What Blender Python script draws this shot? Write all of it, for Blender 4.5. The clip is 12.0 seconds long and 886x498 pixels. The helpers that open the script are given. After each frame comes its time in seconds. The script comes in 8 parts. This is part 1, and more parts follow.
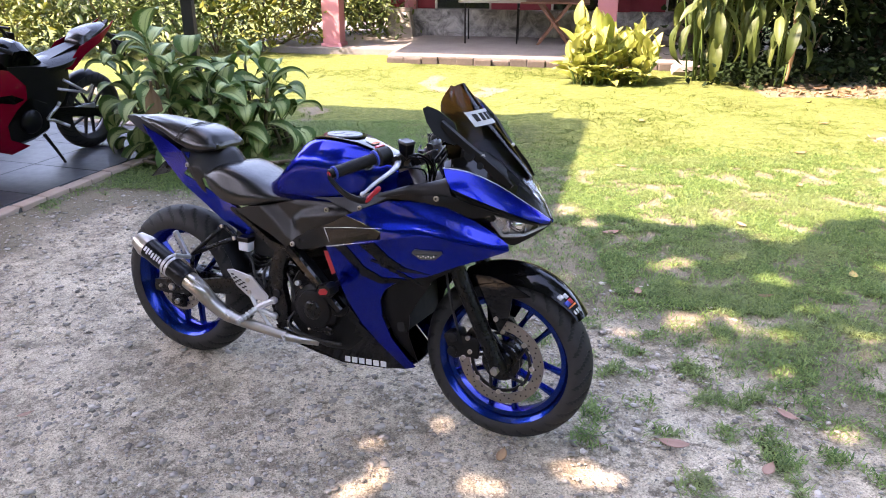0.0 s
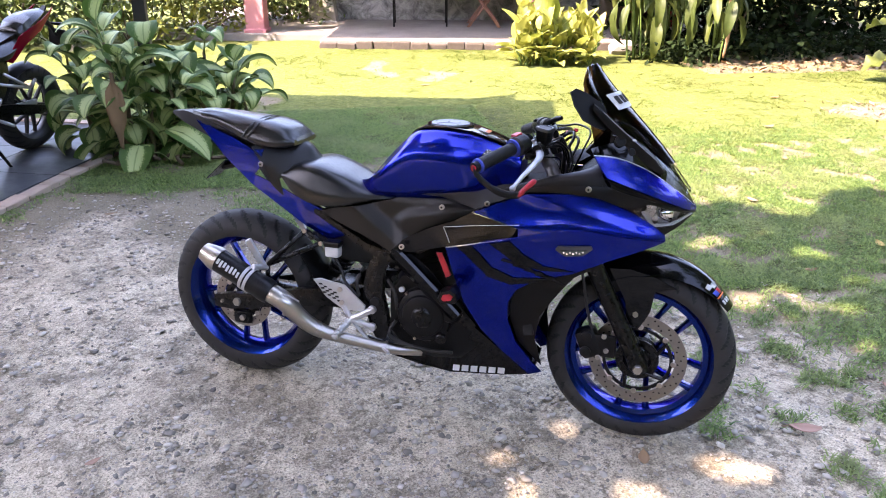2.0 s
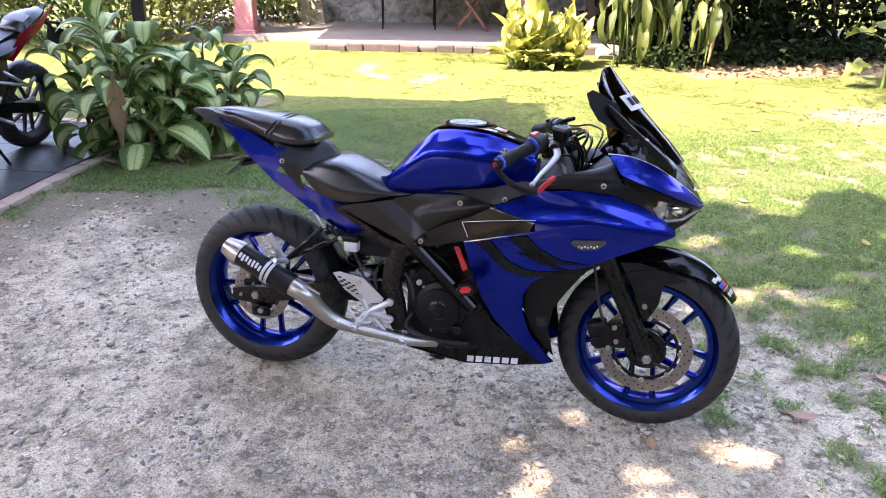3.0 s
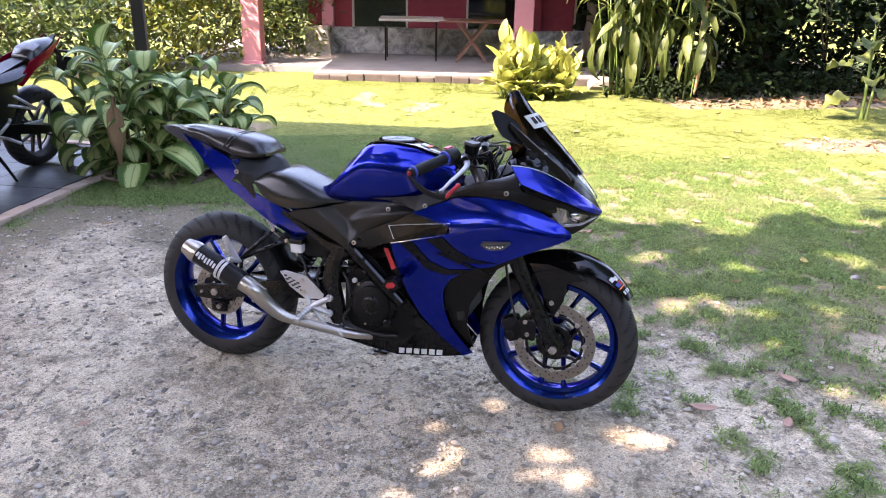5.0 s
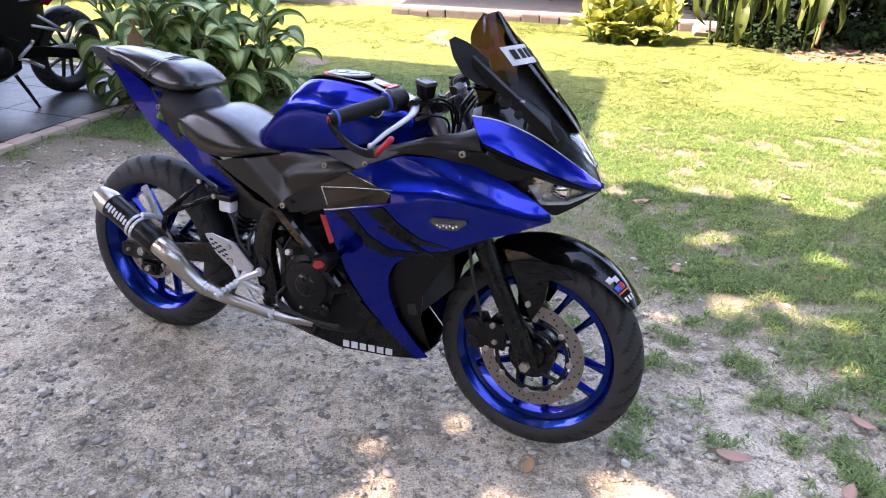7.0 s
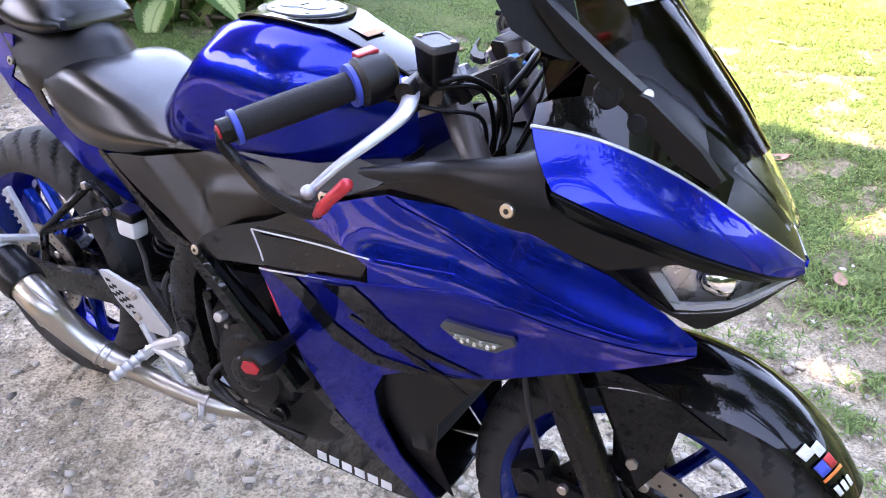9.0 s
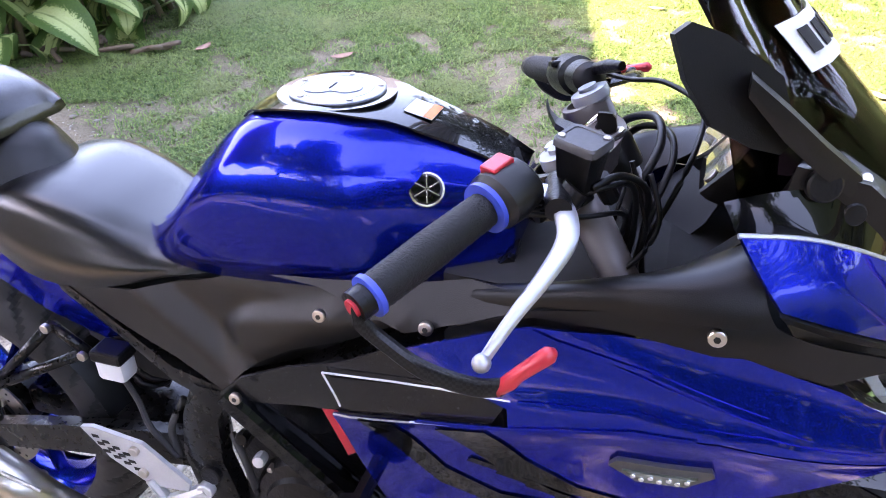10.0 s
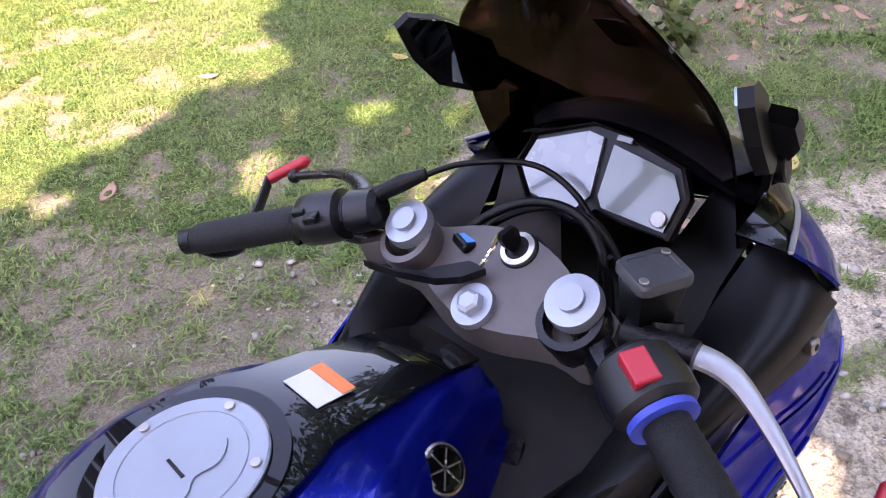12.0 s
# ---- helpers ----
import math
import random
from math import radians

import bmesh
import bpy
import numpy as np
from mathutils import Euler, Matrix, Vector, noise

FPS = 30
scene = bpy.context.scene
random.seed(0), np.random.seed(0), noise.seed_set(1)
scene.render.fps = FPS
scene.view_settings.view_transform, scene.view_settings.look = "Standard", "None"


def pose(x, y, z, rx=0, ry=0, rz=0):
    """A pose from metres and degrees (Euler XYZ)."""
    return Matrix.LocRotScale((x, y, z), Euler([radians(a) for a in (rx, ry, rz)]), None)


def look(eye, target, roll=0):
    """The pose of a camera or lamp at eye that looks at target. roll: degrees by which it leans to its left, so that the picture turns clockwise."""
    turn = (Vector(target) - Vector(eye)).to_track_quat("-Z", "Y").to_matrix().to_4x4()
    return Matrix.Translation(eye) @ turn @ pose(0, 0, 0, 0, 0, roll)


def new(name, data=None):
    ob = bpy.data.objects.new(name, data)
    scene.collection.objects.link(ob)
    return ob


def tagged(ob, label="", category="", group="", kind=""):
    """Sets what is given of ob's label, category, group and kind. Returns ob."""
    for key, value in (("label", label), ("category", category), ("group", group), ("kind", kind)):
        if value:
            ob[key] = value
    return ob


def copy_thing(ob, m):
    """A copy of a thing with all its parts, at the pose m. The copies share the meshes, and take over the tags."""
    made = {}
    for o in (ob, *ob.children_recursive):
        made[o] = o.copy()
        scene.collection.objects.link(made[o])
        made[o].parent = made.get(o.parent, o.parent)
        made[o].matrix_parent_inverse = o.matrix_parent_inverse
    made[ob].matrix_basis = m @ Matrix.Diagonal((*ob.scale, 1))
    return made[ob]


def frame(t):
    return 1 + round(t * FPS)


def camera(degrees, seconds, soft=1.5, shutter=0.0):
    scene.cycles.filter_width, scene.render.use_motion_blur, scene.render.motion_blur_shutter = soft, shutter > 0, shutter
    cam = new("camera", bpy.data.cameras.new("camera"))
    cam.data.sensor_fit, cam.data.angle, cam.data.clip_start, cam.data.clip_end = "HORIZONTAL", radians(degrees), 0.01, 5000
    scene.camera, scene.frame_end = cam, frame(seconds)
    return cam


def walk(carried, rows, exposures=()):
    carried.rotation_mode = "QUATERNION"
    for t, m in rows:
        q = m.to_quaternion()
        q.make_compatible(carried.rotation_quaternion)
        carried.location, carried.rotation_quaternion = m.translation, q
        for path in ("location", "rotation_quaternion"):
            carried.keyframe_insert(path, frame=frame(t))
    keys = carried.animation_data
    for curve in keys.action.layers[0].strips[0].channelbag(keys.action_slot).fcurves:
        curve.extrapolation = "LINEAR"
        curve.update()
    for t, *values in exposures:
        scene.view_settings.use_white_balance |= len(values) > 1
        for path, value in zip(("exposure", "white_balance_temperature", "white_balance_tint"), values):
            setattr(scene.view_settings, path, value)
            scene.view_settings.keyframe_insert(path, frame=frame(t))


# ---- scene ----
cam = camera(60.6, 12.0, 1.0)
METRES, EYE, TILT, LEAN, TURN = 4.66, 1.582, -1.9, 0.0, 0.0
ROWS = [
    (0.0, 0.0, 0.0, 0.0, 0.04, -20.02, -0.1),
    (0.5, -0.0421, -0.0075, -0.0009, -2.85, -20.31, -0.03),
    (1.0, -0.0867, -0.0056, -0.0031, -5.5, -20.77, 0.09),
    (1.5, -0.1184, 0.0287, -0.0069, -7.23, -20.99, 0.19),
    (2.0, -0.1535, 0.0558, -0.0077, -8.55, -21.1, 0.17),
    (2.5, -0.1839, 0.0588, -0.0086, -9.86, -21.11, -0.33),
    (3.0, -0.1823, 0.0396, -0.0061, -9.9, -20.88, -0.56),
    (5.0, -0.1269, -0.0401, -0.003, -8.39, -18.6, -0.78),
    (5.5, -0.0822, -0.0445, -0.0037, -7.99, -18.6, -1.04),
    (6.0, -0.0623, -0.0283, -0.005, -6.33, -19.28, -1.42),
    (6.5, -0.0436, 0.0258, -0.0155, -3.26, -20.66, -1.68),
    (7.0, -0.0151, 0.0907, -0.0306, 0.38, -22.8, -1.7),
    (9.0, -0.0042, 0.3116, -0.0527, 5.68, -31.02, -0.14),
    (9.5, -0.0309, 0.3379, -0.0451, 1.0, -31.81, 1.04),
    (10.0, -0.0689, 0.364, -0.04, -8.06, -33.03, 2.51),
    (10.5, -0.0805, 0.4041, -0.0382, -20.59, -35.16, 4.36),
    (11.0, -0.0835, 0.4517, -0.0327, -38.33, -37.55, 5.1),
    (11.5, -0.0936, 0.4905, -0.0266, -56.2, -38.84, 6.18),
    (12.0, -0.1181, 0.4894, -0.0233, -70.23, -39.22, 7.02),
]
walk(cam, [(t, pose(0, 0, EYE, TILT, LEAN, TURN) @ pose(METRES * x, METRES * y, METRES * z, 90 + pitch, roll, yaw)) for t, x, y, z, yaw, pitch, roll in ROWS],
     exposures=[(0.0, 3.8, 7700, 30), (1.2, 3.78, 7600, 30), (2.5, 4.0, 7500, 30), (3.2, 3.97, 7500, 30), (5.0, 3.84, 7600, 30), (6.5, 3.78, 7600, 30), (7.2, 3.92, 7600, 30), (8.8, 4.5, 7700, 30), (9.8, 4.65, 7700, 32), (10.6, 4.48, 7700, 36), (11.5, 3.96, 7900, 38), (12.0, 3.85, 8000, 38)])

# ---- world and sun ----
SUN_AZ, SUN_EL = 250.0, 50.0  # azimuth clockwise from +y, elevation, degrees
world = bpy.data.worlds.new("sky")
scene.world = world
world.use_nodes = True
wn = world.node_tree.nodes
sky = wn.new("ShaderNodeTexSky")
sky.sky_type = 'NISHITA'
sky.sun_disc = False
sky.sun_elevation, sky.sun_rotation = radians(SUN_EL), radians(SUN_AZ)
world.node_tree.links.new(sky.outputs[0], wn["Background"].inputs[0])
wn["Background"].inputs[1].default_value = 0.15
sun = new("sun", bpy.data.lights.new("sun", 'SUN'))
sun.data.energy, sun.data.angle, sun.data.color = 2.0, radians(0.53), (1.0, 0.92, 0.80)
_az, _el = radians(SUN_AZ), radians(SUN_EL)
SUN_DIR = Vector((math.sin(_az) * math.cos(_el), math.cos(_az) * math.cos(_el), math.sin(_el)))
sun.matrix_world = look(SUN_DIR * 40, (0, 0, 0))

# ---- materials ----
def nodes_of(name):
    m = bpy.data.materials.new(name)
    m.use_nodes = True
    nt = m.node_tree
    return m, nt, nt.nodes["Principled BSDF"]


def mix_rgb(nt, fac, a, b, mode='MIX'):
    n = nt.nodes.new("ShaderNodeMix")
    n.data_type, n.blend_type = 'RGBA', mode
    for sock, v in ((n.inputs[0], fac), (n.inputs[6], a), (n.inputs[7], b)):
        if isinstance(v, (int, float)):
            sock.default_value = v
        elif isinstance(v, tuple):
            sock.default_value = (*v, 1) if len(v) == 3 else v
        else:
            nt.links.new(v, sock)
    return n.outputs[2]


def noise_of(nt, scale, detail=3, rough=0.55, space="Object", dist=0.0):
    tc = nt.nodes.new("ShaderNodeTexCoord")
    n = nt.nodes.new("ShaderNodeTexNoise")
    n.inputs["Scale"].default_value, n.inputs["Detail"].default_value = scale, detail
    n.inputs["Roughness"].default_value, n.inputs["Distortion"].default_value = rough, dist
    nt.links.new(tc.outputs[space], n.inputs["Vector"])
    return n.outputs["Fac"]


def ramp(nt, fac, stops):
    r = nt.nodes.new("ShaderNodeValToRGB")
    el = r.color_ramp.elements
    while len(el) < len(stops):
        el.new(0.5)
    for e, (p, c) in zip(el, stops):
        e.position, e.color = p, (c, c, c, 1) if isinstance(c, (int, float)) else (*c, 1)
    nt.links.new(fac, r.inputs[0])
    return r.outputs[0]


def bump(nt, bsdf, height, strength=0.3, dist=0.01):
    b = nt.nodes.new("ShaderNodeBump")
    b.inputs["Strength"].default_value, b.inputs["Distance"].default_value = strength, dist
    nt.links.new(height, b.inputs["Height"])
    nt.links.new(b.outputs[0], bsdf.inputs["Normal"])


def plain(name, colour, rough=0.5, metal=0.0, vary=0.12, grain=40.0, relief=0.0, coat=0.0, spec=0.5):
    """A surface of one colour with wear at two scales."""
    m, nt, b = nodes_of(name)
    big, fine = noise_of(nt, grain * 0.12, 2), noise_of(nt, grain, 4)
    dark = tuple(c * (1 - vary) for c in colour)
    light = tuple(min(1, c * (1 + vary)) for c in colour)
    col = mix_rgb(nt, big, dark, light)
    col = mix_rgb(nt, ramp(nt, fine, [(0.35, 0.0), (0.75, 0.5 * vary)]), col, tuple(c * 0.5 for c in colour))
    nt.links.new(col, b.inputs["Base Color"])
    r = ramp(nt, fine, [(0.2, max(0, rough - 0.06)), (0.8, min(1, rough + 0.08))])
    nt.links.new(r, b.inputs["Roughness"])
    b.inputs["Metallic"].default_value = metal
    b.inputs["Coat Weight"].default_value, b.inputs["Coat Roughness"].default_value = coat, 0.03 if coat > 0.5 else 0.2
    b.inputs["Specular IOR Level"].default_value = spec
    if relief:
        bump(nt, b, fine, relief, 0.004)
    return m

# ---- motorcycle materials ----
def paint(name, colour, flake=0.35, rough=0.25, gloss=1.4):
    m, nt, b = nodes_of(name)
    n = noise_of(nt, 900, 1)
    big = noise_of(nt, 7, 3)
    col = mix_rgb(nt, n, tuple(c * 0.8 for c in colour), tuple(min(1, c * 1.2) for c in colour))
    nt.links.new(col, b.inputs["Base Color"])
    b.inputs["Metallic"].default_value = flake
    b.inputs["Specular IOR Level"].default_value = 0.05
    b.inputs["Roughness"].default_value = rough
    b.inputs["Coat Weight"].default_value = 0.65
    b.inputs["Coat IOR"].default_value = gloss
    b.inputs["Specular Tint"].default_value = (*[c / max(colour) for c in colour], 1)
    nt.links.new(ramp(nt, big, [(0.35, 0.012), (0.75, 0.03)]), b.inputs["Coat Roughness"])
    return m


def glassy(name, colour, rough=0.02, ior=1.25):
    m, nt, b = nodes_of(name)
    b.inputs["Transmission Weight"].default_value = 1.0
    b.inputs["IOR"].default_value = ior
    n = noise_of(nt, 12, 3)
    nt.links.new(mix_rgb(nt, n, colour, tuple(c * 0.8 for c in colour)), b.inputs["Base Color"])
    b.inputs["Roughness"].default_value = rough
    return m


def weave(name):
    m, nt, b = nodes_of(name)
    tc = nt.nodes.new("ShaderNodeTexCoord")
    ck = nt.nodes.new("ShaderNodeTexChecker")
    ck.inputs["Scale"].default_value = 330
    ck.inputs["Color1"].default_value, ck.inputs["Color2"].default_value = (0.002, 0.002, 0.0022, 1), (0.009, 0.009, 0.010, 1)
    nt.links.new(tc.outputs["Object"], ck.inputs["Vector"])
    nt.links.new(ck.outputs[0], b.inputs["Base Color"])
    b.inputs["Roughness"].default_value, b.inputs["Coat Weight"].default_value, b.inputs["Specular IOR Level"].default_value = 0.40, 0.12, 0.15
    return m


M_BLUE = paint("blue_metallic_paint", (0.0004, 0.0105, 0.215), 0.80, 0.26, 1.38)
M_BLUE_RIM = paint("blue_anodised_rim", (0.0004, 0.017, 0.16), 0.9, 0.26, 1.34)
M_GLOSS = paint("gloss_black", (0.002, 0.002, 0.0022), 0.0, 0.2, 1.38)
M_MATT = plain("matt_black_plastic", (0.0030, 0.0030, 0.0033), 0.36, vary=0.2, grain=700, relief=0.10, spec=0.2)
M_TEXT = plain("textured_black_plastic", (0.0040, 0.0040, 0.0042), 0.34, vary=0.15, grain=1100, relief=0.18, spec=0.36)
M_VINYL = plain("black_seat_vinyl", (0.0030, 0.0030, 0.0034), 0.29, vary=0.2, grain=900, relief=0.08, spec=0.48, coat=0.12)
M_RUBBER = plain("tyre_rubber", (0.026, 0.025, 0.024), 0.6, vary=0.4, grain=60, relief=0.1, spec=0.2)
M_STEEL = plain("brushed_steel", (0.42, 0.385, 0.34), 0.34, 1.0, vary=0.05, grain=30)
M_DISC = plain("brake_disc_steel", (0.26, 0.24, 0.22), 0.34, 1.0, vary=0.2, grain=260)
M_CAST = plain("black_engine_casting", (0.0045, 0.0045, 0.005), 0.34, vary=0.3, grain=150, relief=0.3, spec=0.18)
M_FRAME = plain("satin_black_frame", (0.0028, 0.0028, 0.003), 0.28, vary=0.2, grain=90, spec=0.26)
M_ALU = plain("cast_aluminium", (0.46, 0.46, 0.455), 0.40, 0.5, vary=0.12, grain=200, relief=0.2)
M_SILVER = plain("silver_lever", (0.38, 0.39, 0.41), 0.42, 0.8, vary=0.08, grain=150)
M_CHROME = plain("bright_chrome", (0.85, 0.85, 0.86), 0.08, 1.0, vary=0.05, grain=60)
M_RED = plain("red_anodised", (0.42, 0.016, 0.026), 0.34, 0.1, vary=0.15, grain=90)
M_CARBON = weave("carbon_weave")
M_SCREEN = glassy("smoked_screen", (0.072, 0.036, 0.034), 0.01, 1.2)
M_LENS = glassy("clear_lens", (0.93, 0.94, 0.95), 0.02, 1.2)
M_WHITE = plain("white_print", (0.50, 0.50, 0.49), 0.45, vary=0.06, grain=80)
M_GRIP = plain("grip_rubber", (0.0045, 0.0045, 0.005), 0.6, vary=0.2, grain=500, relief=0.5, spec=0.3)
M_BLUERING = plain("blue_grip_ring", (0.02, 0.05, 0.35), 0.5, vary=0.15)
M_DIAL = plain("dial_face", (0.15, 0.165, 0.18), 0.25, vary=0.1, grain=30, coat=1.0)
M_LCD = plain("grey_lcd", (0.065, 0.075, 0.062), 0.2, vary=0.1, grain=40, coat=1.0)
M_BLUELCD = plain("blue_display", (0.05, 0.30, 0.85), 0.3, vary=0.15)
# near-black that puts shade into holes, grooves and hollows; also dark print
M_DARK = plain("recess_shade_and_print", (0.003, 0.003, 0.003), 0.85, vary=0.2)
M_BRONZE = plain("anodised_bracket", (0.085, 0.074, 0.068), 0.42, 0.4, vary=0.2, grain=120)
M_MIRROR = plain("mirror_glass", (0.32, 0.40, 0.42), 0.03, 1.0, vary=0.05)
M_LAMPIN = plain("dim_lamp_reflector", (0.50, 0.50, 0.52), 0.26, 0.9, vary=0.25, grain=30)
M_SATIN = plain("satin_black_nose", (0.004, 0.004, 0.0045), 0.22, vary=0.2, grain=200, spec=0.3)
M_DUSTY = plain("dusty_black_lid", (0.035, 0.036, 0.038), 0.45, vary=0.4, grain=160)
M_BADGE = plain("dull_chrome_badge", (0.30, 0.275, 0.21), 0.25, 0.9, vary=0.1)
M_ORANGE = plain("orange_print", (0.75, 0.16, 0.03), 0.5, vary=0.08)
M_CAP = plain("satin_silver_cap", (0.27, 0.29, 0.315), 0.36, 0.6, vary=0.06, grain=90)

# ---- helpers for meshes ----
def ob_of(name, bm, mat, parent=None, label="", smooth=False, loc=None):
    me = bpy.data.meshes.new(name)
    bm.normal_update()
    bm.to_mesh(me)
    bm.free()
    for m in (mat if isinstance(mat, (list, tuple)) else [mat]):
        me.materials.append(m)
    if smooth:
        me.polygons.foreach_set("use_smooth", [True] * len(me.polygons))
    ob = new(name, me)
    ob.parent = parent
    if loc is not None:
        ob.matrix_basis = loc
    if label:
        ob["label"] = label
    return ob


def part(name, bm, mat, parent, label="", smooth=False, loc=None):
    return ob_of(name, bm, mat, parent, label, smooth, loc)


def empty(name, m, parent=None):
    ob = new(name)
    ob.matrix_basis = m
    ob.parent = parent
    ob.empty_display_size = 0.1
    return ob


def box(bm, lo, hi, bev=0.0, m=None):
    made = bmesh.ops.create_cube(bm, size=1.0)["verts"]
    for v in made:
        v.co = Vector([(a + b) / 2 + c * (b - a) for a, b, c in zip(lo, hi, v.co)])
    if bev:
        es = list({e for v in made for e in v.link_edges})
        r = bmesh.ops.bevel(bm, geom=es, offset=bev, segments=2, affect='EDGES', profile=0.5)
        made = list({v for v in made if v.is_valid} | {v for f in r["faces"] for v in f.verts})
    if m is not None:
        bmesh.ops.transform(bm, matrix=m, verts=made)
    return made

# ---- shaping helpers ----
def curve_through(pts, n=4, closed=False):
    """Points of a smooth line through pts (any dimension), n steps a span."""
    p = [np.array(q, float) for q in pts]
    k, out = len(p), []
    for i in range(k if closed else k - 1):
        a, b, c, d = (p[(i + j) % k] if closed else p[min(max(i + j, 0), k - 1)] for j in (-1, 0, 1, 2))
        for s in range(n):
            t = s / n
            out.append(0.5 * (2 * b + (c - a) * t + (2 * a - 5 * b + 4 * c - d) * t * t + (3 * b - a - 3 * c + d) * t ** 3))
    return out if closed else out + [p[-1]]


def sharp(ob, deg=38):
    me = ob.data
    me.polygons.foreach_set("use_smooth", [True] * len(me.polygons))
    me.set_sharp_from_angle(angle=radians(deg))
    return ob


def sheet(bm, rows, thick=0.0, wrap=False):
    """A skin over rows of points."""
    vs = [[bm.verts.new(tuple(p)) for p in row] for row in rows]
    m = len(vs[0])
    fs = []
    for a, b in zip(vs, vs[1:]):
        for j in range(m if wrap else m - 1):
            fs.append(bm.faces.new((a[j], a[(j + 1) % m], b[(j + 1) % m], b[j])))
    if thick:
        bm.normal_update()
        bmesh.ops.solidify(bm, geom=fs, thickness=thick)
    return vs


def loft(bm, rings, caps=True):
    vs = sheet(bm, rings, 0, True)
    if caps:
        bm.faces.new(vs[0][::-1])
        bm.faces.new(vs[-1])
    bmesh.ops.recalc_face_normals(bm, faces=bm.faces)
    return vs


def tube(bm, pts, r, seg=10, caps=True):
    """A pipe along pts; r is one radius, or one for each point."""
    pts = [Vector(p) for p in pts]
    rs = r if isinstance(r, (list, tuple)) else [r] * len(pts)
    up, rings = Vector((0.13, 0.21, 0.97)), []
    for i, p in enumerate(pts):
        d = (pts[min(i + 1, len(pts) - 1)] - pts[max(i - 1, 0)]).normalized()
        u = d.cross(up if abs(d.dot(up)) < 0.95 else Vector((1, 0.1, 0))).normalized()
        v = d.cross(u)
        rings.append([p + (u * math.cos(a) + v * math.sin(a)) * rs[i] for a in (2 * math.pi * k / seg for k in range(seg))])
    vs = [[bm.verts.new(q) for q in ring] for ring in rings]
    for a, b in zip(vs, vs[1:]):
        for j in range(seg):
            bm.faces.new((a[j], a[(j + 1) % seg], b[(j + 1) % seg], b[j]))
    if caps:
        bm.faces.new(vs[0][::-1])
        bm.faces.new(vs[-1])
    return vs


def lathe(bm, prof, seg=48, m=None, close=False):
    """prof: (radius, along) pairs, turned round the y axis."""
    vs = [[bm.verts.new((r * math.cos(a), y, r * math.sin(a))) for r, y in prof] for a in (2 * math.pi * k / seg for k in range(seg))]
    n = len(prof)
    for i in range(seg):
        a, b = vs[i], vs[(i + 1) % seg]
        for j in range(n if close else n - 1):
            k = (j + 1) % n
            if prof[j][0] < 1e-6 and prof[k][0] < 1e-6:
                continue
            bm.faces.new((a[j], a[k], b[k], b[j]))
    allv = [v for r in vs for v in r]
    if m is not None:
        bmesh.ops.transform(bm, matrix=m, verts=allv)
    bmesh.ops.remove_doubles(bm, verts=allv, dist=1e-5)
    bmesh.ops.recalc_face_normals(bm, faces=bm.faces)


def disc(bm, c, r, depth, axis, seg=14, hexa=False):
    """A short cylinder with a chamfered rim, its middle at c, along axis."""
    a = Vector(axis).normalized()
    q = a.to_track_quat('Y', 'Z').to_matrix().to_4x4()
    h = depth / 2
    lathe(bm, [(0, -h), (r * 0.96, -h), (r, -h * 0.8), (r, h * 0.75), (r * 0.86, h), (0, h)], 6 if hexa else seg, Matrix.Translation(c) @ q)


def flat_panel(outline, wide, off=0.0, thick=0.004, step=0.03, side=-1, soft=0, cuts=()):
    """A panel cut to an outline (x, z), laid on the body at half width wide(x, z)."""
    pts = curve_through(outline, soft, True) if soft else [np.array(p) for p in outline]
    bm = bmesh.new()
    bm.faces.new([bm.verts.new((p[0], 0, p[1])) for p in pts])
    for axis in (0, 2):
        lo, hi = min(v.co[axis] for v in bm.verts), max(v.co[axis] for v in bm.verts)
        k = math.ceil(lo / step)
        while k * step < hi:
            no, co = Vector((0, 0, 0)), Vector((0, 0, 0))
            no[axis], co[axis] = 1, k * step
            bmesh.ops.bisect_plane(bm, geom=bm.verts[:] + bm.edges[:] + bm.faces[:], plane_co=co, plane_no=no)
            k += 1
    for (x, z), (dx, dz), (lo, hi) in cuts:
        fs = [f for f in bm.faces if lo < f.calc_center_median().x < hi]
        geo = fs + list({e for f in fs for e in f.edges}) + list({v for f in fs for v in f.verts})
        if fs:
            bmesh.ops.bisect_plane(bm, geom=geo, plane_co=(x, 0, z), plane_no=(-dz, 0, dx))
    bmesh.ops.triangulate(bm, faces=[f for f in bm.faces if len(f.verts) > 4])
    for v in bm.verts:
        v.co.y = side * (wide(v.co.x, v.co.z) + off)
    bm.normal_update()
    want = Vector((0, side, 0))
    bad = [f for f in bm.faces if f.normal.dot(want) < 0]
    bmesh.ops.reverse_faces(bm, faces=bad)
    bm.normal_update()
    if thick:
        bmesh.ops.solidify(bm, geom=bm.faces[:], thickness=thick)
        bmesh.ops.recalc_face_normals(bm, faces=bm.faces)
    return bm


def panels(name, outline, wide, mat, parent, off=0.0, thick=0.004, step=0.03, sides=(-1, 1), soft=0, label="", cuts=()):
    made = []
    for s in sides:
        made.append(sharp(part(name, flat_panel(outline, wide, off, thick, step, s, soft, cuts), mat, parent, label), 11 if cuts else 30))
    return made

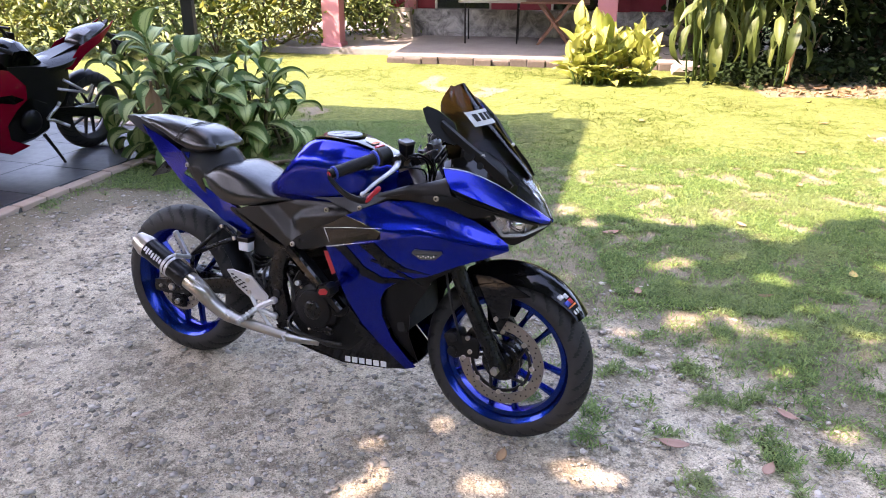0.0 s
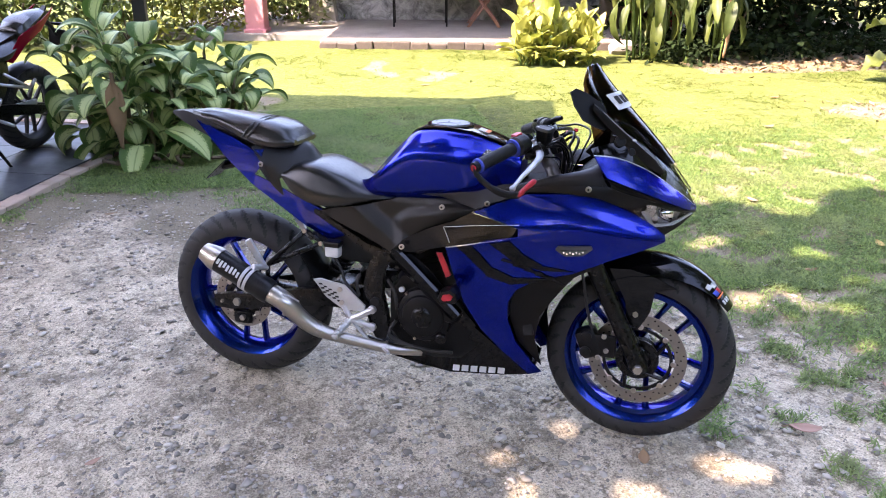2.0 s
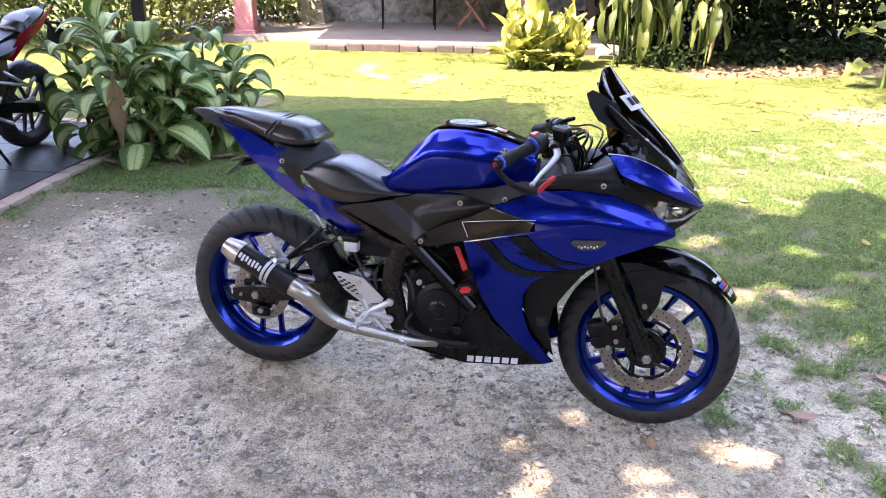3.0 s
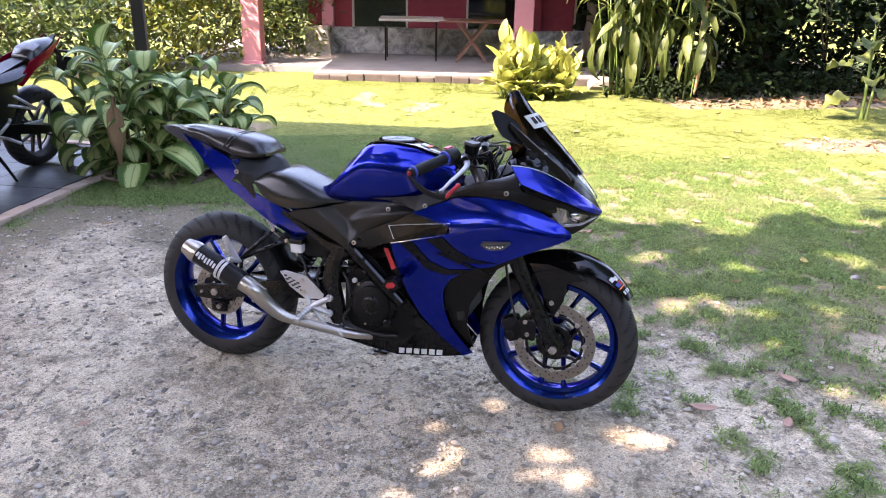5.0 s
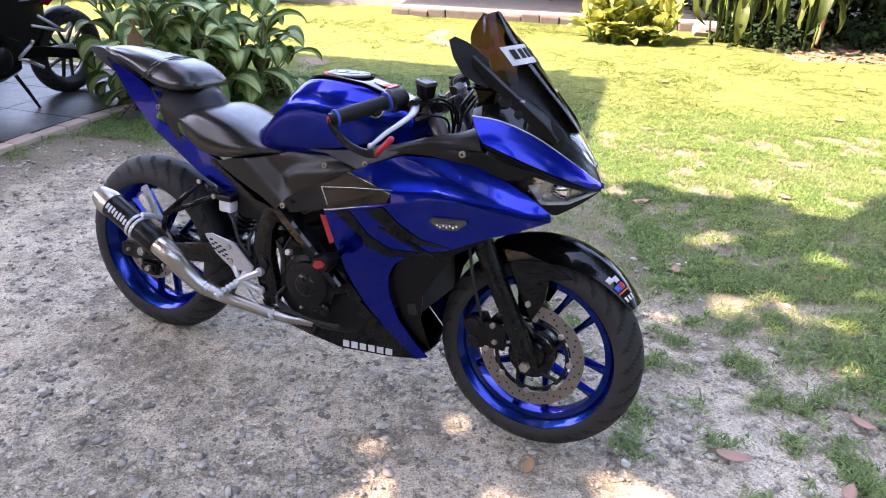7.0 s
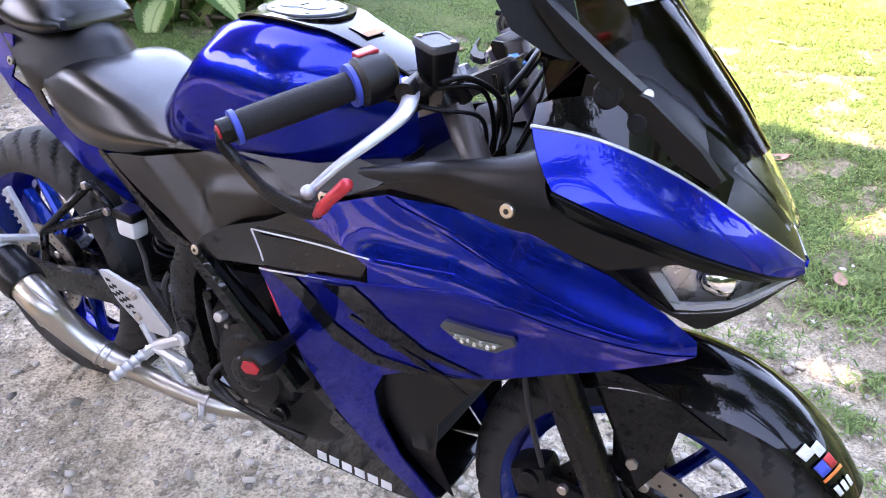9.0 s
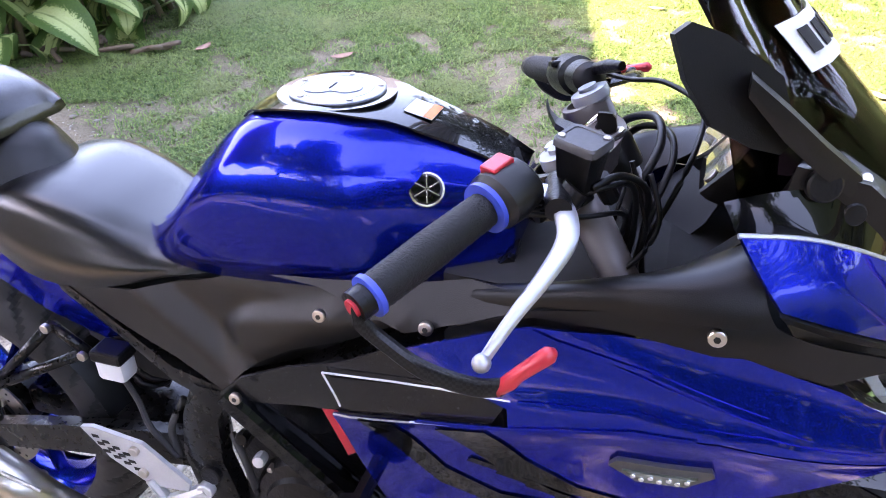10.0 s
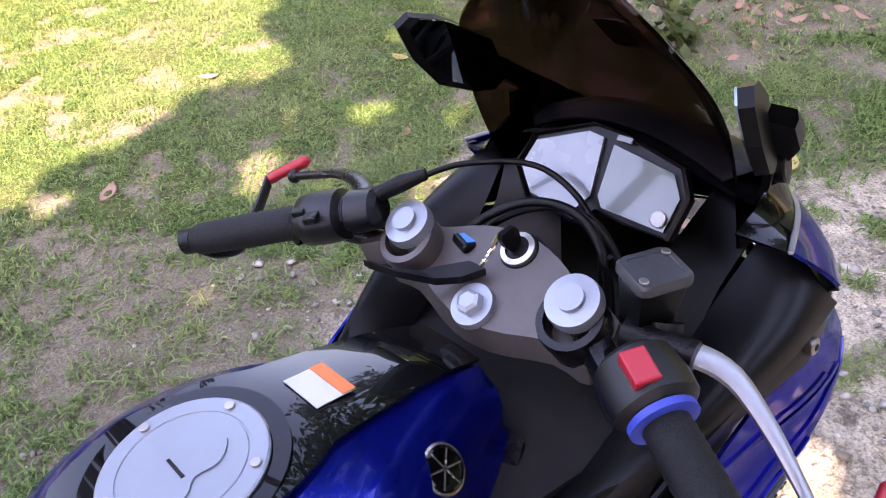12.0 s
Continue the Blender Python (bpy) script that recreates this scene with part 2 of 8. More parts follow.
# ---- the yard: ground, paving, deck and house ----
def mesh_from(name, verts, quads=None, tris=None):
    """A mesh from arrays of corners and of faces."""
    me = bpy.data.meshes.new(name)
    verts = np.asarray(verts, np.float32)
    parts_ = [np.asarray(f, np.int32) for f in (quads, tris) if f is not None and len(f)]
    loops = np.concatenate([f.ravel() for f in parts_])
    sizes = np.concatenate([np.full(len(f), f.shape[1], np.int32) for f in parts_])
    starts = np.concatenate([[0], np.cumsum(sizes)[:-1]]).astype(np.int32)
    me.vertices.add(len(verts))
    me.vertices.foreach_set("co", verts.ravel())
    me.loops.add(len(loops))
    me.loops.foreach_set("vertex_index", loops)
    me.polygons.add(len(sizes))
    me.polygons.foreach_set("loop_start", starts)
    me.update(calc_edges=True)
    me.validate()
    return me


def n2(x, y, s, o=0.0):
    return noise.noise(Vector((x * s + o, y * s - o, o * 1.7)))


GRAVEL = [(-9, 3.0), (-3.2, 3.2), (-2.62, 4.5), (-2.25, 5.25), (-1.55, 4.95), (-1.1, 4.25), (-.5, 3.42), (-.02, 3.18), (.40, 3.15), (.80, 3.05), (1.12, 2.80), (1.38, 2.45), (1.52, 1.95), (1.85, 1.2), (2.2, -1.0), (2.8, -6), (-9, -6)]


def outside(x, y):
    """Metres outside (+) or inside (-) of the gravelled drive."""
    best, inside = 1e9, False
    for (ax_, ay), (bx, by) in zip(GRAVEL, GRAVEL[1:] + GRAVEL[:1]):
        dx, dy = bx - ax_, by - ay
        t = min(1, max(0, ((x - ax_) * dx + (y - ay) * dy) / (dx * dx + dy * dy)))
        best = min(best, math.hypot(x - ax_ - t * dx, y - ay - t * dy))
        if (ay > y) != (by > y) and x < (bx - ax_) * (y - ay) / (by - ay) + ax_:
            inside = not inside
    return -best if inside else best


def sward(x, y):
    """How densely grass grows at a place, 0 to 1."""
    d = outside(x, y)
    n = n2(x, y, 1.3, 3.1) * 0.5 + n2(x, y, 3.7, 7.7) * 0.4
    g = (d + 0.16 + 0.45 * n) / 0.5
    g = min(1, max(0, g))
    bare = n2(x, y, 0.9, 11.0) * 0.6 + n2(x, y, 2.6, 5.0) * 0.5
    sun_ = y > 3.2 and x > 0.85
    lim = 0.45 if sun_ else 0.30 if y > 6 else 0.10 if x > 0.2 else 0.05
    if bare > lim:
        g *= max(0.5 if sun_ else 0.15, 1 - (bare - lim) * 4.5)
    if y < 5.6:
        g *= min(1, max(0.0, (0.70 - 0.40 * min(1, max(0, (3.2 - y) / .8)) if x > 0.6 else 0.36) + 1.9 * (n2(x, y, 5.5, 1.0) + 0.6 * n2(x, y, 12.0, 2.0))))
    lit = math.hypot((x - 4.4) / 0.75, (y - 6.45) / 0.42)
    if lit < 1.25:
        g *= max(0.05, lit - 0.35)
    if -2.35 < x < -1.0 and 5.05 < y < 5.75:
        g = max(g, 0.95 * min(1, max(0, 0.75 + 1.2 * n2(x, y, 5.0, 6.0))))
    if -0.9 < d <= 0 and x > .25 and y < 3.3:
        g = max(g, min(.8, max(0, 2.4 * (n2(x, y, 8.5, 3.0) + .5 * n2(x, y, 15.0, 6.0) - .20))))
    if d > 0:
        g = max(g, 0.14 + 0.3 * n2(x, y, 7.0, 3.0))
    if y > 8.4 and x > 3.6 or y > 10.4 and x > 2.9:
        g *= 0.25
    return g


def ground_material():
    m, nt, b = nodes_of("ground_soil")
    at = nt.nodes.new("ShaderNodeAttribute")
    at.attribute_name = "sward"
    fine, mid, big = noise_of(nt, 150, 5, 0.65), noise_of(nt, 26, 5, 0.62), noise_of(nt, 2.3, 4)
    grit = nt.nodes.new("ShaderNodeTexVoronoi")
    grit.inputs["Scale"].default_value = 85
    tc = nt.nodes.new("ShaderNodeTexCoord")
    nt.links.new(tc.outputs["Object"], grit.inputs["Vector"])
    stone = mix_rgb(nt, ramp(nt, grit.outputs["Color"], [(0.15, 0.0), (0.85, 1.0)]), (0.15, 0.125, 0.10), (0.62, 0.55, 0.475))
    dust = mix_rgb(nt, mid, (0.27, 0.222, 0.18), (0.60, 0.52, 0.44))
    col = mix_rgb(nt, ramp(nt, mid, [(0.38, 0.9), (0.62, 0.15)]), dust, stone)
    col = mix_rgb(nt, ramp(nt, big, [(0.35, 0.0), (0.72, 0.55)]), col, (0.64, 0.56, 0.48))
    worn = noise_of(nt, 3.6, 5, 0.65, dist=0.7)
    col = mix_rgb(nt, ramp(nt, worn, [(0.40, 0.55), (0.50, 0.0)]), col, (0.17, 0.15, 0.125))
    col = mix_rgb(nt, ramp(nt, worn, [(0.55, 0.0), (0.64, 0.55)]), col, (0.60, 0.545, 0.475))
    gritty = noise_of(nt, 5.5, 4, 0.6)
    col = mix_rgb(nt, ramp(nt, gritty, [(0.46, 0.0), (0.66, 0.6)]), col, mix_rgb(nt, ramp(nt, grit.outputs["Color"], [(0.2, 0.0), (0.9, 1.0)]), (0.075, 0.066, 0.058), (0.34, 0.305, 0.27)))
    crust = noise_of(nt, 15, 7, 0.75, dist=0.5)
    col = mix_rgb(nt, ramp(nt, crust, [(0.51, 0.0), (0.62, 0.7)]), col, (0.58, 0.51, 0.435))
    col = mix_rgb(nt, ramp(nt, crust, [(0.37, 0.9), (0.46, 0.0)]), col, (0.13, 0.11, 0.09))
    col = mix_rgb(nt, ramp(nt, fine, [(0.32, 0.8), (0.54, 0.0)]), col, (0.075, 0.066, 0.058))
    soil = mix_rgb(nt, mid, (0.105, 0.092, 0.074), (0.26, 0.230, 0.188))
    soil = mix_rgb(nt, ramp(nt, fine, [(0.40, 0.85), (0.54, 0.0)]), soil, (0.10, 0.085, 0.06))
    soil = mix_rgb(nt, ramp(nt, noise_of(nt, 60, 6, 0.8, dist=1.5), [(0.56, 0.0), (0.66, 0.8)]), soil, (0.28, 0.25, 0.18))
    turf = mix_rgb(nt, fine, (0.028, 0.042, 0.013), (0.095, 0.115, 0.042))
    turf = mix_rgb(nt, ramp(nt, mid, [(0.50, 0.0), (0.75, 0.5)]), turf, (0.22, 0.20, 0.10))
    # paler turf on the sunny lawn: sunlight put into the ground colour
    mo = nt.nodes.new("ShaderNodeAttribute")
    mo.attribute_name = "sun_tint"
    sun_turf = mix_rgb(nt, fine, (0.070, 0.095, 0.024), (0.165, 0.19, 0.058))
    turf = mix_rgb(nt, mo.outputs["Fac"], turf, sun_turf)
    tuft = mix_rgb(nt, 0.5, noise_of(nt, 48, 4, 0.6), noise_of(nt, 14, 4, 0.6))
    turf = mix_rgb(nt, 1.0, turf, ramp(nt, tuft, [(0.36, (0.40, 0.48, 0.40)), (0.62, (1.25, 1.25, 1.25))]), 'MULTIPLY')
    turf = mix_rgb(nt, ramp(nt, tuft, [(0.54, 0.0), (0.68, 0.6)]), turf, (0.21, 0.185, 0.115))
    edge = nt.nodes.new("ShaderNodeMath")
    edge.operation = 'ADD'
    nt.links.new(at.outputs["Fac"], edge.inputs[0])
    off = nt.nodes.new("ShaderNodeMath")
    off.operation = 'MULTIPLY_ADD'
    nt.links.new(mid, off.inputs[0])
    off.inputs[1].default_value, off.inputs[2].default_value = 0.9, -0.45
    nt.links.new(off.outputs[0], edge.inputs[1])
    dr = nt.nodes.new("ShaderNodeAttribute")
    dr.attribute_name = "drive"
    col = mix_rgb(nt, ramp(nt, dr.outputs["Fac"], [(0.25, 0.0), (0.75, 1.0)]), soil, col)
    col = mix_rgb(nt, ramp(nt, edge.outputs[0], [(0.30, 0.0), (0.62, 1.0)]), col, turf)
    col = mix_rgb(nt, 1.0, col, (1.08, 1.05, 0.91), 'MULTIPLY')
    nt.links.new(col, b.inputs["Base Color"])
    b.inputs["Roughness"].default_value = 0.93
    b.inputs["Specular IOR Level"].default_value = 0.25
    hh = mix_rgb(nt, 0.45, fine, grit.outputs["Distance"])
    hh = mix_rgb(nt, 0.4, hh, crust)
    bump(nt, b, hh, 0.9, 0.02)
    return m


M_GROUND = ground_material()


def grid_axis(lo, hi, fine_lo, fine_hi, step):
    out = list(np.arange(fine_lo, fine_hi + 1e-6, step))
    s, v = step, fine_hi
    while v < hi:
        s *= 1.35
        v += s
        out.append(min(v, hi))
    s, v = step, fine_lo
    while v > lo:
        s *= 1.35
        v -= s
        out.insert(0, max(v, lo))
    return out


xs, ys = grid_axis(-220, 220, -4.5, 5.5, 0.07), grid_axis(-120, 320, -0.5, 9.5, 0.07)
gv, ga, gd, gm = [], [], [], []
for y in ys:
    for x in xs:
        near = -6 < x < 9 and -3 < y < 14
        g = sward(x, y) if near else 0.9
        h = (0.010 * n2(x, y, 1.1, 2.0) + 0.009 * n2(x, y, 4.3, 1.0) + 0.007 * n2(x, y, 10.0, 4.0)) if near else 0
        if near:
            h += 0.012 * g
            w = min(abs(math.hypot(x + 1.038, y - 2.82)), abs(math.hypot(x - .206, y - 2.224)))
            h *= min(1, w / 0.35)
        gv.append((x, y, h - 0.004))
        ga.append(g)
        brown = min(1, max(0, (y - 3.0) / 0.9)) * min(1, max(0, (-0.5 - x) / 0.7))
        gd.append(min(1, max(0, 0.5 - outside(x, y) * (1.6 if y > 3.2 else 0.55) + 0.5 * n2(x, y, 2.9, 8.0) - 0.75 * brown)) if near else 0)
        # marks where sun reaches the lawn, for the paler turf colour
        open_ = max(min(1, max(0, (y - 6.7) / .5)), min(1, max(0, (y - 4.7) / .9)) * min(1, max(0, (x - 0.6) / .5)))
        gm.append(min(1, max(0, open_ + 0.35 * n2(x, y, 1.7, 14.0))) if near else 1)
nx = len(xs)
i0 = np.arange(len(ys) - 1)[:, None] * nx + np.arange(nx - 1)[None, :]
quads = np.stack([i0, i0 + 1, i0 + nx + 1, i0 + nx], -1).reshape(-1, 4)
me = mesh_from("ground", gv, quads)
me.attributes.new("sward", 'FLOAT', 'POINT').data.foreach_set("value", np.array(ga, np.float32))
me.attributes.new("drive", 'FLOAT', 'POINT').data.foreach_set("value", np.array(gd, np.float32))
me.attributes.new("sun_tint", 'FLOAT', 'POINT').data.foreach_set("value", np.array(gm, np.float32))
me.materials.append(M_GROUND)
me.polygons.foreach_set("use_smooth", [True] * len(me.polygons))
ground = tagged(new("ground", me), "grey gravel drive running into a patchy lawn", "ground", kind="structure")


# grass: short bent blades in tufts
def blade_material(name, dark, light, dry):
    m, nt, b = nodes_of(name)
    geo = nt.nodes.new("ShaderNodeNewGeometry")
    col = mix_rgb(nt, geo.outputs["Random Per Island"], dark, light)
    patch = noise_of(nt, 1.6, 3)
    col = mix_rgb(nt, ramp(nt, patch, [(0.48, 0.0), (0.75, 0.6)]), col, dry)
    nt.links.new(col, b.inputs["Base Color"])
    b.inputs["Roughness"].default_value = 0.55
    b.inputs["Specular IOR Level"].default_value = 0.3
    tr = nt.nodes.new("ShaderNodeBsdfTranslucent")
    nt.links.new(col, tr.inputs["Color"])
    mx = nt.nodes.new("ShaderNodeMixShader")
    mx.inputs[0].default_value = 0.42
    nt.links.new(b.outputs[0], mx.inputs[1])
    nt.links.new(tr.outputs[0], mx.inputs[2])
    nt.links.new(mx.outputs[0], nt.nodes["Material Output"].inputs[0])
    return m


rng = np.random.default_rng(5)


def grass_field(name, count, lo, hi, length, width, mat, label, fade):
    px, py, k = [], [], 0
    while len(px) < count and k < count * 8:
        k += 1
        x, y = rng.uniform(lo[0], hi[0]), rng.uniform(lo[1], hi[1])
        if rng.random() < sward(x, y) ** 1.2 * min(1, max(0, fade(x, y))):
            px.append(x)
            py.append(y)
    n = len(px)
    per = 6
    bx = np.repeat(px, per) + rng.normal(0, 0.016, n * per)
    by = np.repeat(py, per) + rng.normal(0, 0.016, n * per)
    a = rng.uniform(0, 2 * np.pi, n * per)
    L = rng.uniform(*length, n * per)
    w = rng.uniform(*width, n * per) / 2
    lean = rng.uniform(0.7, 1.75, n * per)
    dx, dy = np.cos(a), np.sin(a)
    qx, qy = -dy * w, dx * w
    z0 = np.full(n * per, 0.002)
    m1x, m1y, m1z = bx + dx * L * 0.35 * lean, by + dy * L * 0.35 * lean, z0 + L * np.clip(0.72 - 0.28 * lean, 0.2, .6)
    tx, ty, tz = bx + dx * L * 0.9 * lean, by + dy * L * 0.9 * lean, z0 + L * np.clip(1.0 - 0.60 * lean, 0.06, 1)
    v = np.stack([np.stack([bx - qx, by - qy, z0], 1), np.stack([bx + qx, by + qy, z0], 1), np.stack([m1x + qx * .8, m1y + qy * .8, m1z], 1), np.stack([m1x - qx * .8, m1y - qy * .8, m1z], 1), np.stack([tx, ty, tz], 1)], 1).reshape(-1, 3)
    i = np.arange(n * per)[:, None] * 5
    me = mesh_from(name, v, i + np.array([[0, 1, 2, 3]]), i + np.array([[3, 2, 4]]))
    me.materials.append(mat)
    return tagged(new(name, me), label, "grass", kind="stuff")


# shaded and sunlit lawn get separate blade colours to suit their light
M_GRASS = blade_material("grass_blades", (0.045, 0.105, 0.025), (0.24, 0.34, 0.10), (0.30, 0.32, 0.15))
M_LAWN = blade_material("lawn_blades", (0.062, 0.105, 0.018), (0.145, 0.185, 0.042), (0.20, 0.205, 0.07))
grass_field("grass", 70000, (-2.6, 1.2), (3.8, 7.2), (0.014, 0.040), (0.003, 0.0075), M_GRASS, "patchy green lawn grass in tufts", lambda x, y: (6.3 - y) / 1.8 if x > .6 else 1)
grass_field("grass", 28000, (-4.5, 3.4), (6.0, 11.2), (0.012, 0.030), (0.004, 0.009), M_LAWN, "short lawn grass with blade colour set for sunlight", lambda x, y: (y - 3.6) / 2.4 if x > .6 else (y - 6.6) / .5)

# loose stones of the drive
M_STONE = plain("loose_stone", (0.30, 0.285, 0.27), 0.9, vary=0.3, grain=60, relief=0.4)
_nt = M_STONE.node_tree
_rand = _nt.nodes.new("ShaderNodeNewGeometry")
_b = _nt.nodes["Principled BSDF"]
_nt.links.new(mix_rgb(_nt, _rand.outputs["Random Per Island"], (0.12, 0.107, 0.09), (0.46, 0.415, 0.35)), _b.inputs["Base Color"])


def stones(count, lo, hi, size, label):
    base = np.array([(0, 0, 1), (0, 0, -1)] + [(math.cos(a), math.sin(a), h) for h, o in ((.45, 0), (-.45, .5)) for a in (2 * math.pi * (k + o) / 5 for k in range(5))], float)
    tris = [(0, 2 + k, 2 + (k + 1) % 5) for k in range(5)] + [(1, 7 + (k + 1) % 5, 7 + k) for k in range(5)]
    tris += [(2 + k, 7 + k, 2 + (k + 1) % 5) for k in range(5)] + [(7 + k, 7 + (k + 1) % 5, 2 + (k + 1) % 5) for k in range(5)]
    vs, fs, n = [], [], 0
    while n < count:
        x, y = rng.uniform(lo[0], hi[0]), rng.uniform(lo[1], hi[1])
        d = outside(x, y)
        if d > 0.5 or rng.random() < 0.45 + 0.5 * n2(x, y, 1.7, 9.0) or (d > -0.05 and rng.random() < 0.6):
            continue
        s = size[0] + (size[1] - size[0]) * rng.random() ** 2.5
        a = rng.uniform(0, 6.28)
        p = base * (1 + rng.normal(0, 0.26, base.shape)) * (s * rng.uniform(.7, 1.2), s * rng.uniform(.6, 1), s * rng.uniform(.28, .48))
        c, q = math.cos(a), math.sin(a)
        vs.append(np.stack([p[:, 0] * c - p[:, 1] * q + x, p[:, 0] * q + p[:, 1] * c + y, p[:, 2] + s * 0.10], 1))
        fs.append(np.array(tris) + 12 * n)
        n += 1
    me = mesh_from("gravel", np.concatenate(vs), None, np.concatenate(fs))
    me.materials.append(M_STONE)
    return tagged(new("gravel", me), label, "gravel", kind="stuff")


stones(20000, (-3.2, 0.6), (1.5, 5.2), (0.002, 0.008), "small grey stones scattered over the drive")
stones(6500, (-3.2, 0.6), (1.6, 5.2), (0.005, 0.017), "coarse grey crumbs lying on the drive")

# carport paving: dark tiles inside a brick edging
KERB_A, KERB_B = Vector((-2.78, 4.20, 0)), Vector((-2.28, 5.72, 0))
KDIR = (KERB_B - KERB_A).normalized()
KANG = math.degrees(math.atan2(KDIR.y, KDIR.x))
M_TILE = plain("dark_slate_tile", (0.028, 0.031, 0.036), 0.42, vary=0.25, grain=14, relief=0.05)
M_MORTAR = plain("dark_grey_mortar", (0.06, 0.058, 0.056), 0.95, vary=0.3, grain=50, relief=0.4)
M_BRICK = plain("worn_brick", (0.36, 0.27, 0.21), 0.92, vary=0.45, grain=30, relief=0.6)
KM = Matrix.Translation((*KERB_B.xy, 0)) @ Matrix.Rotation(radians(KANG), 4, 'Z')     # x along the kerb, y to the carport
bm = bmesh.new()
box(bm, (-6.0, 0.02, -0.1), (0.95, 6.0, 0.022), m=KM)
paving = tagged(part("pavement", bm, M_MORTAR, None), "dark tiled carport floor with brick edging", "paving", kind="structure")

# the house: u along its front, v to the back
HM = Matrix.Translation((-0.8, 11.05, 0)) @ Matrix.Rotation(radians(-10), 4, 'Z')
M_DECK = plain("worn_concrete", (0.22, 0.20, 0.185), 0.88, vary=0.3, grain=22, relief=0.3)
M_STEP = plain("stone_edge", (0.085, 0.068, 0.056), 0.92, vary=0.6, grain=26, relief=0.6)
M_PLINTH = plain("stained_plinth", (0.24, 0.24, 0.235), 0.9, vary=0.55, grain=10, relief=0.3)
_nt = M_PLINTH.node_tree
_st = noise_of(_nt, 5.0, 6, 0.7, dist=0.8)
_nt.links.new(mix_rgb(_nt, ramp(_nt, _st, [(0.36, 0.0), (0.64, 1.0)]), (0.10, 0.10, 0.098), (0.50, 0.49, 0.47)), _nt.nodes["Principled BSDF"].inputs["Base Color"])
M_REDWALL = plain("dark_red_wall_paint", (0.22, 0.022, 0.036), 0.75, vary=0.2, grain=12)
M_PINK = plain("pink_painted_pillar", (0.50, 0.20, 0.225), 0.7, vary=0.18, grain=10)
M_PANE = plain("dark_window_glass", (0.012, 0.013, 0.014), 0.08, vary=0.3, spec=0.6)
M_CREAM = plain("pale_frame_paint", (0.42, 0.38, 0.34), 0.6, vary=0.15)
bm = bmesh.new()
box(bm, (0.0, 0.02, -0.05), (4.25, 5.0, 0.125), 0.02, HM)
box(bm, (-2.6, 0.72, -0.05), (0.0, 5.0, 0.105), 0.01, HM)
tagged(part("deck", bm, M_DECK, None), "worn grey concrete veranda floor", "veranda", kind="structure")
# rough stones along the veranda's front edge
for k in range(17):
    bm = bmesh.new()
    w = 0.25 * (0.985 + 0.012 * math.sin(k * 2.3))
    vs = box(bm, (0.0 + 0.25 * k, -0.05 - 0.02 * math.sin(k * 1.7), -0.02), (0.0 + 0.25 * k + w, 0.03, 0.088 + 0.018 * math.sin(k * 3.1 + .5 * k * k)), 0.016)
    for v in vs:
        v.co += Vector((n2(v.co.x * 9, v.co.z * 9, 2.0), n2(v.co.y * 9, v.co.x * 9, 2.0), 0)) * 0.012
    bmesh.ops.transform(bm, matrix=HM, verts=bm.verts)
    ob = part("edge_stone", bm, M_STEP, bpy.data.objects["deck"])
bm = bmesh.new()
box(bm, (-0.6, 2.48, 0.10), (4.3, 2.75, 0.56), 0.01, HM)
tagged(part("wall_plinth", bm, M_PLINTH, None), "low grey stained plinth of the house", "wall", kind="structure")
# wall above the plinth, with openings through it
WINS = ((0.22, 1.18), (2.18, 3.08), (4.02, 4.9))
ends = [-0.55] + [e for w in WINS for e in w] + [5.6]
for k in range(0, len(ends), 2):
    bm = bmesh.new()
    box(bm, (ends[k], 2.54, 0.56), (ends[k + 1], 2.74, 2.7), 0.004, HM)
    tagged(part("wall_north", bm, M_REDWALL, None), "dark red painted house wall", "wall", kind="structure")
for k, (a, b2) in enumerate(WINS):
    bm = bmesh.new()
    box(bm, (a, 2.60, 0.57), (b2, 2.70, 2.7), 0, HM)
    win = tagged(part("window_%d" % (k + 1), bm, M_PANE, None), "dark window in a pale frame", "window", kind="structure")
    for x0 in (a, b2 - 0.035):
        bm = bmesh.new()
        box(bm, (x0, 2.535, 0.56), (x0 + 0.035, 2.61, 2.7), 0.003, HM)
        part("window_frame", bm, M_CREAM, win)
for u0 in (-0.28, 3.25):
    bm = bmesh.new()
    box(bm, (u0, 2.40, 0.56), (u0 + 0.2, 2.56, 2.7), 0.006, HM)
    tagged(part("pilaster", bm, M_PINK if u0 < 0 else M_REDWALL, None), "painted half pillar on the house wall", "pillar", kind="structure")
bm = bmesh.new()
loft(bm, [[HM @ Vector((-0.27 + s * w, 2.38 + t * w, z)) for s, t in ((-1, -1), (1, -1), (1, 1), (-1, 1))] for z, w in ((0.105, 0.16), (0.30, 0.13), (0.52, 0.10), (0.58, 0.11))])
tagged(part("pedestal", bm, M_CREAM, None), "pale tapered pedestal at the veranda's end", "pedestal")
for u0, v0 in ((-1.09, 0.98), (3.05, 0.95)):
    bm = bmesh.new()
    box(bm, (u0 - 0.14, v0 - 0.14, 0.0), (u0 + 0.14, v0 + 0.14, 2.6), 0.012, HM)
    pl = tagged(part("pillar", bm, M_PINK, None), "pink painted square veranda pillar", "pillar", "veranda pillars")
    bm = bmesh.new()
    box(bm, (u0 - 0.165, v0 - 0.165, 0.0), (u0 + 0.165, v0 + 0.165, 0.16), 0.012, HM)
    part("base", bm, M_PINK, pl)
bm = bmesh.new()
box(bm, (-1.75, -0.85, 2.6), (6.2, 6.0, 2.75), 0.01, HM)
tagged(part("roof", bm, M_CREAM, None), "flat veranda roof over the pillars", "roof", kind="structure")
bm = bmesh.new()
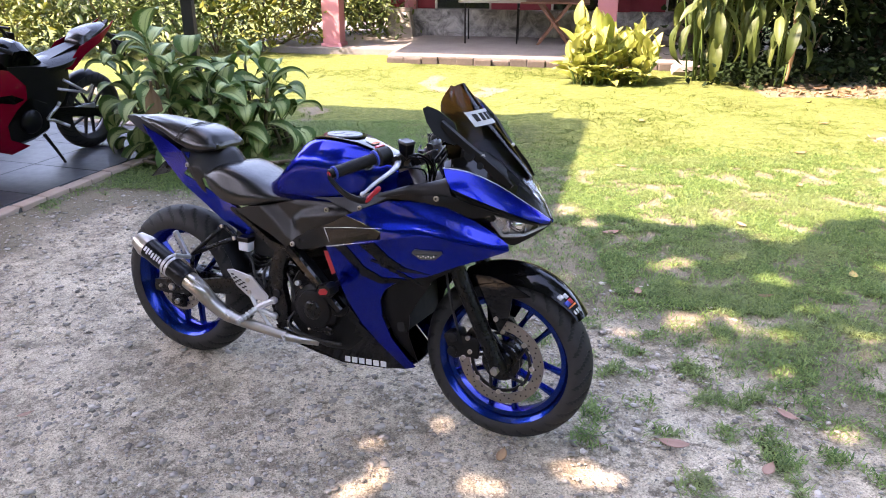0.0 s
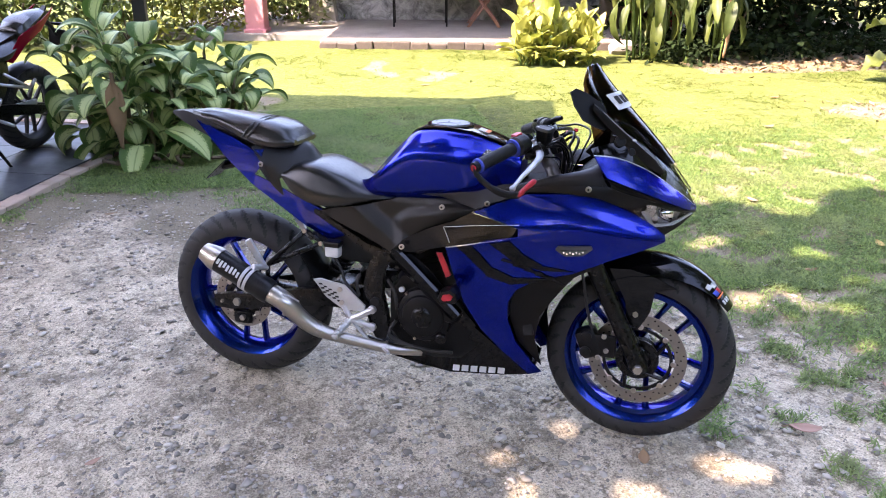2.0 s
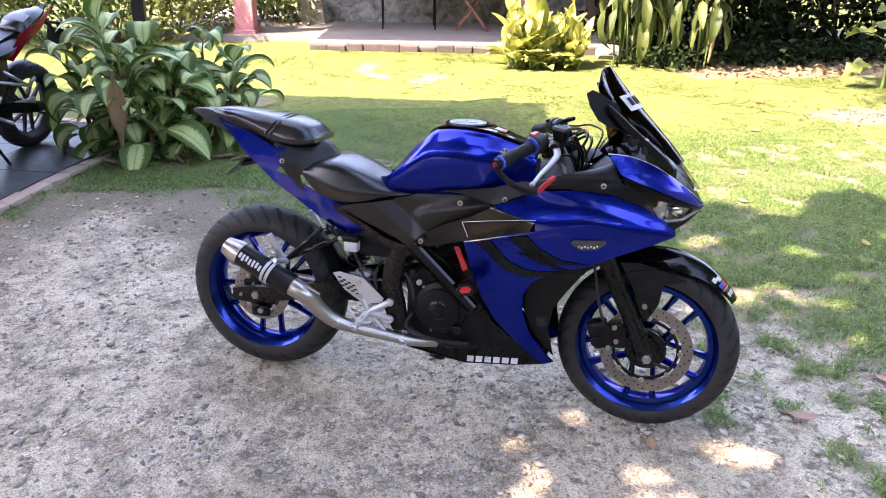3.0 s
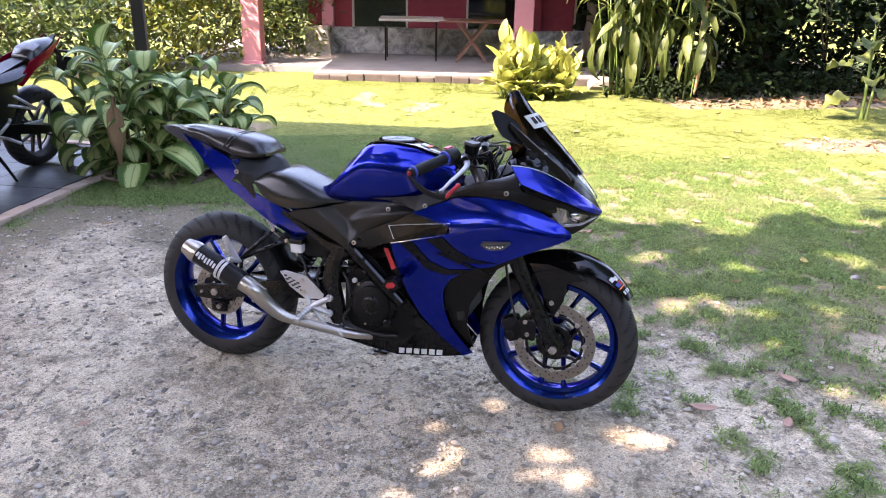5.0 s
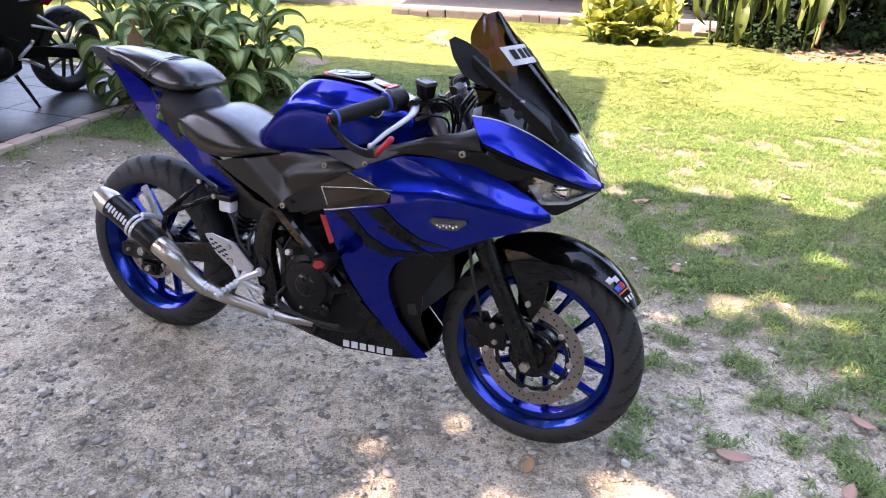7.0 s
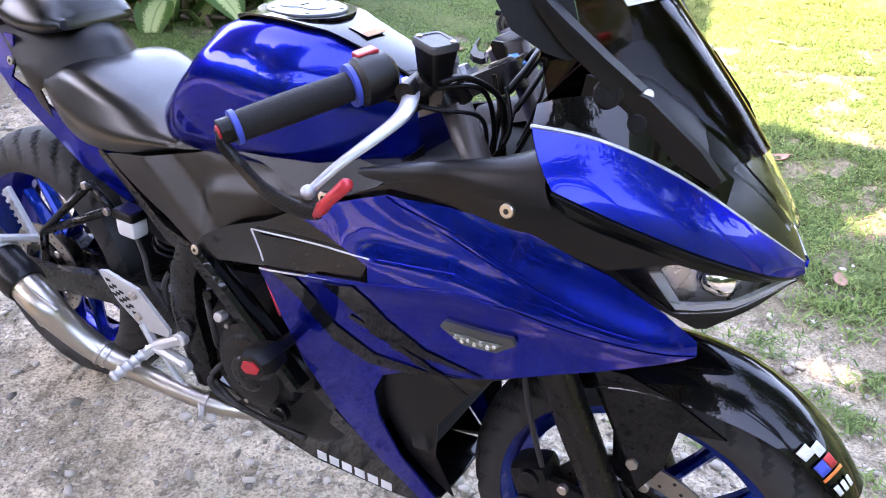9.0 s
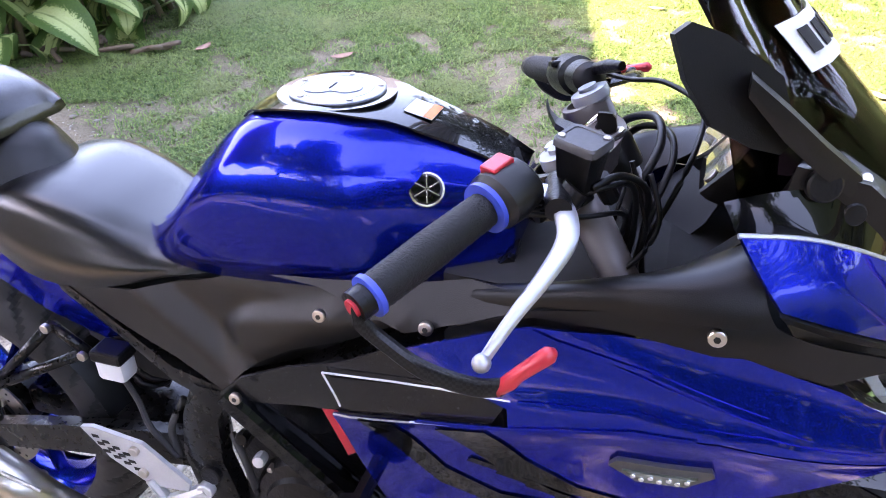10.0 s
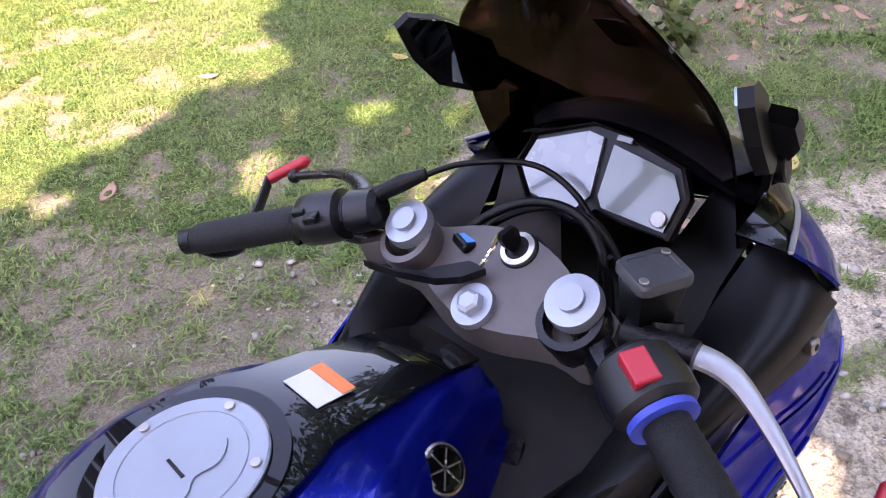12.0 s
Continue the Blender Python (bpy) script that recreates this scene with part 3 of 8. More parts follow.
box(bm, (-0.55, 5.0, 0.0), (5.6, 5.2, 2.6), 0, HM)
box(bm, (5.4, 2.75, 0.0), (5.6, 5.0, 2.6), 0, HM)
box(bm, (-0.55, 2.75, 0.0), (-0.35, 5.0, 2.6), 0, HM)
tagged(part("wall_back", bm, M_REDWALL, None), "red rear walls of the house", "wall", kind="structure")


def folding_table():
    t = empty("folding_table", HM @ Matrix.Translation((1.30, 1.78, 0.12)) @ Matrix.Rotation(radians(3), 4, 'Z'))
    tagged(t, "white-topped folding table with thin black legs", "table")
    bm = bmesh.new()
    box(bm, (-0.52, -0.36, 0.62), (0.52, 0.36, 0.66), 0.012)
    part("tabletop", bm, M_CREAM, t, "pale worn tabletop")
    for x in (-0.42, 0.40):
        for y in (-0.28, 0.28):
            bm = bmesh.new()
            tube(bm, [(x, y, 0.62), (x * 0.99, y * 1.02, 0.0)], 0.013, 8)
            part("leg", bm, M_FRAME, t)
        bm = bmesh.new()
        tube(bm, [(x, -0.28, 0.50), (x, 0.28, 0.50)], 0.009, 6)
        part("brace", bm, M_FRAME, t)


def wooden_table():
    wood = plain("reddish_table_wood", (0.22, 0.10, 0.06), 0.5, vary=0.3, grain=18)
    t = empty("wooden_table", HM @ Matrix.Translation((2.28, 1.72, 0.12)))
    tagged(t, "brown wooden table on crossed folding legs", "table")
    for k in range(6):
        bm = bmesh.new()
        box(bm, (-0.52, -0.33 + 0.112 * k, 0.62), (0.52, -0.33 + 0.112 * k + 0.104, 0.645), 0.004)
        part("slat", bm, wood, t)
    for y in (-0.27, 0.27):
        for s in (-1, 1):
            bm = bmesh.new()
            box(bm, (-0.02, y - 0.014 + 0.016 * s, -0.40), (0.02, y + 0.014 + 0.016 * s, 0.40), 0.003, pose(0, 0, 0.315, 0, 38 * s, 0))
            part("leg", bm, wood, t)
    for s in (-1, 1):
        bm = bmesh.new()
        box(bm, (0.20 * s - 0.015, -0.28, 0.03), (0.20 * s + 0.015, 0.28, 0.06), 0.003)
        part("stretcher", bm, wood, t)


# carport: steel posts and a flat roof edge
M_POST = plain("black_steel_post", (0.016, 0.016, 0.018), 0.45, vary=0.2)
M_SHEET = plain("roof_sheet", (0.35, 0.34, 0.33), 0.6, vary=0.2)
RM = Matrix.Translation((-1.72, 6.13, 3.9)) @ Matrix.Rotation(math.atan2(0.969, 0.246), 4, 'Z')   # x along the roof's edge, y to the left
carport = empty("carport", Matrix.Identity(4))
tagged(carport, "carport with black steel posts and a sheet roof", "carport")
bm = bmesh.new()
box(bm, (-3.7, 0.0, 0.0), (0.0, 6.8, 0.08), m=RM)
box(bm, (-6.4, 0.75, 0.0), (-3.7, 3.9, 0.08), m=RM)
box(bm, (-.2, .30, -.10), (.26, .40, 0.0), m=RM)
part("roof", bm, M_SHEET, carport)
for x, y in ((-2.07, 6.42), (-3.6, 0.2), (-7.5, 7.9)):
    bm = bmesh.new()
    box(bm, (x - 0.045, y - 0.045, 0.02), (x + 0.045, y + 0.045, 3.9), 0.006)
    part("post", bm, M_POST, carport)

# ---- the blue motorcycle: x forward, y left, z up from the rear tyre's contact ----
bike = empty("motorcycle", pose(-1.038, 2.821, -0.002, -5, 0, -25.6))
tagged(bike, "blue and black sports motorcycle with smoked windscreen parked on gravel", "motorcycle")
Rr, Rf, AXF = 0.309, 0.294, 1.38


def wheel(name, x, R, width, rim_w, label):
    hub = Matrix.Translation((x, 0, R))
    bm = bmesh.new()
    rl, h = 0.232, rim_w / 2
    lathe(bm, [(rl, -h), (rl - 0.004, -h + 0.004), (rl - 0.012, -h + 0.008), (rl - 0.02, -h + 0.02), (0.196, -0.022), (0.193, 0),
               (0.196, 0.022), (rl - 0.02, h - 0.02), (rl - 0.012, h - 0.008), (rl - 0.004, h - 0.004), (rl, h), (rl + 0.004, h - 0.003),
               (rl - 0.005, h - 0.02), (0.205, 0), (rl - 0.005, -h + 0.02), (rl + 0.004, -h + 0.003)], 96, close=True)
    rim = sharp(part(name, bm, M_BLUE_RIM, bike, label, loc=hub), 40)
    # tyre with cut grooves
    bm = bmesh.new()
    seg, prof = 336, []
    half = width / 2
    for k in range(27):
        s = -1 + 2 * k / 26
        a = s * math.radians(112)
        prof.append((s, (R - half * 0.86) + half * 0.86 * math.cos(a), half * math.sin(a) / 1.0))
    rings, cuts_ = [], []
    for i in range(seg):
        ang = 2 * math.pi * i / seg
        row = []
        for s, r, y in prof:
            t = abs(s)
            ph = (ang * 28 / (2 * math.pi) + (1.9 * t if s > 0 else 1.9 * t + 0.5)) % 1.0
            cut = 0.0045 if (0.10 < t < 0.70 and ph < 0.18) else 0.0
            row.append(((r - cut) * math.cos(ang), y, (r - cut) * math.sin(ang)))
            cuts_.append(cut > 0)
        rings.append(row)
    rings.append(rings[0])
    grid = sheet(bm, rings)
    low = {v for v, c in zip((v for g in grid for v in g), cuts_ + cuts_[:len(prof)]) if c}
    # groove faces coloured near-black, holding the shade of the cuts
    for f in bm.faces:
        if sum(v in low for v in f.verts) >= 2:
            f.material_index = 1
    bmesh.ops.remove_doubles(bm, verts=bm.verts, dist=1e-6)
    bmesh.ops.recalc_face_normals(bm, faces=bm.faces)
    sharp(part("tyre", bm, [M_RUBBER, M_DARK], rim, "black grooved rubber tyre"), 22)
    # ten forked spokes and the hub
    for k in range(10):
        a = 2 * math.pi * (k + (0.16 if k % 2 else -0.16)) / 10
        b = 2 * math.pi * (k // 2 * 2 + 0.5) / 10
        bm = bmesh.new()
        p0 = Vector((0.05 * math.cos(b), 0, 0.05 * math.sin(b)))
        p2 = Vector((0.2 * math.cos(a), 0, 0.2 * math.sin(a)))
        rings = []
        for t in (0, 0.35, 0.7, 1.0):
            c = p0.lerp(p2, t)
            d = (p2 - p0).normalized()
            n = Vector((-d.z, 0, d.x))
            hw, hd = 0.010 - 0.003 * t + (0.004 if t > 0.9 else 0), 0.020 - 0.007 * t
            rings.append([c + n * hw * u + Vector((0, hd * v, 0)) for u, v in ((-1, -0.5), (-0.4, -1), (0.4, -1), (1, -0.5), (1, 0.5), (0.4, 1), (-0.4, 1), (-1, 0.5))])
        loft(bm, rings)
        part("spoke", bm, M_BLUE_RIM, rim, smooth=False)
    bm = bmesh.new()
    lathe(bm, [(0.02, -0.06), (0.034, -0.055), (0.036, -0.03), (0.062, -0.018), (0.062, 0.018), (0.036, 0.03), (0.034, 0.055), (0.02, 0.06)], 32, close=True)
    sharp(part("hub", bm, M_FRAME, rim))
    return rim


def brake_disc(parent, y, r_out, r_in, label, rows=3):
    bm = bmesh.new()
    lathe(bm, [(r_in, -0.002), (r_out, -0.002), (r_out, 0.002), (r_in, 0.002)], 72, close=True)
    d = sharp(part("brake_disc", bm, M_DISC, parent, label, loc=pose(0, y, 0)), 30)
    # dark discs in place of holes, their shade put into the colour
    bm = bmesh.new()
    step = (r_out - r_in) / (rows + 1)
    for k in range(18):
        for j in range(rows):
            a = 2 * math.pi * (k + j * 0.33) / 18
            r = r_in + step * (j + 1)
            disc(bm, (r * math.cos(a), 0, r * math.sin(a)), 0.0032, 0.0046, (0, -1, 0), 8)
    tagged(part("drill_hole", bm, M_DARK, d), kind="stuff")
    bm = bmesh.new()
    lathe(bm, [(0.045, -0.004), (0.066, -0.004), (0.066, 0.004), (0.045, 0.004)], 40, close=True)
    lathe(bm, [(r_in - 0.016, -0.003), (r_in - 0.006, -0.003), (r_in - 0.006, 0.003), (r_in - 0.016, 0.003)], 60, close=True)
    for k in range(5):
        a = 2 * math.pi * k / 5 + 0.3
        c, e = Vector((math.cos(a), 0, math.sin(a))), Vector((math.cos(a + 0.35), 0, math.sin(a + 0.35)))
        tube(bm, [c * 0.055, e * (r_in - 0.010)], 0.006, 8)
    sharp(part("disc_carrier", bm, M_FRAME, d), 30)
    for k in range(8):
        a = 2 * math.pi * k / 8
        bm = bmesh.new()
        disc(bm, ((r_in - 0.004) * math.cos(a), -0.004, (r_in - 0.004) * math.sin(a)), 0.0085, 0.008, (0, -1, 0), 12)
        sharp(part("rivet", bm, M_STEEL, d), 30)
    return d


front_wheel = wheel("front_wheel", AXF, Rf, 0.112, 0.086, "blue ten-spoke alloy front wheel")
brake_disc(front_wheel, -0.058, 0.149, 0.113, "drilled steel front brake disc")
rear_wheel = wheel("rear_wheel", 0.0, Rr, 0.142, 0.118, "blue ten-spoke alloy rear wheel")
brake_disc(rear_wheel, -0.072, 0.110, 0.078, "drilled steel rear brake disc", 2)


# -- half width of the bodywork --
FOLDS = [[(.783, .629), (1.01, .693), (1.14, .730), (1.22, .738), (1.42, .712)], [(.98, .722), (1.14, .752), (1.30, .738), (1.42, .716)],
         [(1.03, .826), (1.12, .806), (1.28, .765), (1.40, .728)]]
_SPREAD = np.linspace(-1, 1, 9)


def body_w(x, z):
    w = float(np.mean(np.interp(z + _SPREAD * .05, [.15, .2, .3, .45, .6, .68, .73, .80, .88, .95], [.10, .11, .135, .175, .208, .22, .226, .215, .215, .20])))
    w *= float(np.mean(np.interp(x + _SPREAD * .04, [.4, .6, .75, .95, 1.2, 1.3, 1.41, 1.5], [.75, .8, .87, .96, 1, .93, .72, .2])))
    for f, h in zip(FOLDS, (.010, .0075, .007)):
        if x > f[0][0] - .05:
            zf = float(np.mean(np.interp(x + _SPREAD * .03, [p[0] for p in f], [p[1] for p in f])))
            w += h * math.exp(-math.hypot((z - zf) / .021, .5) + .5) * min(1, (x - f[0][0] + .05) / .08)
    return w


def knee_w(x, z):
    w = float(np.mean(np.interp(x + _SPREAD * .03, [.3, .45, .6, .75, .9], [.094, .122, .142, .146, .138])))
    lean = (z - .723) + .663 * (x - .426)        # above this slanting crease the panel leans inwards
    w -= .55 * min(.05, max(0.0, lean))
    back = float(np.interp(z, [.57, .61, .675, .77], [.60, .598, .582, .665]))
    roof_ = .712 + .22 * (x - .60)
    w += .017 * min(1, max(0, (x - back) / .032)) * min(1, max(0, (roof_ - z) / .026))      # raised wedge towards the front
    return w - 0.35 * max(0, (z - 0.735))


UPPER = [(.867, .752), (.928, .781), (.984, .806), (1.032, .826), (1.112, .834), (1.167, .836), (1.23, .831), (1.318, .799), (1.379, .763),
         (1.416, .733), (1.42, .7165), (1.22, .7425), (1.139, .7335), (1.011, .696), (1.009, .723)]
LOWER = [(.783, .629), (.893, .661), (1.011, .694), (1.139, .7315), (1.22, .7405), (1.42, .7145), (1.347, .681), (1.273, .651), (1.166, .596), (1.069, .563),
         (1.006, .518), (.982, .47), (.981, .407), (1.007, .325), (1.059, .257), (1.091, .225), (1.052, .207), (.957, .288), (.891, .357), (.84, .444), (.806, .539)]
panels("upper_fairing", UPPER, body_w, M_BLUE, bike, step=0.008, label="glossy blue upper fairing panel")
panels("lower_fairing", LOWER, body_w, M_BLUE, bike, step=0.008, label="glossy blue lower fairing panel")
panels("intake_trim", [(.591, .584), (.638, .63), (.713, .675), (.803, .714), (.862, .749), (1.006, .722), (.99, .690), (.893, .663), (.785, .632), (.755, .62), (.66, .590)],
       lambda x, z: body_w(x, z) - 0.006, M_SATIN, bike, step=0.02, label="satin black intake trim")
panels("intake_recess", [(.786, .688), (.87, .706), (.99, .7285), (.915, .692), (.803, .653)], body_w, M_SATIN, bike, off=-0.0022, thick=0.002)
# intake outline; the last line paints the lower fairing's edge highlight in white
for line in ([(.776, .694), (.87, .7115), (1.012, .734)], [(.776, .694), (.797, .648)],
             [(.893, .6625), (1.011, .6960)]):
    for (x0, z0), (x1, z1) in zip(line, line[1:]):
        k = .0008 / math.hypot(x1 - x0, z1 - z0)
        panels("trim_line", [(x0 - (z1 - z0) * k, z0 + (x1 - x0) * k), (x1 - (z1 - z0) * k, z1 + (x1 - x0) * k), (x1 + (z1 - z0) * k, z1 - (x1 - x0) * k), (x0 + (z1 - z0) * k, z0 - (x1 - x0) * k)], body_w, M_WHITE, bike, off=0.0010, thick=0.002)
# rear part of that edge highlight, painted as a chrome strip
panels("trim_line", [(.785, .6285), (.893, .6605), (.893, .6635), (.785, .6325)], body_w, M_CHROME, bike, off=0.0008, thick=0.001)
panels("trim_line", [(.864, .7530), (1.004, .7240), (1.004, .7200), (.864, .7495)], body_w, M_CHROME, bike, off=-0.0045, thick=0.001)
panels("lower_cowl", [(1.006, .516), (1.069, .561), (1.166, .594), (1.262, .642), (1.225, .610), (1.176, .578), (1.116, .49), (1.077, .424), (1.064, .336), (1.087, .235), (1.062, .262),
                      (1.009, .327), (.984, .409), (.985, .468)], lambda x, z: body_w(x, z) - 0.018 - 0.15 * max(0, x - 1.03) * (1 if z < 0.56 else 0.3), M_MATT, bike, step=0.02, label="matt black lower cowl")
panels("belly_pan", [(.484, .243), (.586, .226), (.687, .213), (.776, .213), (.844, .292), (.872, .353), (.955, .286), (1.05, .205), (.96, .184), (.786, .158), (.666, .168), (.564, .184), (.503, .196)],
       lambda x, z: body_w(x, z) - 0.004, M_GLOSS, bike, step=0.02, label="gloss black belly pan")
bm = bmesh.new()
sheet(bm, [[(x, y, z + 0.012 * (y / w) ** 2) for y in (-w, -w * .5, 0, w * .5, w)] for x, z, w in ((.49, .192, .075), (.6, .172, .085), (.78, .15, .088), (.95, .17, .095), (1.06, .2, .085))], 0.004)
part("belly_pan", bm, M_GLOSS, bike, "underside of the belly pan")
panels("frame_cover", [(.603, .573), (.66, .583), (.72, .54), (.778, .474), (.84, .40), (.93, .29), (.90, .275), (.80, .38), (.74, .436), (.66, .52)], lambda x, z: body_w(x, z) - 0.012, M_GLOSS, bike, step=0.02,
       label="gloss black radiator side strut")
panels("side_cover", [(.318, .671), (.383, .691), (.507, .717), (.589, .743), (.622, .761), (.749, .777), (.874, .751), (.849, .734), (.788, .701), (.699, .665), (.627, .619), (.586, .574), (.509, .609), (.416, .637)],
       knee_w, M_TEXT, bike, step=0.008, label="matt black textured knee panel")
panels("tank_trim", [(.66, .768), (.76, .782), (.86, .800), (.95, .835), (1.03, .845), (.984, .808), (.928, .783), (.874, .753), (.80, .764), (.749, .772)],
       lambda x, z: float(np.interp(x, [.66, .8, .9, 1.03], [.12, .15, .175, .20])) - 0.6 * max(0, z - float(np.interp(x, [.66, .87, 1.03], [.765, .755, .828]))), M_MATT, bike, step=0.02, label="matt black trim under the tank")


def cock_w(x, z):
    return float(np.interp(x, [.92, 1.05, 1.2, 1.27, 1.39], [.18, .205, .225, .212, .165])) - 0.55 * max(0, z - 0.86)


panels("inner_cowl", [(.935, .785), (1.03, .838), (1.10, .858), (1.176, .872), (1.235, .874), (1.262, .863), (1.30, .848), (1.384, .824), (1.309, .805), (1.229, .835), (1.112, .838), (1.03, .829), (.984, .809)],
       cock_w, M_MATT, bike, step=0.015, label="matt black inner cowl panel")
# gloss black beam beside the engine
for s in (-1, 1):
    bm = bmesh.new()
    d = Vector((.215, 0, -.195)).normalized()
    n = Vector((-d.z, 0, d.x)) * -1
    loft(bm, [[Vector((.602 + .215 * t, s * y, .586 - .195 * t)) + n * h * k for y, h in ((.146, -.026), (.168, -.024), (.174, -.016), (.174, .006), (.160, .024), (.146, .028))] for t, k in ((0, .9), (.12, 1.05), (.6, 1.0), (1, .85))])
    sharp(part("side_beam", bm, M_GLOSS, bike, "gloss black beam beside the engine"), 25)
# black stripes and slanted marks on the side
for pts in ([(.822, .639), (.87, .650), (.93, .585), (1.0, .560), (1.10, .573), (1.15, .590), (1.06, .552), (.99, .535), (.92, .550)],
            [(.925, .664), (.985, .682), (1.03, .640), (1.09, .612), (1.18, .606), (1.08, .596), (1.0, .612)]):
    panels("stripe", pts, body_w, M_GLOSS, bike, off=0.0026, thick=0.0016, step=0.010)
for k in range(4):
    x0, z0 = 0.965 + 0.035 * k, 0.620 - 0.011 * k
    panels("stripe", [(x0, z0), (x0 + 0.045, z0 - 0.006), (x0 + 0.085, z0 - 0.026), (x0 + 0.07, z0 - 0.028), (x0 + 0.035, z0 - 0.014), (x0 - 0.006, z0 - 0.008)], body_w, M_GLOSS, bike, off=0.0026, thick=0.0016, step=0.010)
# pale blocky marks along the belly pan
for k in range(6):
    x0 = 0.792 + k * 0.031
    z0 = 0.166 + k * 0.0042
    panels("mark", [(x0, z0), (x0 + 0.023, z0 + 0.003), (x0 + 0.025, z0 + 0.026), (x0 + 0.002, z0 + 0.023)], lambda x, z: body_w(x, z) - 0.004, M_WHITE, bike, off=0.0012, thick=0.001, sides=(-1,))
# pressed fold lines of the fairing
for line in ([(1.03, .822), (1.10, .806), (1.20, .780), (1.30, .752)], [(1.02, .735), (1.14, .757), (1.26, .752), (1.36, .733)], [(.90, .668), (1.01, .697), (1.14, .7345), (1.20, .7415)],
             [(1.06, .816), (1.16, .800), (1.26, .772)]):
    fold = [(x, z + .0022) for x, z in line] + [(x, z - .0022) for x, z in line[::-1]]
    panels("fold_line", fold, body_w, M_BLUE, bike, off=0.0022, thick=0.002, step=0.012)
# side indicators
for s in (-1, 1):
    IND = [(1.12, .672), (1.128, .684), (1.222, .694), (1.226, .685), (1.20, .662), (1.15, .655)]
    ind = sharp(part("indicator", flat_panel(IND, body_w, 0.006, 0.014, 0.02, s), M_DUSTY, bike, "black housed side indicator"), 30)
    sharp(part("lens", flat_panel([(1.135, .672), (1.21, .681), (1.195, .666), (1.155, .660)], body_w, 0.009, 0.004, 0.02, s), M_LCD, ind, "smoked lens"), 30)
    bm = bmesh.new()
    for k in range(7):
        x, z = 1.146 + 0.009 * k, 0.668 + 0.0012 * k - (0.004 if k % 2 else 0)
        disc(bm, (x, s * (body_w(x, z) + 0.0095), z), 0.003, 0.003, (0, s, 0), 8)
    part("lamp", bm, M_CHROME, ind, "row of tiny bright lamps")

# -- nose: blue cheeks, gloss black top, headlights --
UP = [(1.203, .192, .945), (1.271, .166, .937), (1.351, .122, .901), (1.438, .060, .836), (1.490, .006, .787)]
LO = [(1.246, .222, .892), (1.326, .185, .858), (1.409, .128, .819), (1.471, .060, .786), (1.494, .008, .776)]
u, l = curve_through(UP, 6), curve_through(LO, 6)
for s in (-1, 1):
    rows = []
    for k in range(7):
        t = k / 6
        rows.append([Vector((a[0] + (b[0] - a[0]) * t, s * (a[1] + (b[1] - a[1]) * t + 0.008 * math.sin(math.pi * t)), a[2] + (b[2] - a[2]) * t)) for a, b in zip(u, l)])
    bm = bmesh.new()
    sheet(bm, rows if s < 0 else [r[::-1] for r in rows], 0.004)
    bmesh.ops.recalc_face_normals(bm, faces=bm.faces)
    sharp(part("nose_panel", bm, M_BLUE, bike, "glossy blue panel above the headlight"), 35)
    bm = bmesh.new()
    tube(bm, [Vector((a[0], s * (a[1] + 0.003), a[2] + 0.002)) for a in u], 0.0028, 6)
    part("trim_line", bm, M_SILVER, bike)
    # matt strip under the cheek, then the headlight
    low = curve_through([(1.262, .208, .862), (1.30, .185, .838), (1.369, .147, .812), (1.44, .09, .786), (1.49, .006, .770)], 6)
    bm = bmesh.new()
    rows = [[Vector((a[0] + (b[0] - a[0]) * t, s * (a[1] + (b[1] - a[1]) * t - 0.006 * math.sin(math.pi * t)), a[2] + (b[2] - a[2]) * t)) for a, b in zip(l, low)] for t in (0, .5, 1)]
    sheet(bm, rows, 0.004)
    bmesh.ops.recalc_face_normals(bm, faces=bm.faces)
    sharp(part("nose_strip", bm, M_MATT, bike), 35)

    def hl_w(x, z):
        return float(np.interp(x, [1.28, 1.33, 1.40, 1.45, 1.5], [.172, .158, .122, .078, .012]))
    HL = [(1.286, .811), (1.33, .825), (1.369, .812), (1.44, .787), (1.492, .771), (1.436, .742), (1.379, .741), (1.336, .772)]
    lamp = sharp(part("headlight", flat_panel(HL, hl_w, -0.028, 0.006, 0.015, s), M_LAMPIN, bike, "clear headlight with white edge strip"), 30)
    sharp(part("lens", flat_panel(HL, hl_w, 0.0, 0.002, 0.015, s), M_LENS, lamp, "clear plastic lens"), 30)
    sharp(part("light_strip", flat_panel([(1.372, .752), (1.379, .743), (1.436, .744), (1.490, .770), (1.478, .771), (1.434, .751), (1.385, .751)], hl_w, -0.006, 0.006, 0.01, s), M_WHITE, lamp, "white edge strip"), 30)
    sharp(part("light_strip", flat_panel([(1.345, .788), (1.357, .790), (1.382, .752), (1.372, .750)], hl_w, -0.008, 0.006, 0.01, s), M_WHITE, lamp, "white inner strip"), 30)
    bm = bmesh.new()
    lathe(bm, [(0.0, -0.018), (0.012, -0.014), (0.022, 0.0), (0.026, 0.012), (0.022, 0.012), (0.016, 0.002), (0, -0.008)], 20, Matrix.Translation((1.405, s * 0.092, .779)) @ pose(0, 0, 0, 0, 0, -35 if s < 0 else 215))
    sharp(part("reflector", bm, M_CHROME, lamp), 40)
    sharp(part("lamp_surround", flat_panel([(1.29, .815), (1.34, .826), (1.36, .80), (1.345, .775), (1.336, .774)], hl_w, -0.012, 0.006, 0.01, s), M_CAST, lamp), 30)
    # chin under the headlight
    sharp(part("chin", flat_panel([(1.375, .742), (1.436, .742), (1.492, .769), (1.46, .742), (1.415, .715), (1.405, .716), (1.36, .742), (1.336, .772)], hl_w, -0.008, 0.01, 0.015, s), M_MATT, bike, "matt black chin"), 30)
bm = bmesh.new()
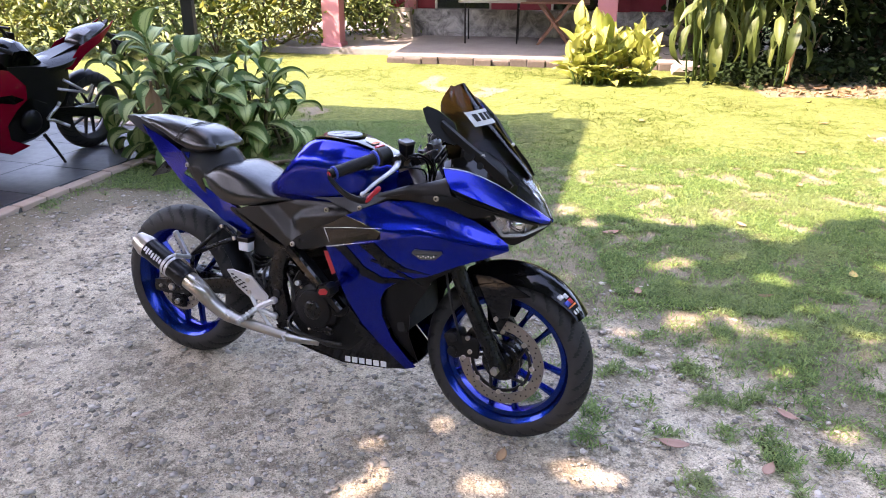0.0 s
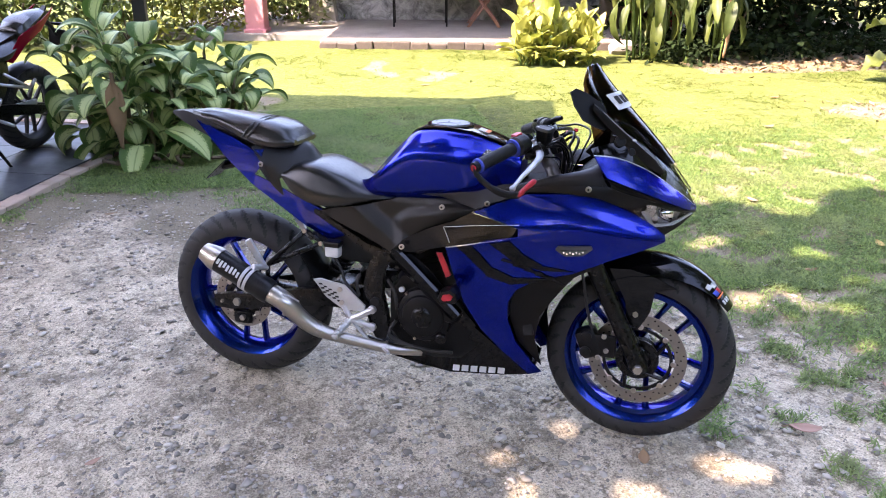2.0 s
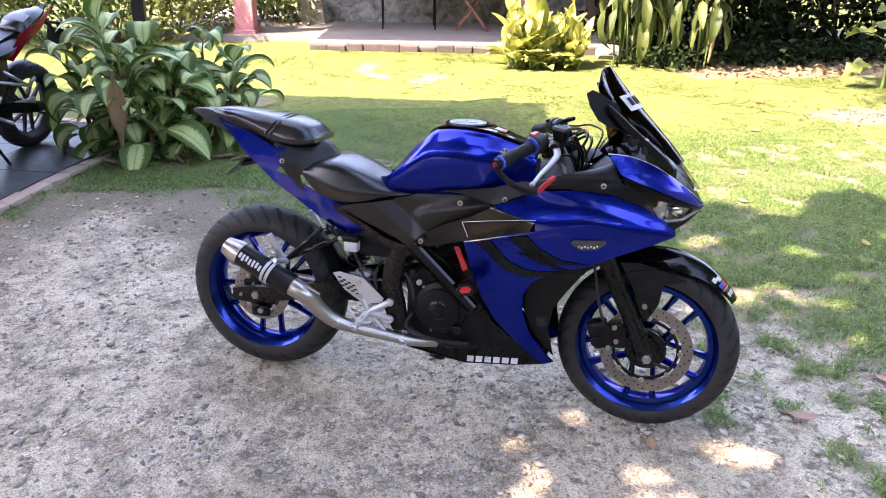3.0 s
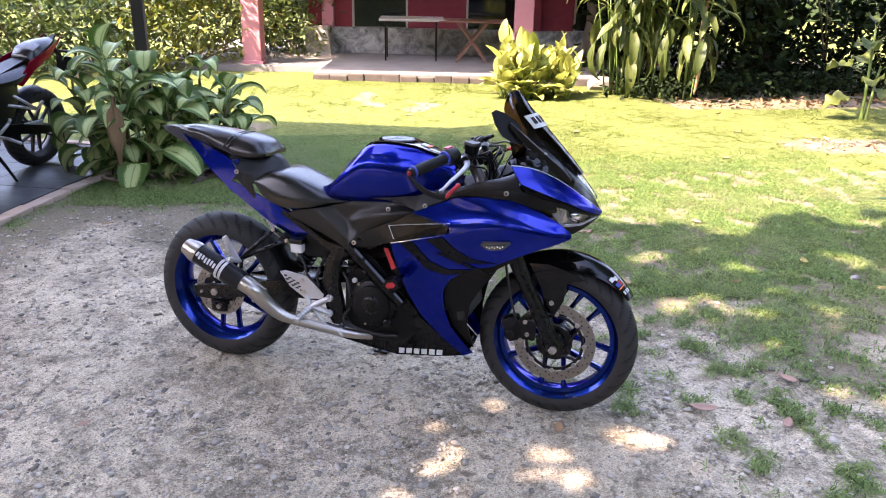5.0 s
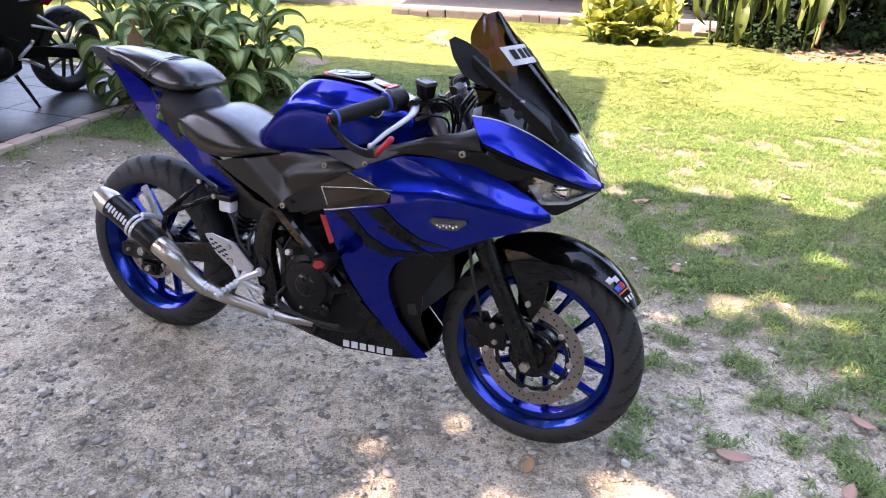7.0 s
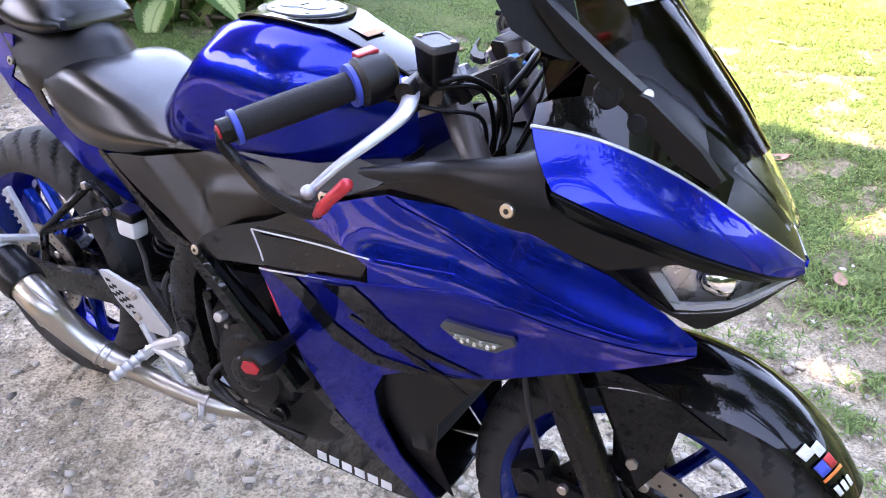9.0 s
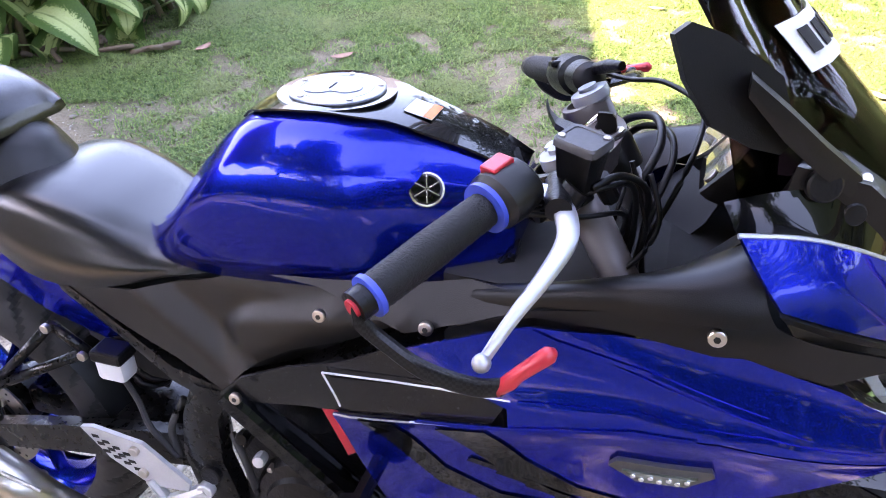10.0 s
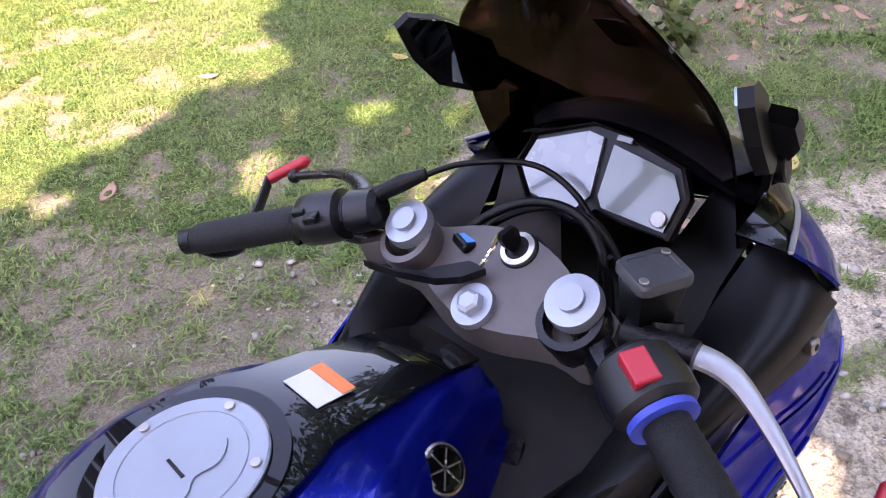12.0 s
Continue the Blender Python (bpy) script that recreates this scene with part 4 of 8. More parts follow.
rows = []
for a in u:
    t = (a[0] - 1.203) / 0.287
    crown = 0.052 * math.sin(math.pi * min(1, 0.25 + 0.75 * t)) if t < 1 else 0
    rows.append([Vector((a[0] + 0.012 * (1 - q * q) * math.sin(math.pi * t), a[1] * q, a[2] - 0.002 + crown * (1 - abs(q) ** 1.6))) for q in np.linspace(-1, 1, 13)])
sheet(bm, rows[3:], 0.004)
bmesh.ops.recalc_face_normals(bm, faces=bm.faces)
sharp(part("nose_top", bm, M_SATIN, bike, "gloss black nose top"), 40)
bm = bmesh.new()
sheet(bm, [[Vector((x + 0.005, y * w, z + 0.003 - 0.010 * y * y)) for y in (-1, -.5, 0, .5, 1)] for x, w, z in ((1.400, .052, .912), (1.425, .036, .886), (1.450, .018, .857), (1.468, .005, .833))], 0.003)
bmesh.ops.recalc_face_normals(bm, faces=bm.faces)
sharp(part("position_lamp", bm, M_LENS, bike, "small clear position lamp on the nose"), 40)

# -- smoked double-bubble screen --
CEN = [(1.412, .907), (1.37, .955), (1.31, 1.017), (1.252, 1.075), (1.20, 1.132), (1.162, 1.177)]
HALF = [.118, .142, .150, .142, .112, .050]
BACK = [.140, .150, .120, .080, .050, .010]
DROP = [.055, .040, .015, .000, .000, .000]
cc = curve_through([(c[0], c[1], h, b, d) for c, h, b, d in zip(CEN, HALF, BACK, DROP)], 5)
bm = bmesh.new()
rows = []
for x, z, h, b, d in cc:
    row = []
    for q in np.linspace(-1, 1, 21):
        bub = 0.010 * math.exp(-((q) / 0.45) ** 2) - 0.008 * math.exp(-((abs(q) - 0.62) / 0.16) ** 2)
        row.append(Vector((x - b * abs(q) ** 2.2 + bub, h * q, z - d * q * q + bub * 0.6)))
    rows.append(row)
sheet(bm, rows, 0.003)
bmesh.ops.recalc_face_normals(bm, faces=bm.faces)
screen = sharp(part("windscreen", bm, M_SCREEN, bike, "smoked brown double-bubble windscreen"), 60)


def screen_at(y, s):
    """A place on the screen's outside: y across, s from 0 (foot) to 1 (tip)."""
    f = min(max(s, 0), 1) * (len(cc) - 1)
    i = min(int(f), len(cc) - 2)
    x, z, h, b, d = cc[i] + (cc[i + 1] - cc[i]) * (f - i)
    q = y / h
    bub = 0.010 * math.exp(-((q) / 0.45) ** 2) - 0.008 * math.exp(-((abs(q) - 0.62) / 0.16) ** 2)
    return Vector((x - b * abs(q) ** 2.2 + bub, y, z - d * q * q + bub * 0.6))


def on_screen(name, y0, y1, s0, s1, lift, mat, label=""):
    bm = bmesh.new()
    nrm = Vector((0.72, 0, 0.69))
    sheet(bm, [[screen_at(y, s) + nrm * lift for y in np.linspace(y0, y1, 5)] for s in np.linspace(s0, s1, 4)], 0.001)
    bmesh.ops.recalc_face_normals(bm, faces=bm.faces)
    return sharp(part(name, bm, mat, screen, label), 40)


on_screen("sticker", -0.072, 0.030, 0.545, 0.685, 0.004, M_WHITE, "small white sticker with dark marks")
for k in range(4):
    on_screen("mark", -0.060 + 0.022 * k, -0.046 + 0.022 * k, 0.585, 0.655, 0.0055, M_DARK)
# black plates at the screen's feet with the mirrors folded up beside it
MIR = [(1.126, 1.116), (1.138, 1.125), (1.167, 1.114), (1.217, 1.079), (1.238, 1.026), (1.226, 1.014), (1.201, 1.021), (1.166, 1.041), (1.14, 1.079)]
for s in (-1, 1):
    mir = sharp(part("mirror", flat_panel(MIR, lambda x, z: 0.17 - .459 * (x - 1.18) - .22 * (z - 1.066), 0.004, 0.011, 0.02, s, 0), M_MATT, bike, "folded black rear-view mirror"), 40)
    sharp(part("mirror_glass", flat_panel([(1.18 + (x - 1.18) * .9, 1.066 + (z - 1.066) * .9) for x, z in MIR], lambda x, z: 0.17 - .459 * (x - 1.18) - .22 * (z - 1.066), -0.0095, 0.002, 0.03, s, 0), M_MIRROR, mir, "mirror glass"), 40)
    bm = bmesh.new()
    loft(bm, [[Vector(c) + Vector((0, s * dy, dz)) for dy, dz in ((-.010, -hz), (.010, -hz), (.012, 0), (.010, hz), (-.010, hz), (-.012, 0))] for c, hz in
              (((1.19, s * .180, 1.078), .008), ((1.225, s * .172, 1.045), .013), ((1.262, s * .150, 1.010), .013), ((1.300, s * .128, .978), .012))])
    sharp(part("mirror_arm", bm, M_MATT, mir), 40)
    bm = bmesh.new()
    disc(bm, (1.268, s * .150, .985), 0.016, 0.012, (0.25, s, 0.2), 20)
    disc(bm, (1.300, s * .138, .955), 0.011, 0.012, (0.25, s, 0.2), 16)
    sharp(part("pivot", bm, M_CAST, mir), 30)
    bm = bmesh.new()
    disc(bm, (1.304, s * .126, .984), 0.006, 0.012, (0.3, s, 0.5), 10)
    part("bolt", bm, M_STEEL, mir)
    bm = bmesh.new()
    loft(bm, [[Vector(c) + Vector((0.004 * k, s * dy, dz)) for k, (dy, dz) in enumerate(((-.004, -hz), (.004, -hz), (.004, hz), (-.004, hz)))] for c, hz in
              (((1.235, s * .150, .985), .016), ((1.30, s * .135, .962), .022), ((1.36, s * .112, .918), .014), ((1.385, s * .10, .895), .006))])
    sharp(part("screen_bracket", bm, M_MATT, bike), 40)

# -- tank --
TANK = [(.455, .770, .030, .766, .062, .760, .058, .748), (.49, .800, .050, .792, .096, .772, .088, .745), (.54, .858, .068, .848, .124, .805, .102, .745), (.59, .912, .084, .900, .142, .845, .110, .748),
        (.645, .958, .100, .945, .152, .880, .116, .754), (.72, .972, .110, .958, .156, .886, .118, .760), (.80, .965, .100, .949, .146, .880, .118, .766), (.87, .946, .066, .932, .104, .868, .100, .776),
        (.93, .926, .048, .915, .078, .862, .078, .790), (.975, .903, .042, .895, .062, .862, .060, .81)]


def soft_edge(a, c, b):
    """A crease at c between a and b, rounded over a few millimetres."""
    la, lb = math.dist(a, c), math.dist(b, c)
    return [(c[0] + (p[0] - c[0]) * r, c[1] + (p[1] - c[1]) * r) for p, r in ((a, .004 / max(la, .005)), (b, .004 / max(lb, .005)))]


rings, tops = [], []
for x, zt, ws, zs, wm, zm, wb, zb in curve_through(TANK, 4):
    halfp = [(0, zt - 0.002), (ws * .5, zt), (ws * .9, zs + 0.006), (ws + 0.003, zs - 0.003), *soft_edge((ws + 0.003, zs - 0.003), (ws + (wm - ws) * .62, zs + (zm - zs) * .34), (wm - 0.010, zm + 0.022)), (wm - 0.008, zm + 0.022), (wm - 0.003, zm + 0.002), (wm - 0.007, zm - 0.022), (wb + (wm - wb) * .35, zb + (zm - zb) * .35), (wb, zb), (wb - 0.02, zb - 0.006)]
    rings.append([Vector((x, y, z)) for y, z in halfp] + [Vector((x, -y, z)) for y, z in halfp[:0:-1]])
    tops.append((x, zt, ws, zs))
bm = bmesh.new()
loft(bm, rings)
tank = sharp(part("fuel_tank", bm, M_BLUE, bike, "glossy blue fuel tank with knee recesses"), 70)
bm = bmesh.new()
rows = [[Vector((x, q * float(np.interp(x, [.62, .66, .72, .79, .82, .98], [.030, .072, .080, .070, .056, .036])), zt + 0.0035 - .002 * q * q)) for q in (-1, -.7, -.35, 0, .35, .7, 1)] for x, zt, ws, zs in tops[14:]]
sheet(bm, rows, 0.003)
bmesh.ops.recalc_face_normals(bm, faces=bm.faces)
sharp(part("tank_cover", bm, M_GLOSS, tank, "gloss black cover along the tank top"), 40)
bm = bmesh.new()
lathe(bm, [(0, 0.002), (0.074, 0.002), (0.074, -0.002), (0.071, -0.0045), (0.064, -0.0035), (0, -0.003)], 48, Matrix.Translation((.734, 0, .974)) @ pose(0, 0, 0, -90 - 180, 0, 0))
sharp(part("cap_ring", bm, M_GLOSS, tank, "gloss black ring round the filler"), 30)
bm = bmesh.new()
lathe(bm, [(0, 0), (0.060, 0), (0.0605, 0.003), (0.059, 0.0042), (0.047, 0.0042), (0.0465, 0.0034), (0.0455, 0.0034), (0.045, 0.0042), (0, 0.0042)], 64, Matrix.Translation((.734, 0, .9755)) @ pose(0, 0, 0, 90, 0, 0))
cap = sharp(part("filler_cap", bm, M_CAP, tank, "round satin silver filler cap"), 30)
bm = bmesh.new()
flap = curve_through([(.700, -.024), (.722, -.027), (.733, -.018), (.752, -.020), (.766, -.006), (.762, .012), (.744, .020), (.733, .014), (.722, .022), (.700, .020)], 3, True)
loft(bm, [[Vector((p[0], p[1], z)) for p in flap] for z in (.9790, .9812)])
sharp(part("lock_flap", bm, M_CAP, cap, "shaped lock cover"), 30)
bm = bmesh.new()
box(bm, (.727, -.012, .9812), (.7295, .010, .9820))
part("key_slot", bm, M_DARK, cap)
for k in range(5):
    a = 2 * math.pi * (k + 0.3) / 5
    bm = bmesh.new()
    disc(bm, (.734 + .053 * math.cos(a), .053 * math.sin(a), .9802), 0.0040, 0.003, (0, 0, 1), 10)
    part("screw", bm, M_STEEL, cap)
bm = bmesh.new()
box(bm, (.826, -.022, .9615), (.862, .022, .9625), m=Matrix.Translation((.844, 0, .955)) @ pose(0, 0, 0, 0, 14, 0) @ Matrix.Translation((-.844, 0, -.955)))
lab = part("sticker", bm, M_WHITE, tank, "white and orange warning sticker")
bm = bmesh.new()
box(bm, (.850, -.022, .9628), (.862, .022, .9634), m=Matrix.Translation((.844, 0, .955)) @ pose(0, 0, 0, 0, 14, 0) @ Matrix.Translation((-.844, 0, -.955)))
part("sticker_band", bm, M_ORANGE, lab)
for s in (-1, 1):
    nrm = Vector((0.25, s * 0.72, 0.62)).normalized()
    c = Vector((.878, s * .0895, .900))
    bm = bmesh.new()
    disc(bm, c, 0.0205, 0.007, nrm, 28)
    emb = sharp(part("emblem", bm, M_BADGE, tank, "round chrome tank emblem"), 30)
    bm = bmesh.new()
    disc(bm, c + nrm * 0.0012, 0.0182, 0.006, nrm, 28)
    part("emblem_face", bm, M_GLOSS, emb)
    bm = bmesh.new()
    q = nrm.to_track_quat('Y', 'Z').to_matrix().to_4x4()
    for k in range(6):
        box(bm, (-0.0008, 0.0036, 0.001), (0.0008, 0.0046, 0.0165), m=Matrix.Translation(c) @ q @ pose(0, 0, 0, 0, 60 * k, 0))
    part("emblem_spoke", bm, M_BADGE, emb)

# -- seats and tail --
def cushion(name, table, label, n=5):
    rings = []
    for x, zt, wt, ze, we, zb in curve_through(table, n):
        hp = [(0, zt), (wt * .5, zt - 0.001), (wt * .85, zt - 0.004), (wt, zt - 0.010), (wt + (we - wt) * .45, zt - (zt - ze) * .45), (we - 0.005, ze + 0.006), (we, ze - 0.006), (we - 0.002, ze - (ze - zb) * .6), (we - 0.005, zb + 0.003), (we - 0.014, zb)]
        rings.append([Vector((x, y, z)) for y, z in hp] + [Vector((x, -y, z)) for y, z in hp[:0:-1]])
    bm = bmesh.new()
    loft(bm, rings)
    return sharp(part(name, bm, M_VINYL, bike, label), 50)


cushion("rider_seat", [(.19, .795, .085, .785, .112, .768), (.235, .822, .105, .775, .126, .728), (.30, .829, .112, .752, .134, .700), (.375, .808, .108, .738, .134, .697), (.44, .782, .095, .738, .126, .708), (.50, .764, .074, .738, .112, .722), (.555, .752, .052, .742, .098, .732), (.59, .752, .04, .748, .085, .742)],
        "black vinyl rider seat")
cushion("passenger_seat", [(-.175, .962, .028, .955, .045, .945), (-.12, .968, .045, .952, .068, .938), (-.03, .963, .058, .935, .085, .914), (.06, .955, .070, .905, .100, .882), (.13, .948, .078, .890, .108, .866), (.19, .930, .072, .890, .102, .868), (.225, .900, .055, .888, .080, .876)],
        "black vinyl passenger seat pad")
bm = bmesh.new()
for x0 in (0.075, 0.095):
    tube(bm, curve_through([(x0 - .03, -.104, .893), (x0, -.085, .937), (x0 + .012, 0, .955), (x0, .085, .937), (x0 - .03, .104, .893)], 6), 0.0025, 6)
part("seat_piping", bm, M_VINYL, bike)


def tail_w(x, z):
    w = float(np.interp(x, [-.26, -.12, .1, .25, .42], [.035, .068, .108, .112, .092]))
    return w + 0.004 - 0.10 * max(0, 0.80 - z) * (1 if x > 0.1 else 0.6)


panels("tail_panel", [(-.150, .935), (-.126, .926), (-.027, .893), (.077, .860), (.129, .862), (.112, .80), (.090, .776), (.169, .748), (.25, .712), (.329, .675), (.385, .625), (.414, .594), (.345, .572), (.265, .616), (.17, .680), (.074, .743), (-.037, .828), (-.105, .895)], tail_w, M_BLUE, bike, step=0.015,
       label="glossy blue tail side panel")
panels("tail_recess", [(-.10, .922), (.012, .890), (.080, .862), (.07, .842), (-.01, .870)], tail_w, M_BLUE, bike, off=0.0015, thick=0.002, step=0.02, label="raised blue tail crease")
bm = bmesh.new()
rows = []
for xs_, xc, w, zs_, zc in curve_through([(.085, .165, .106, .868, .892), (.105, .215, .110, .846, .880), (.128, .250, .114, .820, .862), (.155, .268, .116, .796, .842), (.185, .285, .113, .770, .822)], 3):
    rows.append([Vector((xs_ + (xc - xs_) * (1 - abs(q) ** 1.7), w * q, zs_ + (zc - zs_) * (1 - abs(q) ** 2.6))) for q in np.linspace(-1, 1, 17)])
rows = [[r[0] + Vector((.01, .012, -.06))] + r + [r[-1] + Vector((.01, -.012, -.06))] for r in rows]
sheet(bm, rows, 0.004)
bmesh.ops.recalc_face_normals(bm, faces=bm.faces)
sharp(part("seat_cowl", bm, M_TEXT, bike, "matt black cowl between the seats"), 50)
bm = bmesh.new()
loft(bm, [[Vector((x, y, z)) for y, z in ((-w, z0), (-w * .8, z1), (w * .8, z1), (w, z0), (0, z0 - .004))] for x, w, z0, z1 in ((-.272, .022, .944, .952), (-.22, .034, .918, .956), (-.13, .050, .885, .945), (0, .060, .83, .885), (.15, .062, .77, .85), (.27, .055, .72, .78))])
sharp(part("tail_body", bm, M_MATT, bike, "matt black tail with rear lamp"), 35)
bm = bmesh.new()
box(bm, (-.0015, -.045, -.058), (.0015, .045, .045), 0.001, pose(-.098, 0, .765, 0, 48, 0))
part("tail_plate", bm, M_FRAME, bike, "thin dark plate under the tail")
bm = bmesh.new()
tube(bm, [(.02, 0, .80), (-.06, 0, .775), (-.098, 0, .765)], 0.012, 8)
part("tail_plate_arm", bm, M_MATT, bike)

# -- frame, swingarm, engine --
for s in (-1, 1):
    bm = bmesh.new()
    loft(bm, [[Vector((x, s * (y + dy), z + dz)) for dy, dz in ((-.014, -h), (.014, -h * .8), (.016, 0), (.014, h * .8), (-.014, h))] for x, y, z, h in
              ((.26, .075, .690, .012), (.40, .100, .625, .014), (.50, .118, .575, .018), (.575, .122, .555, .024), (.68, .126, .60, .026), (.82, .120, .68, .026), (.98, .060, .80, .03))])
    sharp(part("frame_spar", bm, M_FRAME, bike, "satin black frame spar"), 40)
    bm = bmesh.new()
    loft(bm, [[Vector((x + dx, s * (.122 + dy), z)) for dx, dy in ((-w, -.016), (w, -.016), (w, .012), (w * .5, .018), (-w * .5, .018), (-w, .012))] for x, z, w in
              ((.56, .57, .030), (.53, .50, .030), (.52, .42, .034), (.535, .35, .036), (.548, .29, .030), (.55, .265, .018))])
    sharp(part("pivot_plate", bm, M_FRAME, bike, "satin black swingarm pivot plate"), 40)
    bm = bmesh.new()
    disc(bm, (.535, s * .142, .395), 0.017, 0.012, (0, s, 0), 20)
    sharp(part("pivot_cap", bm, M_CAST, bike), 30)
    bm = bmesh.new()
    loft(bm, [[Vector((x, s * (y + dy), z + dz)) for dy, dz in ((-.012, -h), (.012, -h), (.014, 0), (.012, h), (-.012, h))] for x, y, z, h in
              ((-.095, .100, .300, .022), (-.03, .100, .305, .030), (.06, .100, .318, .026), (.22, .098, .352, .030), (.42, .095, .385, .034), (.53, .09, .395, .034))])
    sharp(part("swingarm", bm, M_FRAME, bike, "black swingarm"), 40)
    # passenger peg bracket
    bm = bmesh.new()
    for a, b in (((.275, s * .112, .604), (.150, s * .150, .480)), ((.335, s * .116, .568), (.150, s * .150, .480)), ((.275, s * .112, .604), (.335, s * .116, .568)), ((.150, s * .150, .480), (.150, s * .160, .420))):
        tube(bm, [a, b], 0.0085, 8)
    pb = part("peg_bracket", bm, M_FRAME, bike, "black passenger footrest bracket", smooth=True)
    for c in ((.275, s * .118, .604), (.335, s * .122, .568)):
        bm = bmesh.new()
        disc(bm, Vector(c) + Vector((0, s * .006, 0)), 0.008, 0.008, (0, s, 0), 10)
        part("bolt", bm, M_STEEL, pb)
    bm = bmesh.new()
    box(bm, (-.011, -.006, -.055), (.011, .006, .055), 0.003, Matrix.Translation((.118, s * .170, .520)) @ pose(0, 0, 0, 0, -32, 0))
    for k in range(7):
        box(bm, (-.011, -.009, -.048 + k * .015), (.011, -.005, -.041 + k * .015), 0, Matrix.Translation((.118, s * .170, .520)) @ pose(0, 0, 0, 0, -32, 0))
    part("folded_footrest", bm, M_ALU, pb, "folded ribbed aluminium footrest")
bm = bmesh.new()
box(bm, (.06, -.03, .30), (.46, .03, .36), 0.01)
box(bm, (.30, -.09, .34), (.40, .09, .40), 0.02)
sharp(part("swingarm_bridge", bm, M_FRAME, bike), 40)
# added filler, near-black for the shade of the hollow under the seat
bm = bmesh.new()
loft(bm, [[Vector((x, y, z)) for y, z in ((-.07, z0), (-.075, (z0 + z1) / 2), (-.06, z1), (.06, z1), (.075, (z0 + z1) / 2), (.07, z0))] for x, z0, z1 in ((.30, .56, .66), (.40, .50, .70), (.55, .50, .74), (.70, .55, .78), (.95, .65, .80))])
sharp(part("airbox", bm, M_DARK, bike, "dark filler body under the seat"), 40)
bm = bmesh.new()
tube(bm, [(.32, 0, .42), (.44, 0, .60)], 0.024, 12)
shock = part("shock_absorber", bm, M_CAST, bike, smooth=True)
bm = bmesh.new()
tube(bm, [Vector((.33 + .10 * k / 90, 0, .43 + .15 * k / 90)) + .034 * (Vector((.83, 0, -.55)) * math.cos(k * .6) + Vector((0, 1, 0)) * math.sin(k * .6)) for k in range(91)], 0.005, 6)
part("spring", bm, M_CAST, shock, smooth=True)
# hugger over the rear tyre
bm = bmesh.new()
rows = []
for a in np.linspace(radians(2), radians(40), 8):
    rows.append([Vector(((Rr + .022 - .03 * q * q) * math.cos(a), .074 * q, Rr + (Rr + .022 - .03 * q * q) * math.sin(a))) for q in np.linspace(-1, 1, 7)])
sheet(bm, rows, 0.003)
bmesh.ops.recalc_face_normals(bm, faces=bm.faces)
sharp(part("rear_hugger", bm, M_MATT, bike, "matt black rear tyre hugger"), 40)
# rear brake caliper, axle nut, reservoir
bm = bmesh.new()
box(bm, (-.035, -.094, .215), (.035, -.070, .262), 0.010, pose(0, 0, 0, 0, 0, 0))
disc(bm, (-.012, -.098, .244), 0.012, 0.012, (0, -1, 0), 14)
disc(bm, (.020, -.098, .240), 0.010, 0.012, (0, -1, 0), 14)
sharp(part("rear_caliper", bm, M_CAST, bike), 35)
for c, r in (((0, -.118, .309), .015), ((-.06, -.116, .304), .006), ((.012, -.106, .246), .011)):
    bm = bmesh.new()
    disc(bm, c, r, 0.016, (0, -1, 0), 6, True)
    part("axle_nut", bm, M_STEEL, bike)
bm = bmesh.new()
box(bm, (.345, -.122, .520), (.395, -.085, .560), 0.008)
res = sharp(part("brake_reservoir", bm, M_WHITE, bike, "small translucent rear brake reservoir"), 40)
bm = bmesh.new()
box(bm, (.342, -.125, .556), (.398, -.082, .576), 0.005)
part("lid", bm, M_MATT, res)
bm = bmesh.new()
tube(bm, curve_through([(.37, -.10, .52), (.40, -.11, .48), (.42, -.12, .44), (.47, -.13, .40)], 5), 0.005, 8)
part("hose", bm, M_RUBBER, res)
